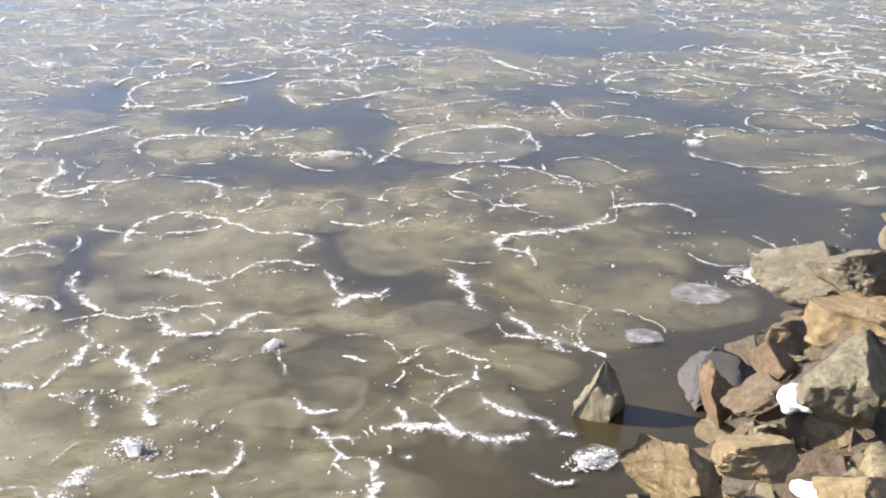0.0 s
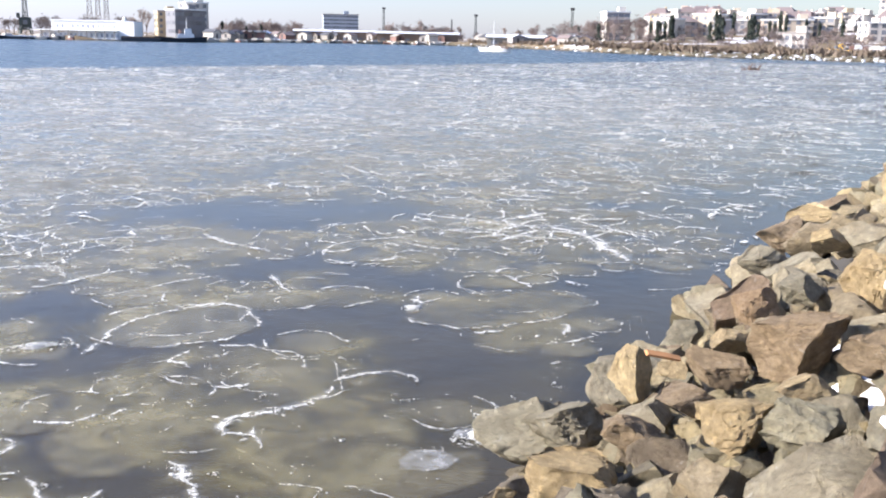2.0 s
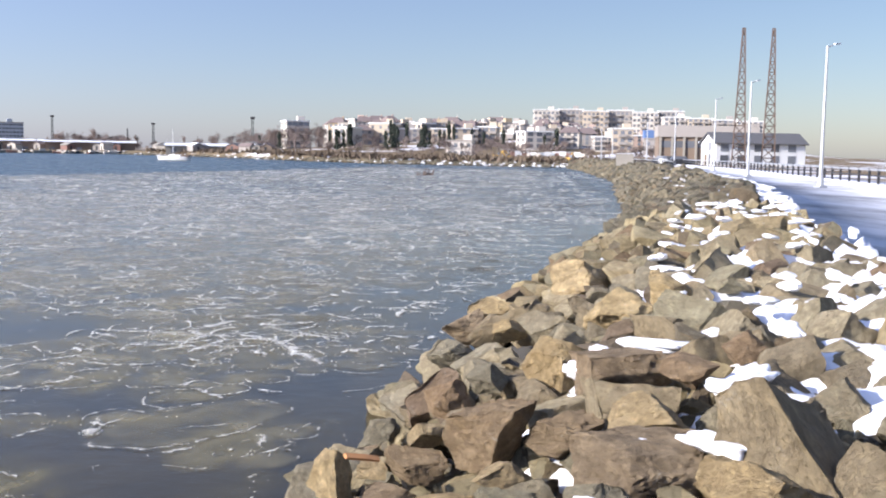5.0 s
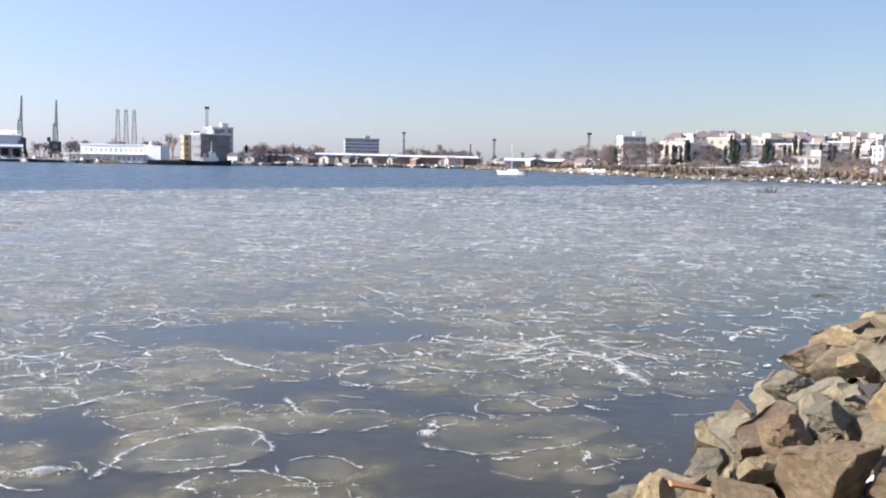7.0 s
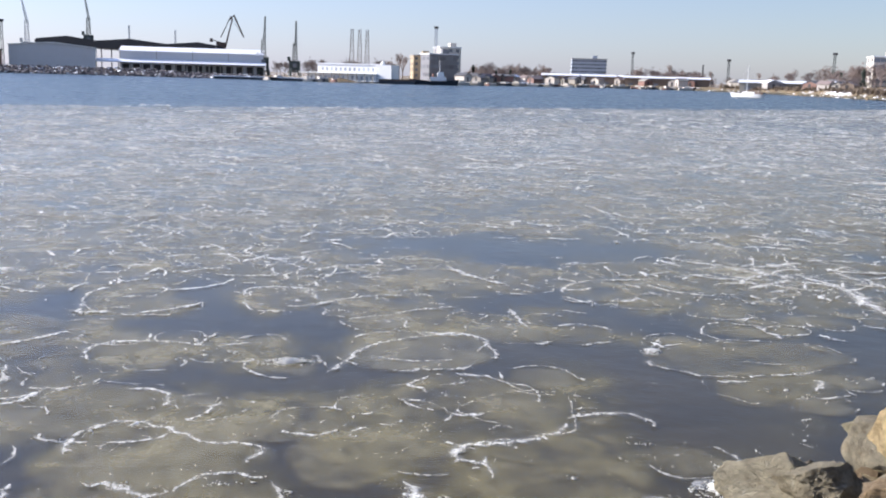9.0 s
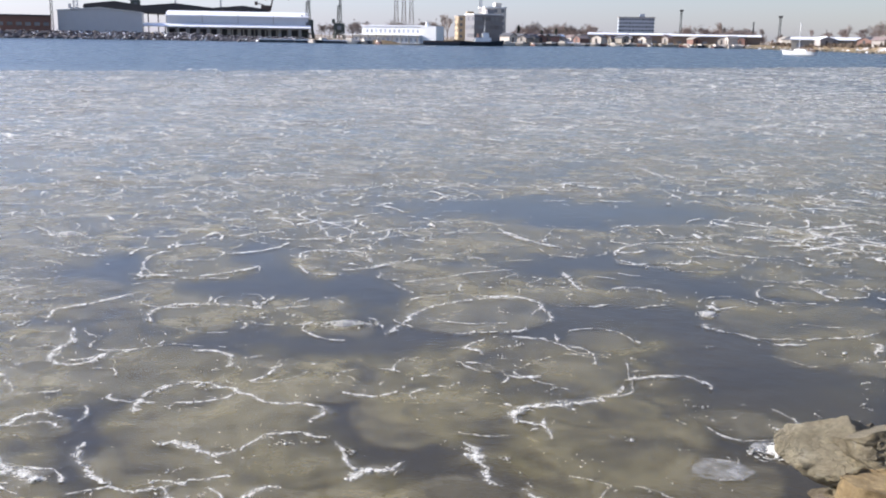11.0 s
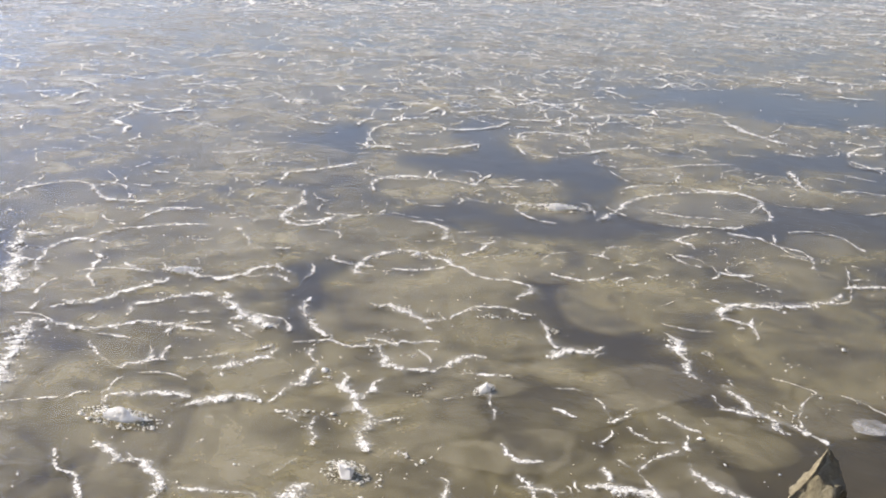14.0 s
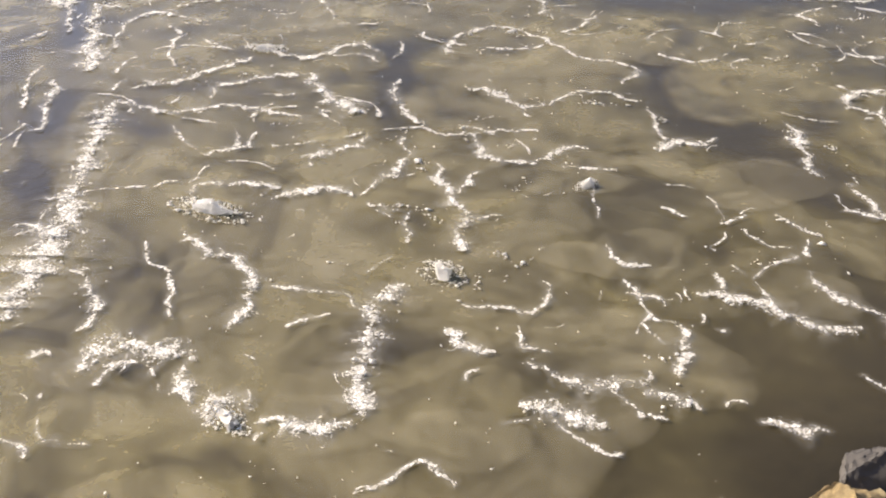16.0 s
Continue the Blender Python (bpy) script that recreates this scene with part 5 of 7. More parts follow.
ice_ridge(.05, (-5.42, 13.07), (-5.04, 12.52), (-4.73, 12.19))
ice_ridge(.04, (-4.84, 13.44), (-4.33, 13.44))
ice_ridge(.04, (-5.18, 14.51), (-5.35, 15.18), (-5.10, 15.81), (-4.45, 16.39))
ice_ridge(.03, (-5.10, 14.32), (-4.49, 14.12), (-4.14, 14.33))
ice_ridge(.05, (-9.28, 5.33), (-9.37, 5.65), (-9.06, 5.96))
ice_ridge(.06, (-3.34, 7.45), (-3.46, 7.62), (-3.43, 7.91), (-3.16, 8.17), (-2.90, 8.63), (-2.92, 8.95))
ice_ridge(.04, (-2.97, 9.08), (-2.68, 9.43), (-2.37, 9.53), (-2.13, 9.32))
ice_ridge(.05, (-3.04, 12.20), (-3.08, 12.68))
ice_ridge(.06, (-4.35, 11.49), (-4.16, 11.76))
ice_ridge(.03, (-4.12, 16.87), (-3.72, 17.42), (-3.31, 17.43))
ice_ridge(.04, (-9.43, 15.08), (-8.81, 15.66), (-8.80, 16.06))
ice_ridge(.04, (-6.14, 16.66), (-5.91, 17.44))
ice_ridge(.06, (-14.24, 10.98), (-13.46, 10.61), (-13.19, 11.00))
ice_ridge(.03, (-12.70, 9.30), (-12.28, 9.68))
ice_ridge(.03, (-11.11, 7.64), (-11.00, 8.38))
ice_ridge(.02, (-10.36, 6.95), (-9.93, 7.39))
ice_ridge(.03, (-2.38, 11.39), (-2.17, 11.30), (-1.81, 11.54))
ice_ridge(.03, (-12.86, 13.90), (-12.30, 14.18))
ice_ridge(.03, (-10.41, 13.79), (-9.68, 13.09))
ice_ridge(.03, (-11.44, 17.71), (-10.89, 18.46))
ice_ridge(.03, (-9.92, 20.33), (-9.34, 20.31))


def ice_lump(seed, x, y, sx, sy, sz, turn=0, label="white lump of piled crushed ice frozen on a floe"):
    """A ragged heap of frozen slabs and splinters."""
    h = np.random.default_rng(seed)
    t = thing("ice_lump", label, "ice lump", "lumps of crushed ice")
    v, f = stone_shape(seed + 700, 4, 4, 0.30)
    core = part("core", mesh_of("core", v * np.array((sx * 0.72, sy * 0.72, sz * 0.6)), f, CRUMB, True, 60), CRUMB, t)
    rows = []
    for _ in range(300):
        a, q = h.uniform(0, 6.28), 1.35 * h.uniform(0, 1) ** 0.7
        s = h.lognormal(-5.3, 0.5) * (sx / 0.2) ** 0.5
        rows.append((sx * q * math.cos(a), sy * q * math.sin(a), max(0.004, 0.62 * sz * (1 - q * q) * h.uniform(0.4, 1)), (s * 1.6, s, s * 0.5)))
    v, f = crumbs(rows, SPLINTER)
    tagged(part("splinter_crust", mesh_of("splinter_crust", v, f, CRUMB), CRUMB, t), kind="stuff")
    t.matrix_world = pose(x, y, 0.01, 0, 0, turn)


ice_lump(1, -5.34, 2.80, 0.24, 0.10, 0.10, 25)
ice_lump(2, -3.77, 3.46, 0.13, 0.10, 0.11)
ice_lump(3, -3.92, 4.94, 0.05, 0.09, 0.08)
ice_lump(5, -3.53, 1.81, 0.14, 0.06, 0.05)
ice_lump(6, -2.99, 12.0, 0.10, 0.12, 0.08)
ice_lump(7, -1.19, 8.17, 0.26, 0.14, 0.10, 40, "white lump of ice frozen to a boulder's foot")
ice_lump(8, -1.36, 4.82, 0.16, 0.08, 0.06, 60, "white lump of ice frozen to a boulder's foot")
ice_lump(9, -6.44, 9.14, 0.30, 0.12, 0.09, 35)
ice_lump(10, -13.48, 10.87, 0.26, 0.12, 0.07, 30)
ice_lump(11, -7.54, 4.68, 0.16, 0.08, 0.06, 40)


def ice_slab(seed, x, y, r, turn, tilt):
    v, f, e, w, ex = floe_mesh(seed, r, 7)
    v[:, 2] *= 4.0
    ob = part("ice_slab", mesh_of("ice_slab", v, f, FROST, True), FROST)
    ob.matrix_world = pose(x, y, 0.012, tilt, 1, turn)
    tagged(ob, "broken slab of whitish ice lying against the boulders", "ice slab", "slabs of broken ice")


ice_slab(3001, -1.55, 7.45, 0.26, 30, 1)
ice_slab(3002, -1.68, 6.50, 0.16, 50, -1)
ice_slab(3003, -1.32, 8.15, 0.15, 10, 4)
ice_slab(3004, -1.36, 4.82, 0.15, 60, -3)


# ---------------------------------------------------------------- town across the bay
def window_mesh(w, h):
    """A far window: a glass pane in a pale frame that stands a little proud."""
    b = Build().box(-w / 2, -0.05, 0, w / 2, 0.2, h)
    me = b.mesh("window")
    me.materials.append(GLASS)
    return me


WIN = {k: window_mesh(*k) for k in ((1.5, 1.4), (1.2, 1.3), (2.2, 1.5), (1.0, 1.6), (1.6, 1.0))}
BALCONY = Build().box(-1.6, -1.1, 0, 1.6, 0.1, 0.12).box(-1.6, -1.1, 0.12, 1.6, -1.02, 1.0).box(-1.6, -1.02, 0.12, -1.52, 0.1, 1.0).box(1.52, -1.02, 0.12, 1.6, 0.1, 1.0).mesh("balcony")
BALCONY.materials.append(PLASTER[2])


def block(name, label, group, m, w, d, h, floors, cols, wall, win=(1.5, 1.4), roof="flat", balconies=0, low=0.0, sides=2):
    """A building: walls with a plinth, a roof, and every window as a part."""
    t = thing(name, label, "building", group)
    part("wall", Build().box(-w / 2, 0, low - 4, w / 2, d, h), wall, t)
    if roof == "flat":
        lid = part("roof", Build().box(-w / 2 - 0.3, -0.3, h + 0.003, w / 2 + 0.3, d + 0.3, h + 0.5), WHITE if floors % 2 else PLASTER[2], t)
        part("stair_head", Build().box(w * 0.1, d * 0.4, h + 0.503, w * 0.1 + 3, d * 0.4 + 3, h + 2.4), wall, lid)
    elif roof == "hip":
        b = Build().add([(-w / 2 - 0.5, -0.5, h + 0.003), (w / 2 + 0.5, -0.5, h + 0.003), (w / 2 + 0.5, d + 0.5, h + 0.003), (-w / 2 - 0.5, d + 0.5, h + 0.003),
                         (-w / 4, d / 2, h + 2.6), (w / 4, d / 2, h + 2.6)], [(0, 1, 5, 4), (1, 2, 5), (2, 3, 4, 5), (3, 0, 4), (3, 2, 1, 0)])
        lid = part("roof", b, ROOFTILE, t)
        part("chimney", Build().box(w * 0.2, d * 0.55, h + 0.6, w * 0.2 + 0.7, d * 0.55 + 0.7, h + 3.2), wall, lid)
    step = (h - low) / floors
    for i in range(floors):
        for j in range(cols):
            x = -w / 2 + w * (j + 0.5) / cols
            o = part("window", WIN[win], GLASS, t)
            o.location = (x, -0.02, low + step * i + step * 0.32)
            if balconies and (j + i * 0) % balconies == balconies - 1 and i:
                o = part("balcony", BALCONY, PLASTER[2], t)
                o.location = (x, -0.06, low + step * i)
        for j in range(sides):
            o = part("window", WIN[win], GLASS, t)
            o.location, o.rotation_euler = (-w / 2 - 0.02, d * (j + 0.5) / sides, low + step * i + step * 0.32), (0, 0, -math.pi / 2)
    t.matrix_world = m
    return t


tr = random.Random(4)
TOWN = "apartment blocks of the town"
# first rows of houses behind the shore
az = -2.9
while az < 14.6:
    w = tr.uniform(6.5, 11.5)
    d = tr.uniform(385, 450)
    top = rise(d, tr.uniform(0.0175, 0.0290) if az < 8.4 else tr.uniform(0.016, 0.0265))
    base = hill(az, d)
    n = max(3, round((top - base) / 3.0))
    wall = PLASTER[tr.choice((0, 0, 0, 1, 1, 2, 3, 4))]
    roof = tr.choice(("flat", "flat", "hip", "flat"))
    name = "apartment_building"
    block(name, "%s %s-roofed apartment block of %d storeys behind bare trees" % ({0: "white", 1: "cream", 2: "grey", 3: "ochre", 4: "rose"}[PLASTER.index(wall)], roof, n),
          TOWN, spot(az + 0.6, d, 0, tr.uniform(-28, 28)), w, 11, top, n, max(3, int(w / 3)), wall, tr.choice(((1.5, 1.4), (1.2, 1.3), (2.2, 1.5))), roof, tr.choice((0, 2, 3)), base)
    az += math.degrees(w / d) * tr.uniform(0.7, 1.05)
# a second, taller row that fills the gaps
for k in range(20):
    az, d = -2.2 + k * 0.72 + tr.uniform(-0.3, 0.3), tr.uniform(470, 515)
    top, base = rise(d, tr.uniform(0.0235, 0.0305)), hill(az, d)
    wall = PLASTER[tr.choice((0, 0, 1, 2, 4))]
    block("apartment_building", "pale rendered apartment block rising behind other houses", TOWN, spot(az, d, 0, tr.uniform(-20, 20)), tr.uniform(8, 14), 12, top, 5, 4, wall, (1.5, 1.4), tr.choice(("flat", "hip")), 2, base)
# small blocks wedged between the rows
for k in range(30):
    az, d = -2.6 + k * 0.42 + tr.uniform(-0.15, 0.15), tr.uniform(452, 468)
    top, base = rise(d, tr.uniform(0.0215, 0.0295)), hill(az, d)
    wall = PLASTER[tr.choice((0, 0, 1, 1, 3, 4))]
    block("apartment_building", "narrow pale apartment house between taller blocks", TOWN, spot(az, d, 0, tr.uniform(-30, 30)), tr.uniform(4.5, 7.5), 8, top, 4, 3, wall, (1.2, 1.3), tr.choice(("flat", "hip", "flat")), tr.choice((0, 2)), base)
# the long slab on the hill
for k in range(6):
    d, az = 570 + 4 * (k % 2), 9.35 + k * 1.38
    block("slab_block", "long pale concrete panel apartment slab on the hill", "panel slabs on the hill", spot(az, d, 0, 3), 14.2, 12, rise(d, 0.0425 + 0.0012 * (k % 2) - 0.0003 * k), 5, 6,
          PLASTER[(0, 2, 1, 2, 0, 2)[k]], (1.5, 1.4), "flat", 3, 12.0, 3)
for k in range(4):
    az, d = 16.6 + k * 1.3, 520
    block("apartment_building", "pale apartment block with a flat roof on the hill", TOWN, spot(az, d, 0, 8), 13, 11, rise(d, 0.0365 - 0.0012 * k), 5, 5, PLASTER[k % 3], (1.5, 1.4), "flat", 2, 11.0)
block("apartment_building", "white four-storey block standing alone above bare trees", TOWN, spot(-4.75, 420, 0, 12), 9.5, 12, rise(420, 0.0275), 5, 4, PLASTER[0], (2.2, 1.5), "flat", 0, 2.0)
block("shore_house", "small white two-storey house with a flat dark roof", TOWN, spot(4.4, 330, 0, -10), 8.5, 7, rise(330, 0.0105), 2, 4, PLASTER[0], (1.2, 1.3), "flat", 0, 1.5)
block("office_block", "grey glazed office block with bands of windows", "", spot(-20.2, 620, 0, 4), 21, 12, rise(620, 0.0200), 6, 11, BLUEGREY, (1.6, 1.0), "flat", 0, 3.0)
t = block("blue_shed", "grey block with an upper storey clad in blue sheeting", "", spot(15.3, 378, 0, 6), 6.0, 6, rise(378, 0.0152), 2, 2, PLASTER[2], (1.2, 1.3), "flat", 0, 2.5, 1)
part("blue_storey", Build().box(-3.1, -0.2, 9.7, 3.1, 6.1, 12.6), BLUE, t, "storey of blue sheeting")


def works_building():
    """The long concrete works with a pale upper band."""
    t = thing("works_building", "long old concrete works building with brown columns", "building")
    d = 235
    top = rise(d, 0.0290)
    part("wall", Build().box(-11, 0, -2, 11, 14, top - 2.6), BRICKY, t)
    part("parapet", Build().box(-11.2, -0.5, top - 2.597, 11.2, 14.2, top), PLASTER[2], t)
    for k in range(9):
        part("column", Build().box(-10.8 + k * 2.65, -0.45, 0, -10.3 + k * 2.65, -0.003, top - 2.6), CONCRETE, t)
    for k in range(8):
        o = part("window", WIN[(2.2, 1.5)], GLASS, t)
        o.location = (-9.2 + k * 2.65, -0.02, 5.2)
    t.matrix_world = spot(18.3, d, 0, 6)


works_building()


def gable_house():
    """White two-storey house by the road, its gable towards the bay."""
    t = thing("gable_house", "white rendered house with a snow-edged gable roof", "building")
    d, L, W, eave, top = 186, 17.0, 6.2, 5.9, 7.7
    part("wall", Build().prism([(-W / 2, 1.6), (W / 2, 1.6), (W / 2, eave), (0, top - 0.25), (-W / 2, eave)], 0, L), WHITE, t)
    roof = Build()
    for s in (-1, 1):
        roof.add([(0, -0.4, top), (s * (W / 2 + 0.5), -0.4, eave - 0.15), (s * (W / 2 + 0.5), L + 0.4, eave - 0.15), (0, L + 0.4, top),
                  (0, -0.4, top - 0.22), (s * (W / 2 + 0.5), -0.4, eave - 0.37), (s * (W / 2 + 0.5), L + 0.4, eave - 0.37), (0, L + 0.4, top - 0.22)],
                 [(0, 1, 2, 3), (4, 7, 6, 5), (0, 4, 5, 1), (2, 6, 7, 3), (1, 5, 6, 2)])
    lid = part("roof", roof, BITUMEN, t)
    part("snow_edge", Build().box(-W / 2 - 0.52, -0.4, eave - 0.1, -W / 2 - 0.1, L + 0.4, eave + 0.12), SNOW, lid, "snow along the eaves")
    for i in range(2):
        for k in range(5):
            o = part("window", WIN[(1.5, 1.4)], GLASS, t)
            o.location, o.rotation_euler = (W / 2 + 0.02, 1.6 + k * 3.2, 2.2 + i * 2.1), (0, 0, math.pi / 2)
        o = part("window", WIN[(1.0, 1.6)], GLASS, t)
        o.location = (0.6, -0.02, 2.2 + i * 2.1)
    part("door", Build().box(-1.6, -0.08, 1.6, -0.6, 0.0, 3.7), BRICKY, t)
    t.matrix_world = spot(18.35, d, 0, -66)


gable_house()


# ---------------------------------------------------------------- port
def slope(x0, x1, y0, z0, y1, z1, y2):
    """A roof that rises from its front eave at y0 to its ridge at y1, with a flat underside."""
    return Build().add([(x0, y0, z0), (x1, y0, z0), (x1, y2, z0), (x0, y2, z0), (x0, y0, z0 + 0.35), (x1, y0, z0 + 0.35), (x1, y1, z1), (x0, y1, z1), (x1, y2, z0 + 0.35), (x0, y2, z0 + 0.35)],
                       [(3, 2, 1, 0), (0, 1, 5, 4), (4, 5, 6, 7), (7, 6, 8, 9), (2, 3, 9, 8), (0, 4, 7, 9, 3), (1, 2, 8, 6, 5)])


def long_roof(name, label, az0, az1, d, top, wall, roof, height):
    """A low warehouse with a shallow snow-covered roof."""
    t = thing(name, label, "warehouse", "low warehouses on the far shore")
    w = d * math.radians(az1 - az0)
    part("wall", Build().box(-w / 2, 0, 0.2, w / 2, 14, top - height - 0.5), wall, t)
    part("roof", slope(-w / 2 - 0.6, w / 2 + 0.6, -0.8, top - height - 0.497, 7, top - 0.45 * height, 15), roof, t, "roof under snow")
    for k in range(int(w / 6)):
        o = part("window", WIN[(2.2, 1.5)], GLASS, t)
        o.location = (-w / 2 + 3 + k * 6, -0.02, 1.2)
    t.matrix_world = spot((az0 + az1) / 2, d)


long_roof("warehouse", "low brown warehouse with a long snow-covered roof", -22.8, -18.3, 520, rise(520, 0.0068), BRICKY, SNOW, 1.2)
long_roof("warehouse", "low brown warehouse with a long snow-covered roof", -18.2, -13.6, 500, rise(500, 0.0062), BRICKY, SNOW, 1.0)
long_roof("warehouse", "low pale warehouse with a shallow snow-covered roof", -12.0, -7.9, 425, rise(425, 0.0058), CONCRETE, SNOW, 1.3)
long_roof("warehouse", "low red-brown shed with thin snow on its roof", -27.2, -24.4, 455, rise(455, 0.004), REDBROWN, BITUMEN, 0.8)


def port_shed():
    t = thing("port_shed", "white metal-clad shed with a low gable", "shed")
    part("wall", Build().prism([(-17.5, 0.5), (17.5, 0.5), (17.5, 11.2), (0, 13.0), (-17.5, 11.6)], 0, 26), GREYPANEL, t)
    part("roof", Build().prism([(-17.9, 11.65), (0, 13.05), (17.9, 11.25), (17.9, 11.55), (0, 13.4), (-17.9, 11.95)], -0.5, 26.5), WHITE, t)
    t.matrix_world = spot(-49.5, 470, 0, -4)
    t = thing("port_hall", "long white hall with a snowy roof and a dark loading canopy", "hall")
    part("wall", Build().box(-32, 0, 0.5, 32, 20, 10.6), GREYPANEL, t)
    part("roof", slope(-32.4, 32.4, -0.6, 10.603, 10, 13.1, 20.6), SNOW, t, "roof under clean snow")
    part("canopy", slope(-42, 33, -7, 5.6, -0.005, 7.2, -0.003), SNOW, t, "snow-covered canopy")
    for k in range(14):
        part("post", Build().box(-32 + k * 4.92, -6.8, 0.5, -31.5 + k * 4.92, -6.3, 5.597), CONCRETE, t)
        part("opening", Build().box(-31 + k * 4.6, -0.1, 1.0, -28 + k * 4.6, -0.004, 5.0), DARK, t)
    for k in range(5):
        part("panel_seam", Build().box(-32 + k * 16 - 0.12, -0.09, 6.4, -32 + k * 16 + 0.12, -0.004, 11.5), CONCRETE, t)
    t.matrix_world = spot(-42.3, 478, 0, -3)
    t = thing("open_hangar", "dark open-sided steel hangar with three shallow gables", "hangar")
    prof = [(-45, 14.9), (-44, 16.2), (-30, 17.8), (-17, 15.9), (-1, 17.3), (17, 15.4), (32, 16.8), (44, 15.0), (44, 12.0), (14, 11.8), (-14, 12.2), (-44, 13.9)]
    part("roof", Build().prism(prof, 0, 40), DARK, t)
    for k in range(19):
        part("column", Build().box(-43 + k * 4.75, 0.2, 0.5, -42.5 + k * 4.75, 0.8, 12.6), DARK, t)
    t.matrix_world = spot(-45.5, 525, 0, -4)
    t = thing("red_brown_building", "red-brown port building with a flat roof", "building")
    part("wall", Build().box(-11, 0, 0.5, 11, 14, 9.0), REDBROWN, t)
    part("roof", Build().box(-11.4, -0.4, 9.003, 11.4, 14.4, 9.6), BITUMEN, t)
    for k in range(6):
        o = part("window", WIN[(2.2, 1.5)], GLASS, t)
        o.location = (-9 + k * 3.6, -0.02, 5.0)
    t.matrix_world = spot(-53.3, 468)


port_shed()


def lattice(b, base, top, w0, w1, bays, r=0.12):
    """Adds a tapered square lattice mast to b."""
    (x, y, z0), z1 = base, top
    corner = ((-1, -1), (1, -1), (1, 1), (-1, 1))
    for k in range(bays):
        a, c = k / bays, (k + 1) / bays
        wa, wc = w0 + (w1 - w0) * a, w0 + (w1 - w0) * c
        za, zc = z0 + (z1 - z0) * a, z0 + (z1 - z0) * c
        for i, (p, q) in enumerate(corner):
            s, u = corner[(i + 1) % 4]
            b.tube((x + p * wa / 2, y + q * wa / 2, za), (x + p * wc / 2, y + q * wc / 2, zc), r, r, 4)
            b.tube((x + p * wa / 2, y + q * wa / 2, za), (x + s * wc / 2, y + u * wc / 2, zc), r * 0.6, r * 0.6, 3)
            b.tube((x + p * wc / 2, y + q * wc / 2, zc), (x + s * wc / 2, y + u * wc / 2, zc), r * 0.6, r * 0.6, 3)
    return b


def slewing_crane(az, d, top, label, paint, jib=(3.0, 0.0), base_h=9.0):
    """A harbour crane: portal, machine house, mast and raised jib."""
    t = thing("harbour_crane", label, "crane", "harbour cranes")
    portal = Build()
    for p in (-2.6, 2.6):
        for q in (-2.6, 2.6):
            portal.tube((p, q, 0.5), (p * 0.6, q * 0.6, base_h), 0.8, 0.7, 5)
    portal.box(-2.9, -2.9, 3.2, 2.9, 2.9, 3.8)
    part("portal", portal, paint, t)
    house = part("machine_house", Build().box(-2.6, -2.0, base_h - 1.0, 2.4, 1.8, base_h + 3.4), paint, t)
    part("cab", Build().box(-1.0, -2.9, base_h + 0.4, 0.8, -1.803, base_h + 2.2), GLASS, house)
    part("mast", lattice(Build(), (0, 0, base_h + 3.0), base_h + 3 + (top - base_h - 3) * 0.45, 2.2, 1.6, 7, 0.22), paint, t)
    j = Build()
    z0, n = base_h + 3 + (top - base_h - 3) * 0.4, 9
    a, e = Vector((0.4, 0, z0)), Vector((jib[0], jib[1], top))
    for s in (-0.55, 0.55):
        for u in (-0.4, 0.4):
            j.tube(a + Vector((u, s, 0)), e + Vector((u * 0.4, s * 0.4, 0)), 0.32, 0.22, 4)
    for k in range(n):
        p, q = a.lerp(e, k / n), a.lerp(e, (k + 1) / n)
        j.tube(p + Vector((-0.4, -0.5, 0)), q + Vector((0.4, -0.5, 0)), 0.14, 0.14, 3)
    part("jib", j, paint, t)
    part("ballast", Build().box(-3.4, -1.0, base_h + 3.2, -2.003, 1.0, base_h + 5.2), paint, t)
    t.matrix_world = spot(az, d)
    return t


slewing_crane(-38.47, 480, rise(480, 0.0520), "dark green harbour crane with its jib raised upright", GREENSTEEL, (0.8, 0), 6.5)
slewing_crane(-36.74, 470, rise(470, 0.0488), "dark green harbour crane with its jib raised upright", GREENSTEEL, (0.5, 0), 5.0)
slewing_crane(-47.66, 560, rise(560, 0.0640), "tall dark harbour crane with a raised jib behind the hangar", GREENSTEEL, (-1.5, 0), 16.0)
slewing_crane(-50.7, 540, rise(540, 0.0640), "pale grey harbour crane with a raised jib behind a shed", STEEL, (-2.5, 0), 11.0)
slewing_crane(-56.2, 540, rise(540, 0.0560), "dark harbour crane with a raised jib on the far quay", GREENSTEEL, (3.0, 0), 11.0)


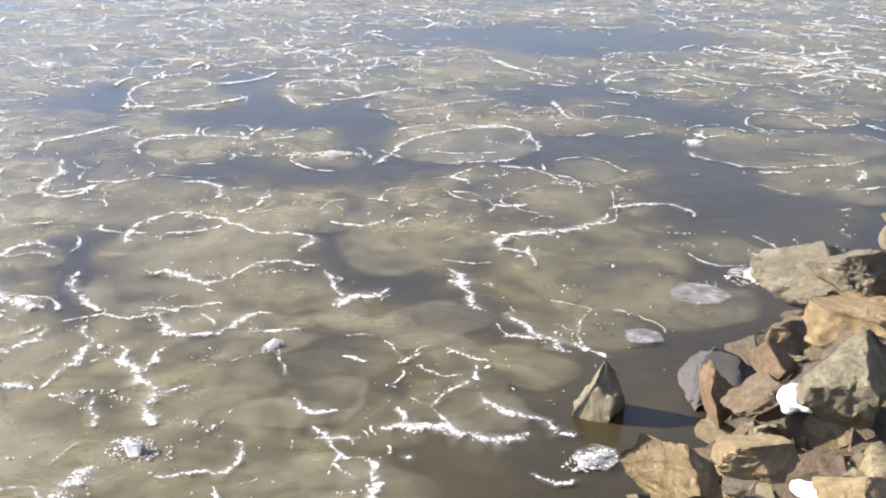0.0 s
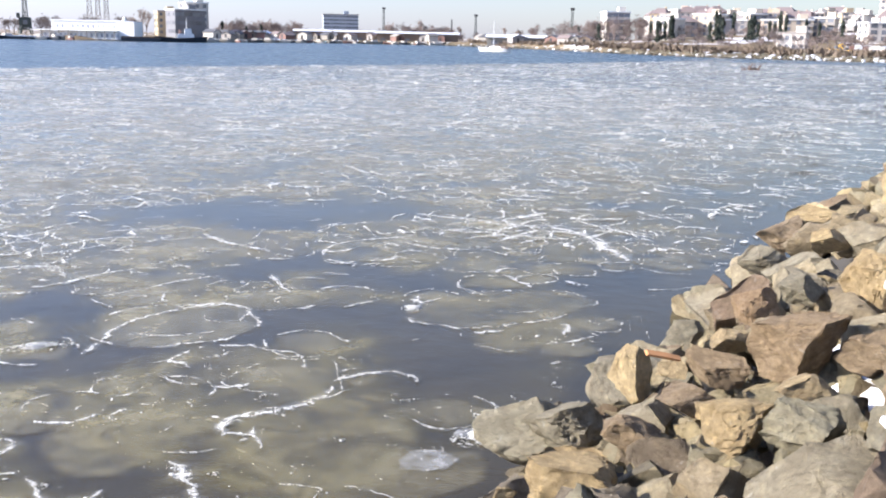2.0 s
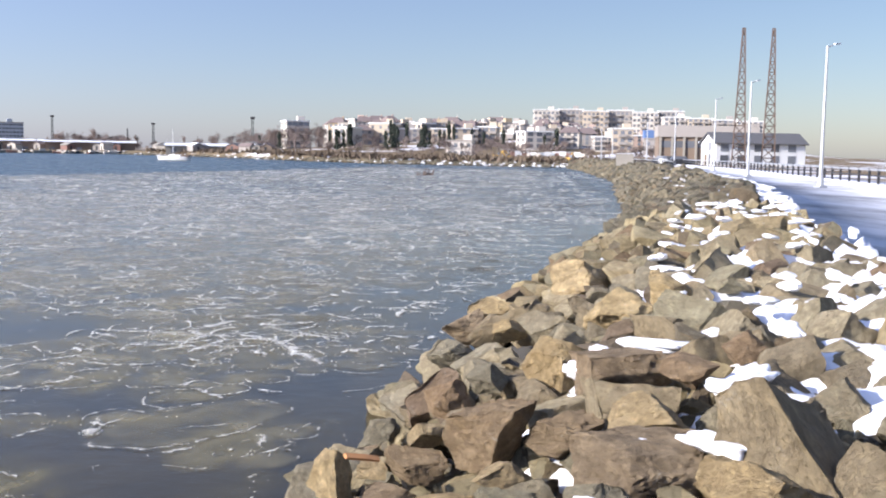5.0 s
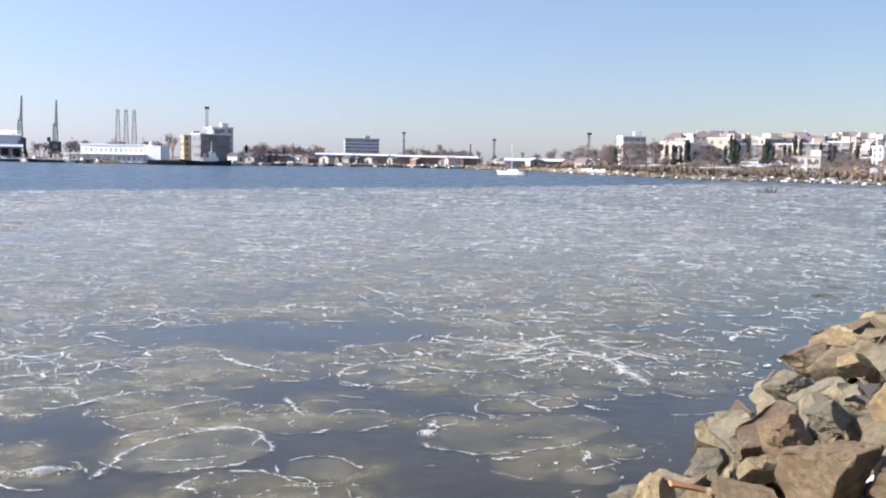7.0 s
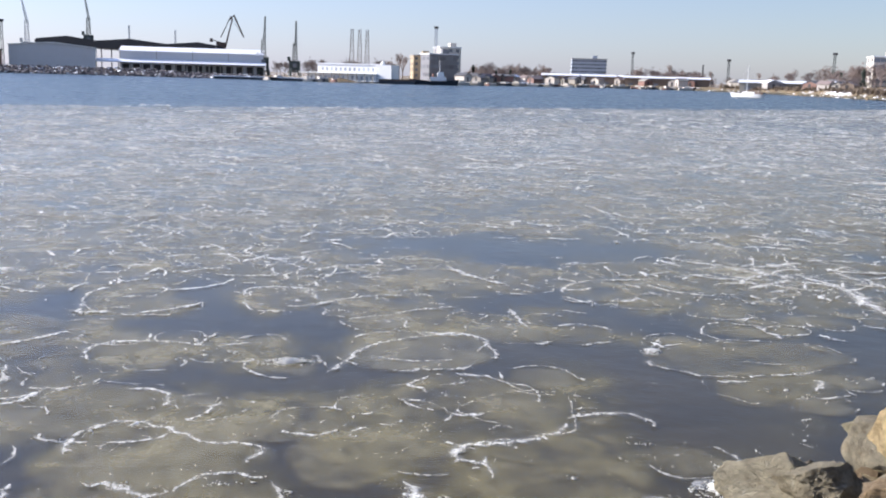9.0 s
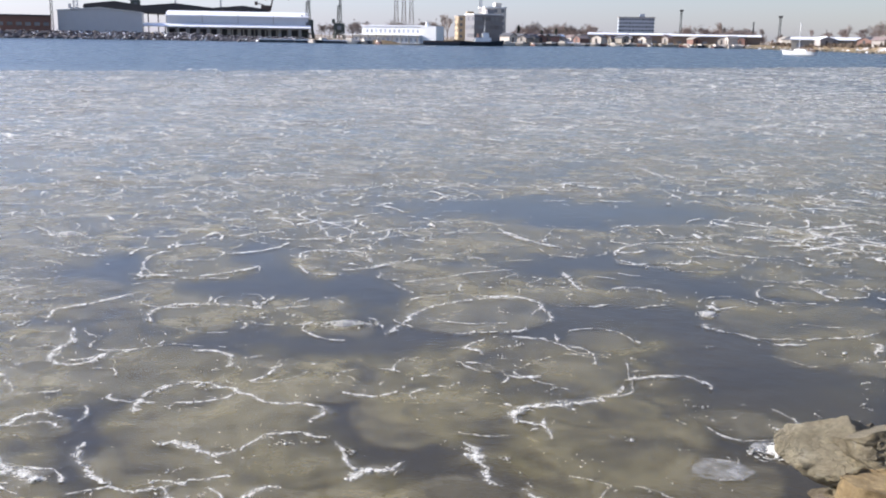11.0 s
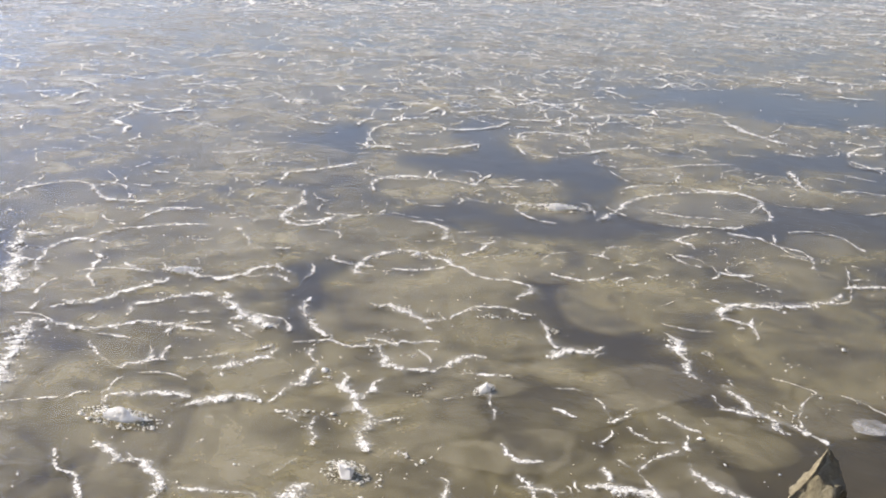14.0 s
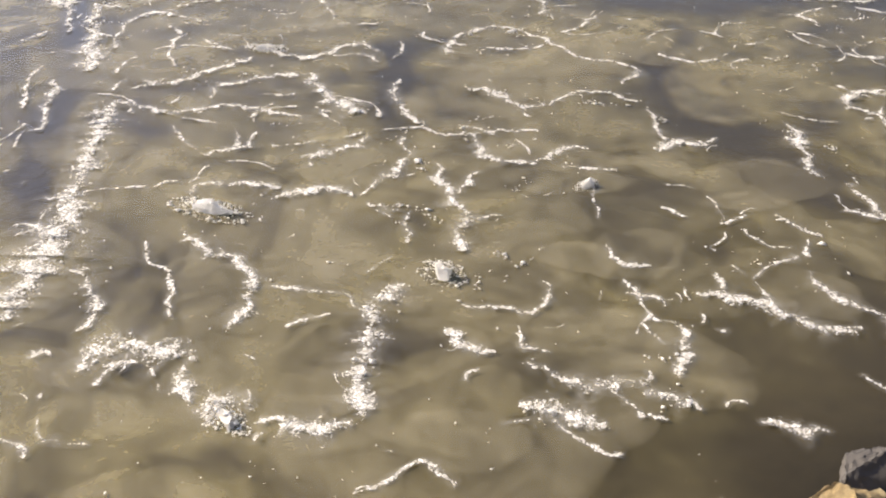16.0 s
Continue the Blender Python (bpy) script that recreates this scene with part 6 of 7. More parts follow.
def luffing_crane():
    """A level-luffing crane with a folded rocker jib."""
    t = thing("luffing_crane", "rust-brown level-luffing harbour crane with a folded jib", "crane", "harbour cranes")
    d = 540
    top = rise(d, 0.0519)
    part("tower", lattice(Build(), (0, 0, 0.5), 17, 3.6, 2.4, 6), RUST, t)
    part("machine_house", Build().box(-3.2, -1.6, 14, 1.6, 1.6, 17.5), RUST, t)
    j = Build()
    for s in (-0.7, 0.7):
        j.tube((1.5, s, 15), (5.2, s * 0.4, top - 1.5), 0.6, 0.4, 4)
        j.tube((-0.8, s, 20), (4.4, s * 0.4, top - 0.5), 0.3, 0.3, 4)
    part("boom", j, RUST, t)
    part("rocker", Build().tube((3.0, 0, top - 3), (6.0, 0, top), 0.35, 0.35, 4).tube((6.0, 0, top), (11.0, 0, top - 11), 0.65, 0.4, 4).tube((4.6, 0, top - 1.5), (11.0, 0, top - 11), 0.15, 0.15, 4), RUST, t)
    part("counter_arm", Build().tube((-1, 0, 17.5), (-5.5, 0, 18.8), 0.3, 0.3, 4).box(-6.4, -0.8, 17.6, -4.8, 0.8, 19.4), RUST, t)
    t.matrix_world = spot(-40.7, d)


luffing_crane()


def lattice_tower(az, d, top, w0, w1, paint, label, name="lattice_mast", group="lattice masts", lights=False, base=0.5):
    t = thing(name, label, "mast", group)
    part("mast", lattice(Build(), (0, 0, base), top, w0, w1, max(6, int((top - base) / (2.6 if d > 300 else 1.5))), 0.17 if d > 300 else 0.13), paint, t)
    part("footing", Build().box(-w0 * 0.8, -w0 * 0.8, base - 1.5, w0 * 0.8, w0 * 0.8, base), CONCRETE, t)
    if lights:
        part("lamp_ring", Build().tube((0, 0, top), (0, 0, top + 1.0), 0.9, 1.05, 8), DARK, t, "ring of floodlights")
    t.matrix_world = spot(az, d)


for az in (-33.57, -33.14, -32.72):
    lattice_tower(az, 540, rise(540, 0.0425), 3.0, 1.2, RUST, "tall rusty lattice mast behind the station building")
lattice_tower(-28.85, 450, rise(450, 0.0455), 1.2, 0.9, STEEL, "pale lighting mast on the quay", "light_mast", "lighting masts", True)
lattice_tower(-17.82, 560, rise(560, 0.0262), 1.2, 0.8, GREENSTEEL, "lighting mast with a ring of floodlights", "light_mast", "lighting masts", True)
lattice_tower(-12.65, 520, rise(520, 0.0212), 1.2, 0.8, GREENSTEEL, "lighting mast with a ring of floodlights", "light_mast", "lighting masts", True)
lattice_tower(-7.28, 450, rise(450, 0.0288), 1.1, 0.8, GREENSTEEL, "lighting mast with a ring of floodlights", "light_mast", "lighting masts", True)
lattice_tower(-51.9, 470, rise(470, 0.0375), 1.2, 0.8, GREENSTEEL, "lighting mast with a ring of floodlights", "light_mast", "lighting masts", True)
lattice_tower(-58.5, 470, rise(470, 0.0400), 1.2, 0.8, GREENSTEEL, "lighting mast with a ring of floodlights", "light_mast", "lighting masts", True)
lattice_tower(-45.6, 560, rise(560, 0.039), 0.9, 0.5, STEEL, "thin steel mast behind the hangar")
lattice_tower(-43.2, 560, rise(560, 0.036), 0.9, 0.5, STEEL, "thin steel mast behind the hangar")
lattice_tower(-14.0, 560, rise(560, 0.0175), 0.9, 0.4, DARK, "thin dark radio mast on the far shore")
lattice_tower(19.95, 148, rise(148, 0.121), 1.9, 0.32, RUST, "tall brown lattice power pylon by the road", "power_pylon", "power pylons", False, 1.7)
lattice_tower(21.5, 150, rise(150, 0.120), 1.9, 0.32, RUST, "tall brown lattice power pylon by the road", "power_pylon", "power pylons", False, 1.7)


PANE = glass_material("pale_pane", (0.22, 0.235, 0.26))


def station():
    """The white two-storey harbour station on the quay."""
    t = thing("harbour_station", "white two-storey harbour building with rows of windows", "building")
    d, w, h = 392, 30.0, 6.8
    part("wall", Build().box(-w / 2, 0, 0.4, w / 2, 9, 3.6), WHITE, t)
    part("upper_wall", Build().box(-w / 2 + 3, 1.5, 3.603, w / 2, 9, h), WHITE, t)
    part("deck", Build().box(-w / 2 - 4, -1.5, 3.35, w / 2, -0.003, 3.62), WHITE, t)
    part("roof", Build().box(-w / 2 + 2.6, 1.1, h + 0.003, w / 2 + 0.3, 9.3, h + 0.4), SNOW, t)
    part("side_tower", Build().box(w / 2 + 0.003, 0.5, 0.4, w / 2 + 6, 7, 6.9), WHITE, t)
    part("dome", Build().tube((w / 2 + 1, 3, 6.9), (w / 2 + 1, 3, 8.4), 1.0, 0.4, 8), WHITE, t)
    pale = Build().box(-0.45, -0.05, 0, 0.45, 0.2, 1.3).mesh("window")
    pale.materials.append(PANE)
    for k in range(15):
        o = part("window", pale, PANE, t)
        o.location = (-w / 2 + 1.3 + k * 2.03, -0.02, 1.1)
        if k > 1:
            o = part("window", pale, PANE, t)
            o.location = (-w / 2 + 1.3 + k * 2.03, 1.48, 4.3)
    for k in range(10):
        part("pillar", Build().box(-w / 2 - 3.5 + k * 3.6, -1.4, -0.5, -w / 2 - 3.2 + k * 3.6, -1.1, 3.347), CONCRETE, t)
    t.matrix_world = spot(-34.1, d, 0, -30)


station()
block("quay_building", "brown concrete port building with dark window bands, its walls coloured slate for shade", "", spot(-28.4, 445, 0, 20), 13, 12, rise(445, 0.0208), 3, 7, SHADESLATE, (2.2, 1.5), "flat", 0, 2.0, 4)
block("tower_block", "white concrete stair and lift block above the port", "", spot(-28.0, 462, 0, 20), 10, 9, rise(462, 0.0275), 5, 3, PLASTER[0], (1.5, 1.4), "flat", 0, 2.0)
block("ochre_building", "ochre port office with small windows", "", spot(-29.6, 470, 0, 10), 8, 10, rise(470, 0.0190), 4, 3, PLASTER[3], (1.2, 1.3), "flat", 0, 2.0)


# ---------------------------------------------------------------- boats
def hull_mesh(name, length, beam, depth, sheer, material, n=14):
    """A pointed hull with sheer and a flat deck."""
    v, f = [], []
    for k in range(n + 1):
        s = k / n
        half = beam / 2 * (1 - abs(2 * s - 1) ** 3.2) ** 0.75 if s > 0.5 else beam / 2 * (0.72 + 0.28 * math.sin(s * math.pi))
        z = depth + sheer * (2 * s - 1) ** 2
        x = (s - 0.5) * length
        v += [(x, -half, z), (x * 0.94, -half * 0.75, 0.1), (x * 0.92, 0, -0.3), (x * 0.94, half * 0.75, 0.1), (x, half, z)]
    for k in range(n):
        for j in range(4):
            a = k * 5 + j
            f.append((a, a + 1, a + 6, a + 5))
        f.append((k * 5 + 4, k * 5, k * 5 + 5, k * 5 + 9))
    f += [(0, 4, 3, 2, 1), tuple(n * 5 + j for j in range(5))]
    b = Build().add(v, f)
    me = b.mesh(name)
    me.materials.append(material)
    return me


def sailboat():
    t = thing("sailboat", "white sailing boat at anchor with its sails down", "boat")
    part("hull", hull_mesh("hull", 9.6, 2.7, 0.95, 0.25, WHITE), WHITE, t)
    part("cabin", Build().prism([(-1.6, 0.9), (2.0, 0.9), (1.5, 1.45), (-1.4, 1.5)], -0.8, 0.8), WHITE, t)
    part("stern_cover", Build().prism([(2.1, 0.95), (4.5, 0.95), (4.4, 1.35), (2.3, 1.5)], -1.0, 1.0), RUST, t, "brown canvas cover")
    part("mast", Build().tube((-0.6, 0, 0.9), (-0.6, 0, 8.2), 0.09, 0.06, 6), WHITE, t)
    part("boom", Build().tube((-0.6, 0, 1.9), (3.4, 0, 1.8), 0.13, 0.12, 6), RUST, t, "boom with a furled brown sail")
    part("stay", Build().tube((-4.7, 0, 1.1), (-0.6, 0, 8.1), 0.02, 0.02, 3).tube((4.6, 0, 1.1), (-0.6, 0, 8.1), 0.02, 0.02, 3), STEEL, t)
    t.matrix_world = spot(-11.5, 275, 0, -28)


def tug():
    t = thing("tug_boat", "dark-hulled tug with a white wheelhouse at the quay", "boat")
    part("hull", hull_mesh("hull", 19, 5, 1.5, 0.7, HULL), HULL, t)
    part("deck_house", Build().box(-1.5, -1.4, 1.3, 4.5, 1.4, 3.0), WHITE, t)
    house = part("wheelhouse", Build().prism([(1.2, 3.003), (3.8, 3.003), (3.5, 4.8), (1.2, 4.8)], -1.1, 1.1), WHITE, t)
    part("funnel", Build().tube((-0.4, 0, 3.0), (-0.4, 0, 4.4), 0.45, 0.4, 8), REDBROWN, t)
    part("mast", Build().tube((2, 0, 4.8), (2, 0, 9.0), 0.12, 0.06, 5), STEEL, house)
    t.matrix_world = spot(-28.9, 381, 0, 2)
    t = thing("barge", "black flat barge moored beside the harbour building", "boat")
    part("hull", Build().prism([(-6.5, -0.3), (6.0, -0.3), (7, 1.1), (-7, 1.1)], -2.4, 2.4), HULL, t)
    part("rail", Build().box(-6.8, -2.3, 1.103, 6.8, -2.2, 1.7), RUST, t)
    t.matrix_world = spot(-31.0, 379)


sailboat()
tug()
SMALL_BOAT = [hull_mesh("hull", 6.5, 2.2, 0.9, 0.2, m) for m in (PLASTER[0], HULL, CONCRETE, REDBROWN)]
CABIN = Build().prism([(-1.2, 0.85), (1.2, 0.85), (0.9, 1.6), (-1.0, 1.6)], -0.8, 0.8).mesh("cabin")
CABIN.materials.append(PLASTER[0])
for k in range(46):
    az = -38.0 + k * 0.52 + tr.uniform(-0.3, 0.3)
    if -34.5 < az < -27.5:
        continue
    t = thing("small_boat", ("white", "dark blue", "grey", "red-brown")[k % 4] + " small motor boat moored at the far quay", "boat", "small boats along the far quay")
    part("hull", SMALL_BOAT[k % 4], WHITE, t)
    part("cabin", CABIN, WHITE, t)
    t.matrix_world = spot(az, shore(az) - tr.uniform(1, 7), 0, tr.uniform(-80, 80)) @ Matrix.Scale(tr.uniform(0.7, 1.3), 4)

# snow-covered pontoons moored before the cranes
for az, w in ((-40.2, 13.0), (-38.6, 9.0), (-37.3, 11.0), (-36.0, 8.0)):
    t = thing("pontoon", "low dark pontoon with a snow-covered deck at the quay", "pontoon", "pontoons at the quay")
    part("hull", Build().prism([(-w / 2, 0.0), (w / 2 - 0.6, 0.0), (w / 2, 0.9), (-w / 2 - 0.3, 0.9)], -2.0, 2.0), HULL, t)
    part("deck", Build().box(-w / 2 - 0.2, -2.1, 0.903, w / 2, 2.1, 1.3), SNOW, t, "deck under clean snow")
    part("bollard", Build().tube((-w / 4, -1.6, 1.3), (-w / 4, -1.6, 1.8), 0.2, 0.25, 8), DARK, t)
    t.matrix_world = spot(az, shore(az) - 4.5, 0, 2)

# huts and sheds behind the moorings
for k in range(60):
    az = tr.choice((tr.uniform(-27, -13.5), tr.uniform(-27, -22), tr.uniform(-13, -6)))
    d, w, h = shore(az) + tr.uniform(8, 40), tr.uniform(2.4, 5.5), tr.uniform(1.6, 2.5)
    paint = tr.choice((0, 1, 2, 3, 4))
    t = thing("boat_hut", ("white", "brown", "grey", "red-brown", "cream")[paint] + " boat hut with a snow-dusted gable roof", "hut", "boat huts on the far shore")
    part("wall", Build().prism([(-w / 2, 0), (w / 2, 0), (w / 2, h), (0, h + 1.0), (-w / 2, h)], 0, 5), (PLASTER[0], BRICKY, CONCRETE, REDBROWN, PLASTER[2])[paint], t)
    part("roof", Build().prism([(-w / 2 - 0.3, h - 0.05), (0, h + 1.05), (w / 2 + 0.3, h - 0.05), (w / 2 + 0.3, h + 0.15), (0, h + 1.3), (-w / 2 - 0.3, h + 0.15)], -0.3, 5.3), tr.choice((SNOW, BITUMEN, ROOFTILE, BITUMEN, CONCRETE)), t)
    part("door", Build().box(-0.6, -0.06, 0, 0.4, -0.003, 2.0), DARK, t)
    t.matrix_world = spot(az, d, hill(az, d), tr.uniform(-60, 60))

# quay rubble below the sheds, and the stony shore
qr, ql = [], []
for k in range(3200):
    az = tr.uniform(-62, -38.5)
    tall = float(np.interp(az, (-52, -45, -42, -38), (1.0, 0.95, 0.62, 0.4)))
    s = tr.uniform(-2, 10) * tall
    r = tr.uniform(0.3, 0.75)
    a, rr = radians(az), shore(az) + s
    (qr if tr.random() < 0.9 else ql).append((HOME[0] + rr * math.sin(a), HOME[1] + rr * math.cos(a), max(0, s * 0.27) + tr.uniform(0, 0.6), (r * 1.7, r, r * 0.55), (tr.uniform(0, 30), tr.uniform(0, 30), tr.uniform(0, 360))))
DARKROCK = plain("dark_wet_stone", (0.11, 0.10, 0.105), 0.85, 0, 0.5, 0.4, False)
heap("quay_rubble", qr, [stone_shape(500 + k, 1, 8, 0) for k in range(6)], DARKROCK, "dark dumped stone along the port's shore", "rocks")
heap("quay_snow", ql, [stone_shape(520 + k, 1, 4, 0) for k in range(6)], SNOW, "snow lying on the port's dumped stone", "snow")
qr, ql = [], []
for k in range(2600):
    az = tr.uniform(-27, 12)
    s = abs(tr.gauss(0, 2.5))
    r = tr.uniform(0.25, 0.65)
    a, rr = radians(az), shore(az) + s - 0.5
    snowy = tr.random() < (0.15 if az > 1.5 else 0.08)
    (ql if snowy else qr).append((HOME[0] + rr * math.sin(a), HOME[1] + rr * math.cos(a), 0.2 + s * 0.2, (r * (1.5 if snowy else 1.2), r, r * 0.6), (0, 0, tr.uniform(0, 360))))
heap("shore_stones", qr, [stone_shape(540 + k, 1, 8, 0) for k in range(6)], ROCKS, "brown stones along the far shoreline", "rocks")
heap("shore_snow", ql, [stone_shape(560 + k, 1, 4, 0) for k in range(6)], SNOW, "snow along the far shoreline", "snow")


# ---------------------------------------------------------------- trees and shrubs
def bare_tree_parts(seed, height, upright=0.5):
    """Trunk and limbs, and a crown of fine twigs."""
    q = random.Random(seed)
    trunk, twigs = Build(), Build()

    def grow(p, way, length, r, level):
        end = p + way * length
        (trunk if level < 2 else twigs).tube(p, end, r, r * 0.65, 5 if level < 2 else 3)
        if level >= 5:
            return
        for _ in range(3 if level else 5):
            side = Vector((q.gauss(0, 1), q.gauss(0, 1), q.gauss(0.25, 0.5))).normalized()
            w = (way * upright + side * 0.75 + Vector((0, 0, 0.22))).normalized()
            grow(p.lerp(end, q.uniform(0.55, 1.0)), w, length * q.uniform(0.55, 0.8), max(0.035, r * 0.55), level + 1)

    grow(Vector((0, 0, 0)), Vector((0, 0, 1)), height * 0.33, height * 0.022, 0)
    a, b = trunk.mesh("trunk"), twigs.mesh("crown")
    a.materials.append(BARK), b.materials.append(BARK)
    return a, b


def leafy_parts(seed, height, width):
    """An upright evergreen: a trunk, and a crown of many small sprays."""
    q = np.random.default_rng(seed)
    trunk = Build().tube((0, 0, 0), (0, 0, height * 0.8), height * 0.02, 0.04, 6).mesh("trunk")
    trunk.materials.append(BARK)
    b = Build()
    for _ in range(420):
        s = q.uniform(0.06, 1) ** 0.8
        rad = width * (1 - s) ** 0.6 * (0.55 + 0.45 * math.sin(s * 9)) * math.sqrt(q.uniform(0.1, 1))
        a = q.uniform(0, 6.28)
        c = Vector((rad * math.cos(a), rad * math.sin(a), height * (0.06 + 0.94 * s)))
        e = [c + Vector(q.normal(0, 0.06 * height * 0.5, 3)) for _ in range(3)]
        b.add(e + [c + Vector((0, 0, 0.05 * height))], [(0, 1, 2), (0, 1, 3), (1, 2, 3)])
    crown = b.mesh("crown")
    crown.materials.append(NEEDLE)
    return trunk, crown


BARE = [bare_tree_parts(k, 9.0, 0.35 + 0.1 * k) for k in range(4)]
POPLAR = bare_tree_parts(9, 14.0, 1.5)
GREEN = [leafy_parts(20, 9.0, 1.5), leafy_parts(21, 8.0, 2.2), leafy_parts(22, 10.0, 1.2)]


def tree(meshes, az, d, size, label, group, name="bare_tree"):
    t = thing(name, label, "tree", group)
    part("trunk", meshes[0], BARK, t)
    part("crown", meshes[1], BARK, t)
    t.matrix_world = spot(az, d, hill(az, d) - 0.2, tr.uniform(0, 360)) @ Matrix.Scale(size, 4)


for k in range(230):
    az = tr.uniform(-7.5, 15.5) if k % 3 else tr.uniform(-27, -6)
    d = shore(az) + (tr.uniform(30, 150) if az > -6 else tr.uniform(40, 90))
    tree(BARE[k % 4], az, d, tr.uniform(0.4, 0.85), "leafless grey-brown winter tree on the far shore", "bare trees of the far shore")
for k in range(30):
    az = tr.choice((tr.uniform(-3, -1.5), tr.uniform(0, 2.5), tr.uniform(2.5, 14)))
    tree(GREEN[k % 3], az, tr.uniform(345, 383), tr.uniform(0.7, 1.1), "dark evergreen tree in front of the houses", "evergreens among the houses", "evergreen_tree")
for az, d, s in ((-15.7, 560, 1.05), (-15.4, 560, 0.8), (-13.5, 560, 0.8), (-30.9, 470, 1.1), (-30.7, 480, 1.0), (-9.5, 470, 0.6), (-11.0, 560, 0.75)):
    tree(POPLAR, az, d, s, "tall leafless poplar on the far shore", "poplars of the far shore", "poplar_tree")
for az, d, s in ((-25.4, 470, 0.7), (-26.7, 470, 0.9), (-24.6, 475, 0.8), (-5.8, 400, 0.9), (-6.9, 430, 0.8)):
    tree(GREEN[1], az, d, s, "dark evergreen tree beside sheds on the shore", "evergreens among the houses", "evergreen_tree")
for k in range(130):
    az = tr.choice((tr.uniform(-27, -22), tr.uniform(-18, -13.5), tr.uniform(-26.5, -22.5), tr.uniform(-38, -31), tr.uniform(-12, -4), tr.uniform(-6.5, -3.4)))
    tree(BARE[k % 4], az, shore(az) + tr.uniform(80, 140), tr.uniform(0.95, 1.4), "leafless winter tree in a grove behind the shore", "bare trees of the far shore")
bush = Build()
bq = np.random.default_rng(8)
for k in range(2300):
    az = bq.uniform(-13, 13)
    d = shore(az) + 3 + abs(bq.normal(0, 22))
    s = bq.uniform(0.5, 1.6)
    m = spot(az, d, hill(az, d) - 0.1).translation
    for _ in range(7):
        tip = m + Vector((bq.normal(0, 0.5 * s), bq.normal(0, 0.5 * s), s * bq.uniform(0.5, 1.3)))
        side = Vector((bq.normal(0, 0.22 * s), bq.normal(0, 0.22 * s), 0.1))
        bush.add([m + side, m - side, tip], [(0, 1, 2)])
tagged(part("shore_scrub", bush, SHRUB), "dry brown scrub and reeds along the far shore", "shrubs", kind="stuff")


# ---------------------------------------------------------------- along the road
def lamp_post(x, y, height=7.4):
    t = thing("street_lamp", "tall pale steel street lamp beside the snowy road", "street lamp", "street lamps along the road")
    part("pole", Build().tube((0, 0, 0), (0, 0, height), 0.11, 0.06, 10), STEEL, t)
    part("foot", Build().tube((0, 0, 0), (0, 0, 0.5), 0.18, 0.17, 10).box(-0.25, -0.25, -0.05, 0.25, 0.25, 0.03), STEEL, t)
    arm = part("arm", Build().tube((0, 0, height - 0.1), (0.5, 0, height + 0.1), 0.035, 0.03, 6), STEEL, t)
    part("lantern", Build().prism([(0.45, height + 0.05), (0.85, height + 0.11), (0.82, height + 0.19), (0.48, height + 0.15)], -0.09, 0.09), GREYPANEL, arm)
    t.matrix_world = pose(x, y, 1.86, 0, 0, 20)
    return t


for az, d in ((24.2, 57), (20.45, 83), (18.64, 108), (16.52, 139), (15.0, 180), (13.1, 226), (12.48, 222), (30.5, 34)):
    p = spot(az, d).translation
    lamp_post(p.x, p.y)


def guard_rail(y0, y1, off):
    """A low steel barrier with its posts."""
    t = thing("guard_rail", "low grey steel road barrier on posts", "barrier", "road barriers")
    yy = np.arange(y0, y1, 2.5)
    top, mid = Build(), Build()
    for a, b in zip(yy, yy[1:]):
        p, q = (edge_x(a) + off, a), (edge_x(b) + off, b)
        top.tube((*p, 2.72), (*q, 2.72), 0.07, 0.07, 6)
        mid.tube((*p, 2.35), (*q, 2.35), 0.05, 0.05, 6)
    part("top_rail", top, STEEL, t)
    part("mid_rail", mid, DARK, t)
    for a in yy:
        part("post", Build().box(edge_x(a) + off - 0.06, a - 0.06, 1.75, edge_x(a) + off + 0.06, a + 0.06, 2.8), DARK, t)


guard_rail(40, 190, 15.2)
guard_rail(110, 225, 6.4)

t = thing("concrete_block", "pale concrete block standing on the rock bank", "block")
part("block", Build().box(-1.25, -0.8, 0, 1.25, 0.8, 1.75), CONCRETE, t)
part("cap", Build().box(-1.32, -0.87, 1.753, 1.32, 0.87, 1.85), GREYPANEL, t)
t.matrix_world = spot(13.8, 150, 1.75)


def digger(az, d, turn):
    t = thing("excavator", "yellow tracked excavator parked on the far shore", "excavator", "excavators")
    for s in (-1, 1):
        part("track", Build().prism([(-1.7, 0.1), (1.7, 0.1), (2.0, 0.5), (1.7, 0.9), (-1.7, 0.9), (-2.0, 0.5)], s * 1.0 - 0.3, s * 1.0 + 0.3), DARK, t)
    part("body", Build().prism([(-2.0, 0.95), (1.4, 0.95), (1.4, 1.9), (-1.9, 2.1)], -1.2, 1.2), YELLOW, t)
    part("cab", Build().prism([(0.1, 1.95), (1.5, 1.95), (1.3, 3.2), (0.2, 3.2)], -1.1, 0.1), GLASS, t)
    arm = part("boom", Build().tube((1.2, 0.5, 1.6), (3.4, 0.5, 4.2), 0.25, 0.2, 4).tube((3.4, 0.5, 4.2), (5.4, 0.5, 2.4), 0.2, 0.15, 4), YELLOW, t)
    part("bucket", Build().prism([(5.0, 1.6), (5.9, 1.7), (5.7, 2.5), (5.2, 2.6)], 0.1, 0.9), DARK, arm)
    t.matrix_world = spot(az, d, hill(az, d), turn) @ Matrix.Scale(0.6, 4)


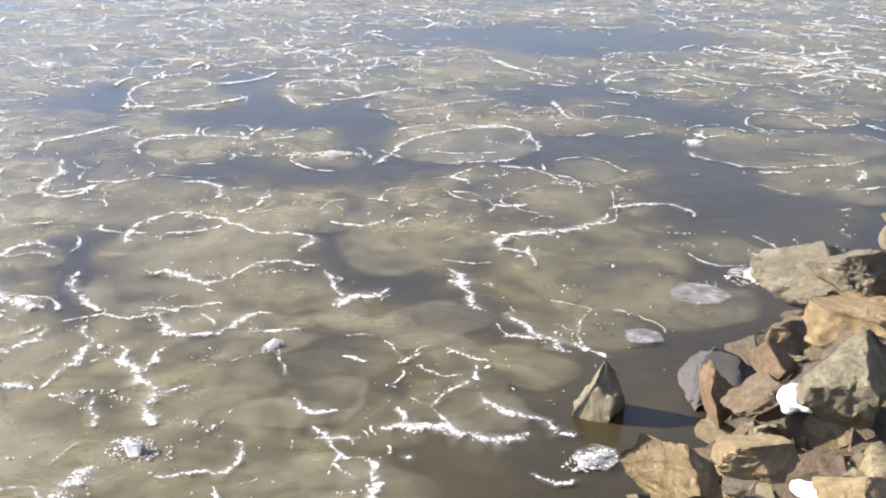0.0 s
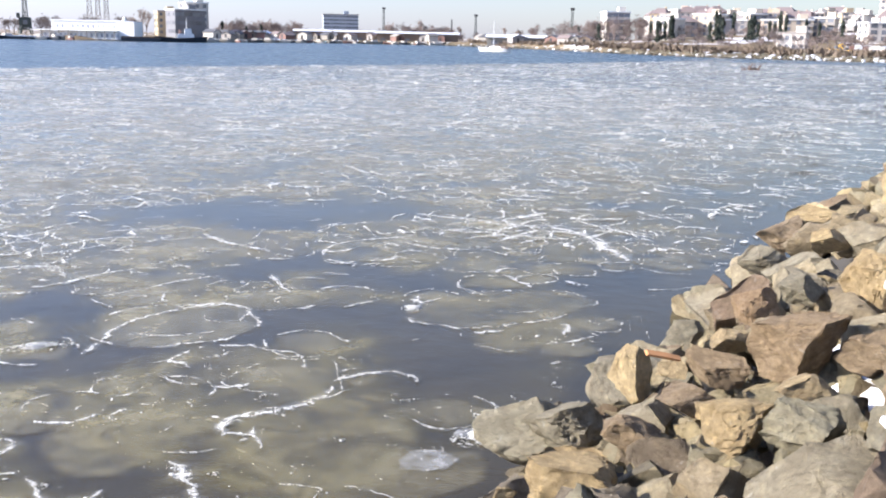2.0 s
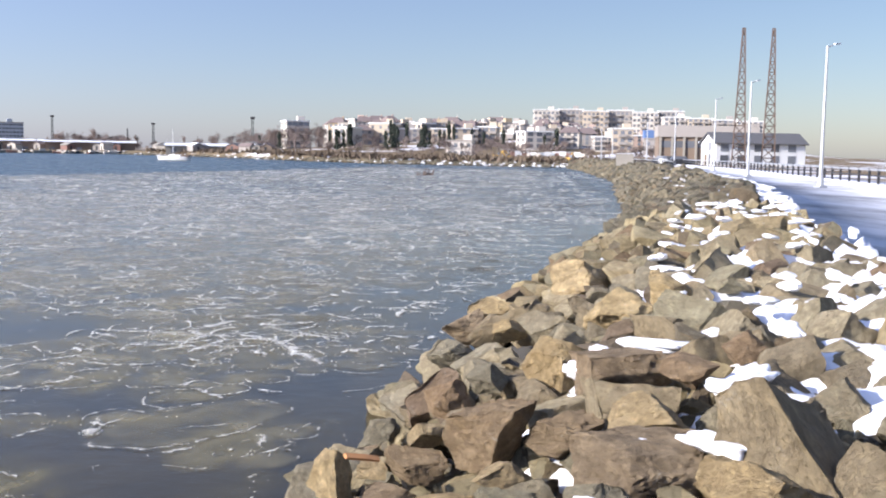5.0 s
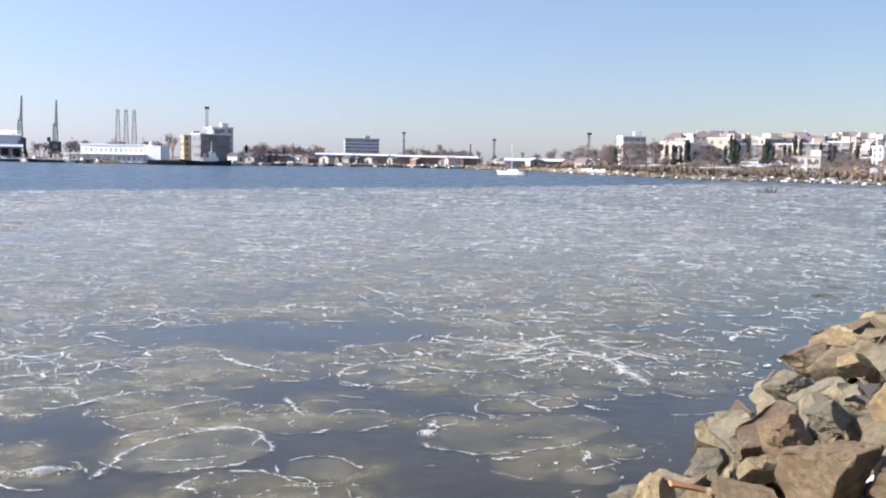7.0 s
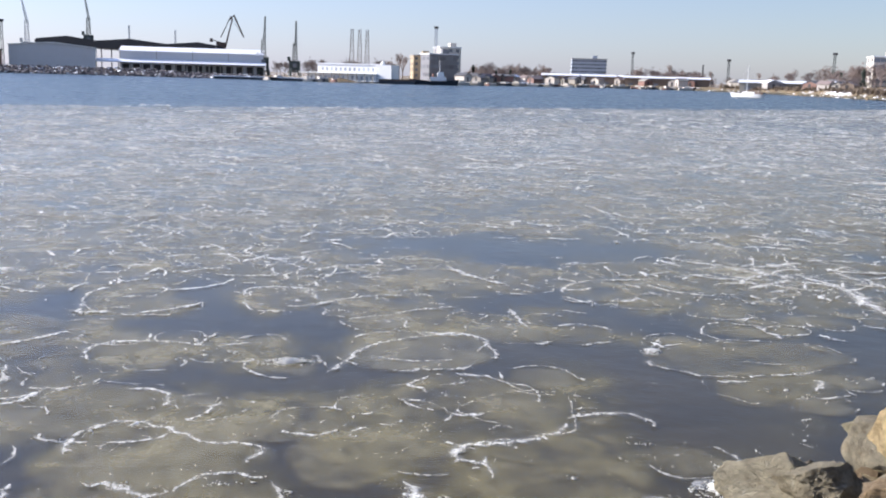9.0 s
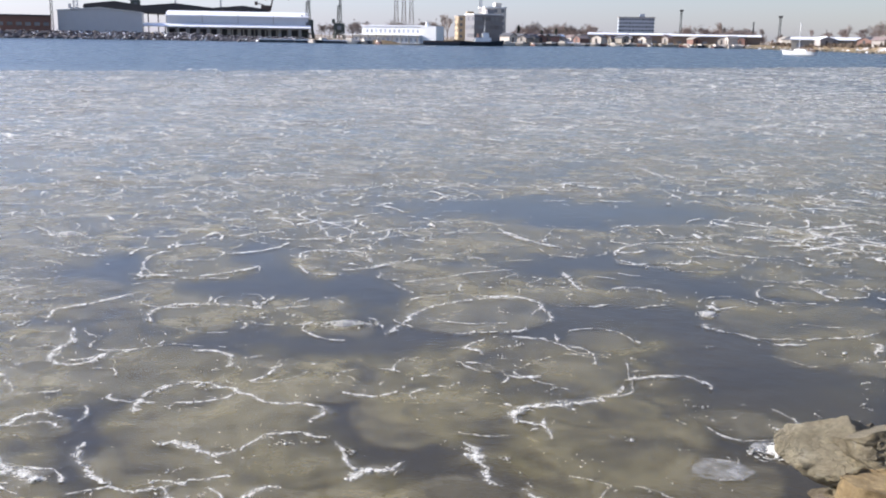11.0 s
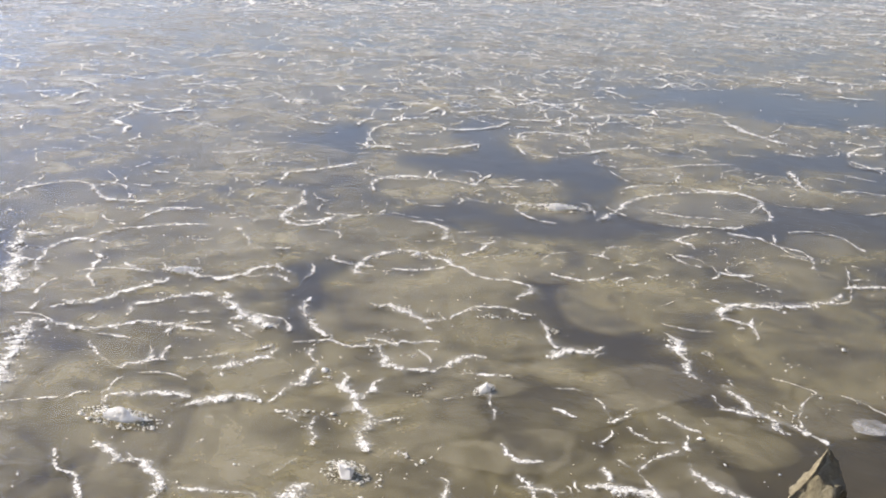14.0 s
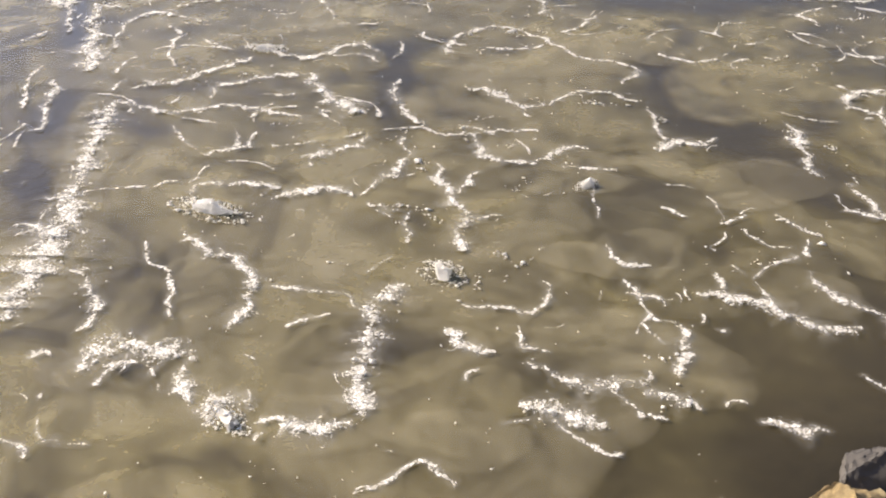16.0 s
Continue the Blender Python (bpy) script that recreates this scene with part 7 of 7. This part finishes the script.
digger(6.6, 272, 20)
digger(7.3, 275, 160)
digger(10.7, 262, 60)
for k in range(9):
    az = 7.8 + k * 0.42
    t = thing("container", ("red-brown", "blue", "white")[k % 3] + " steel container on the far shore", "container", "containers on the far shore")
    part("body", Build().box(-2.2, 0, 0, 2.2, 2.0, 2.0), (REDBROWN, BLUEGREY, PLASTER[0])[k % 3], t)
    part("door", Build().box(-1.0, -0.06, 0.1, 1.0, -0.003, 2.4), GREYPANEL, t)
    t.matrix_world = spot(az, 292 + 6 * (k % 2), hill(az, 292), tr.uniform(-20, 20))


def car(az, d, paint, label):
    t = thing("parked_car", label, "car", "parked cars")
    part("body", Build().prism([(-2.1, 0.3), (2.1, 0.3), (2.1, 0.8), (1.3, 0.95), (-1.9, 0.98), (-2.1, 0.8)], -0.85, 0.85), paint, t)
    part("cabin", Build().prism([(-1.7, 0.983), (1.1, 0.963), (0.5, 1.45), (-1.2, 1.48)], -0.75, 0.75), GLASS, t)
    for x in (-1.3, 1.35):
        for s in (-0.87, 0.67):
            part("wheel", Build().tube((x, s, 0.32), (x, s + 0.2, 0.32), 0.32, 0.32, 10), DARK, t)
    t.matrix_world = spot(az, d, 1.8, tr.uniform(-30, 30))


car(16.9, 172, DARK, "dark car parked by the road")
car(16.4, 176, WHITE, "white car parked by the road")
car(16.0, 178, HULL, "dark blue car parked by the road")
part_of_bay = thing("driftwood_snag", "dark snag of driftwood frozen into the ice", "driftwood")
dq = random.Random(2)
for k in range(11):
    a = Vector((dq.uniform(-1.2, 1.2), dq.uniform(-0.4, 0.4), -0.05))
    part("branch", Build().tube(a, a + Vector((dq.uniform(-0.7, 0.7), 0, dq.uniform(0.3, 1.0))), 0.15, 0.06, 6), RUST, part_of_bay)
part_of_bay.matrix_world = spot(2.5, 143)

# a broken plank wedged among the stones at the water's edge
t = thing("plank", "broken orange-brown plank wedged between boulders", "plank")
part("board", Build().prism([(-0.12, 0), (0.11, 0.005), (0.125, 0.018), (0.03, 0.022), (-0.11, 0.016)], -0.03, 0.03), PLANK, t)
t.matrix_world = pose(0.30, 6.66, 1.36, 14, 12, 20)
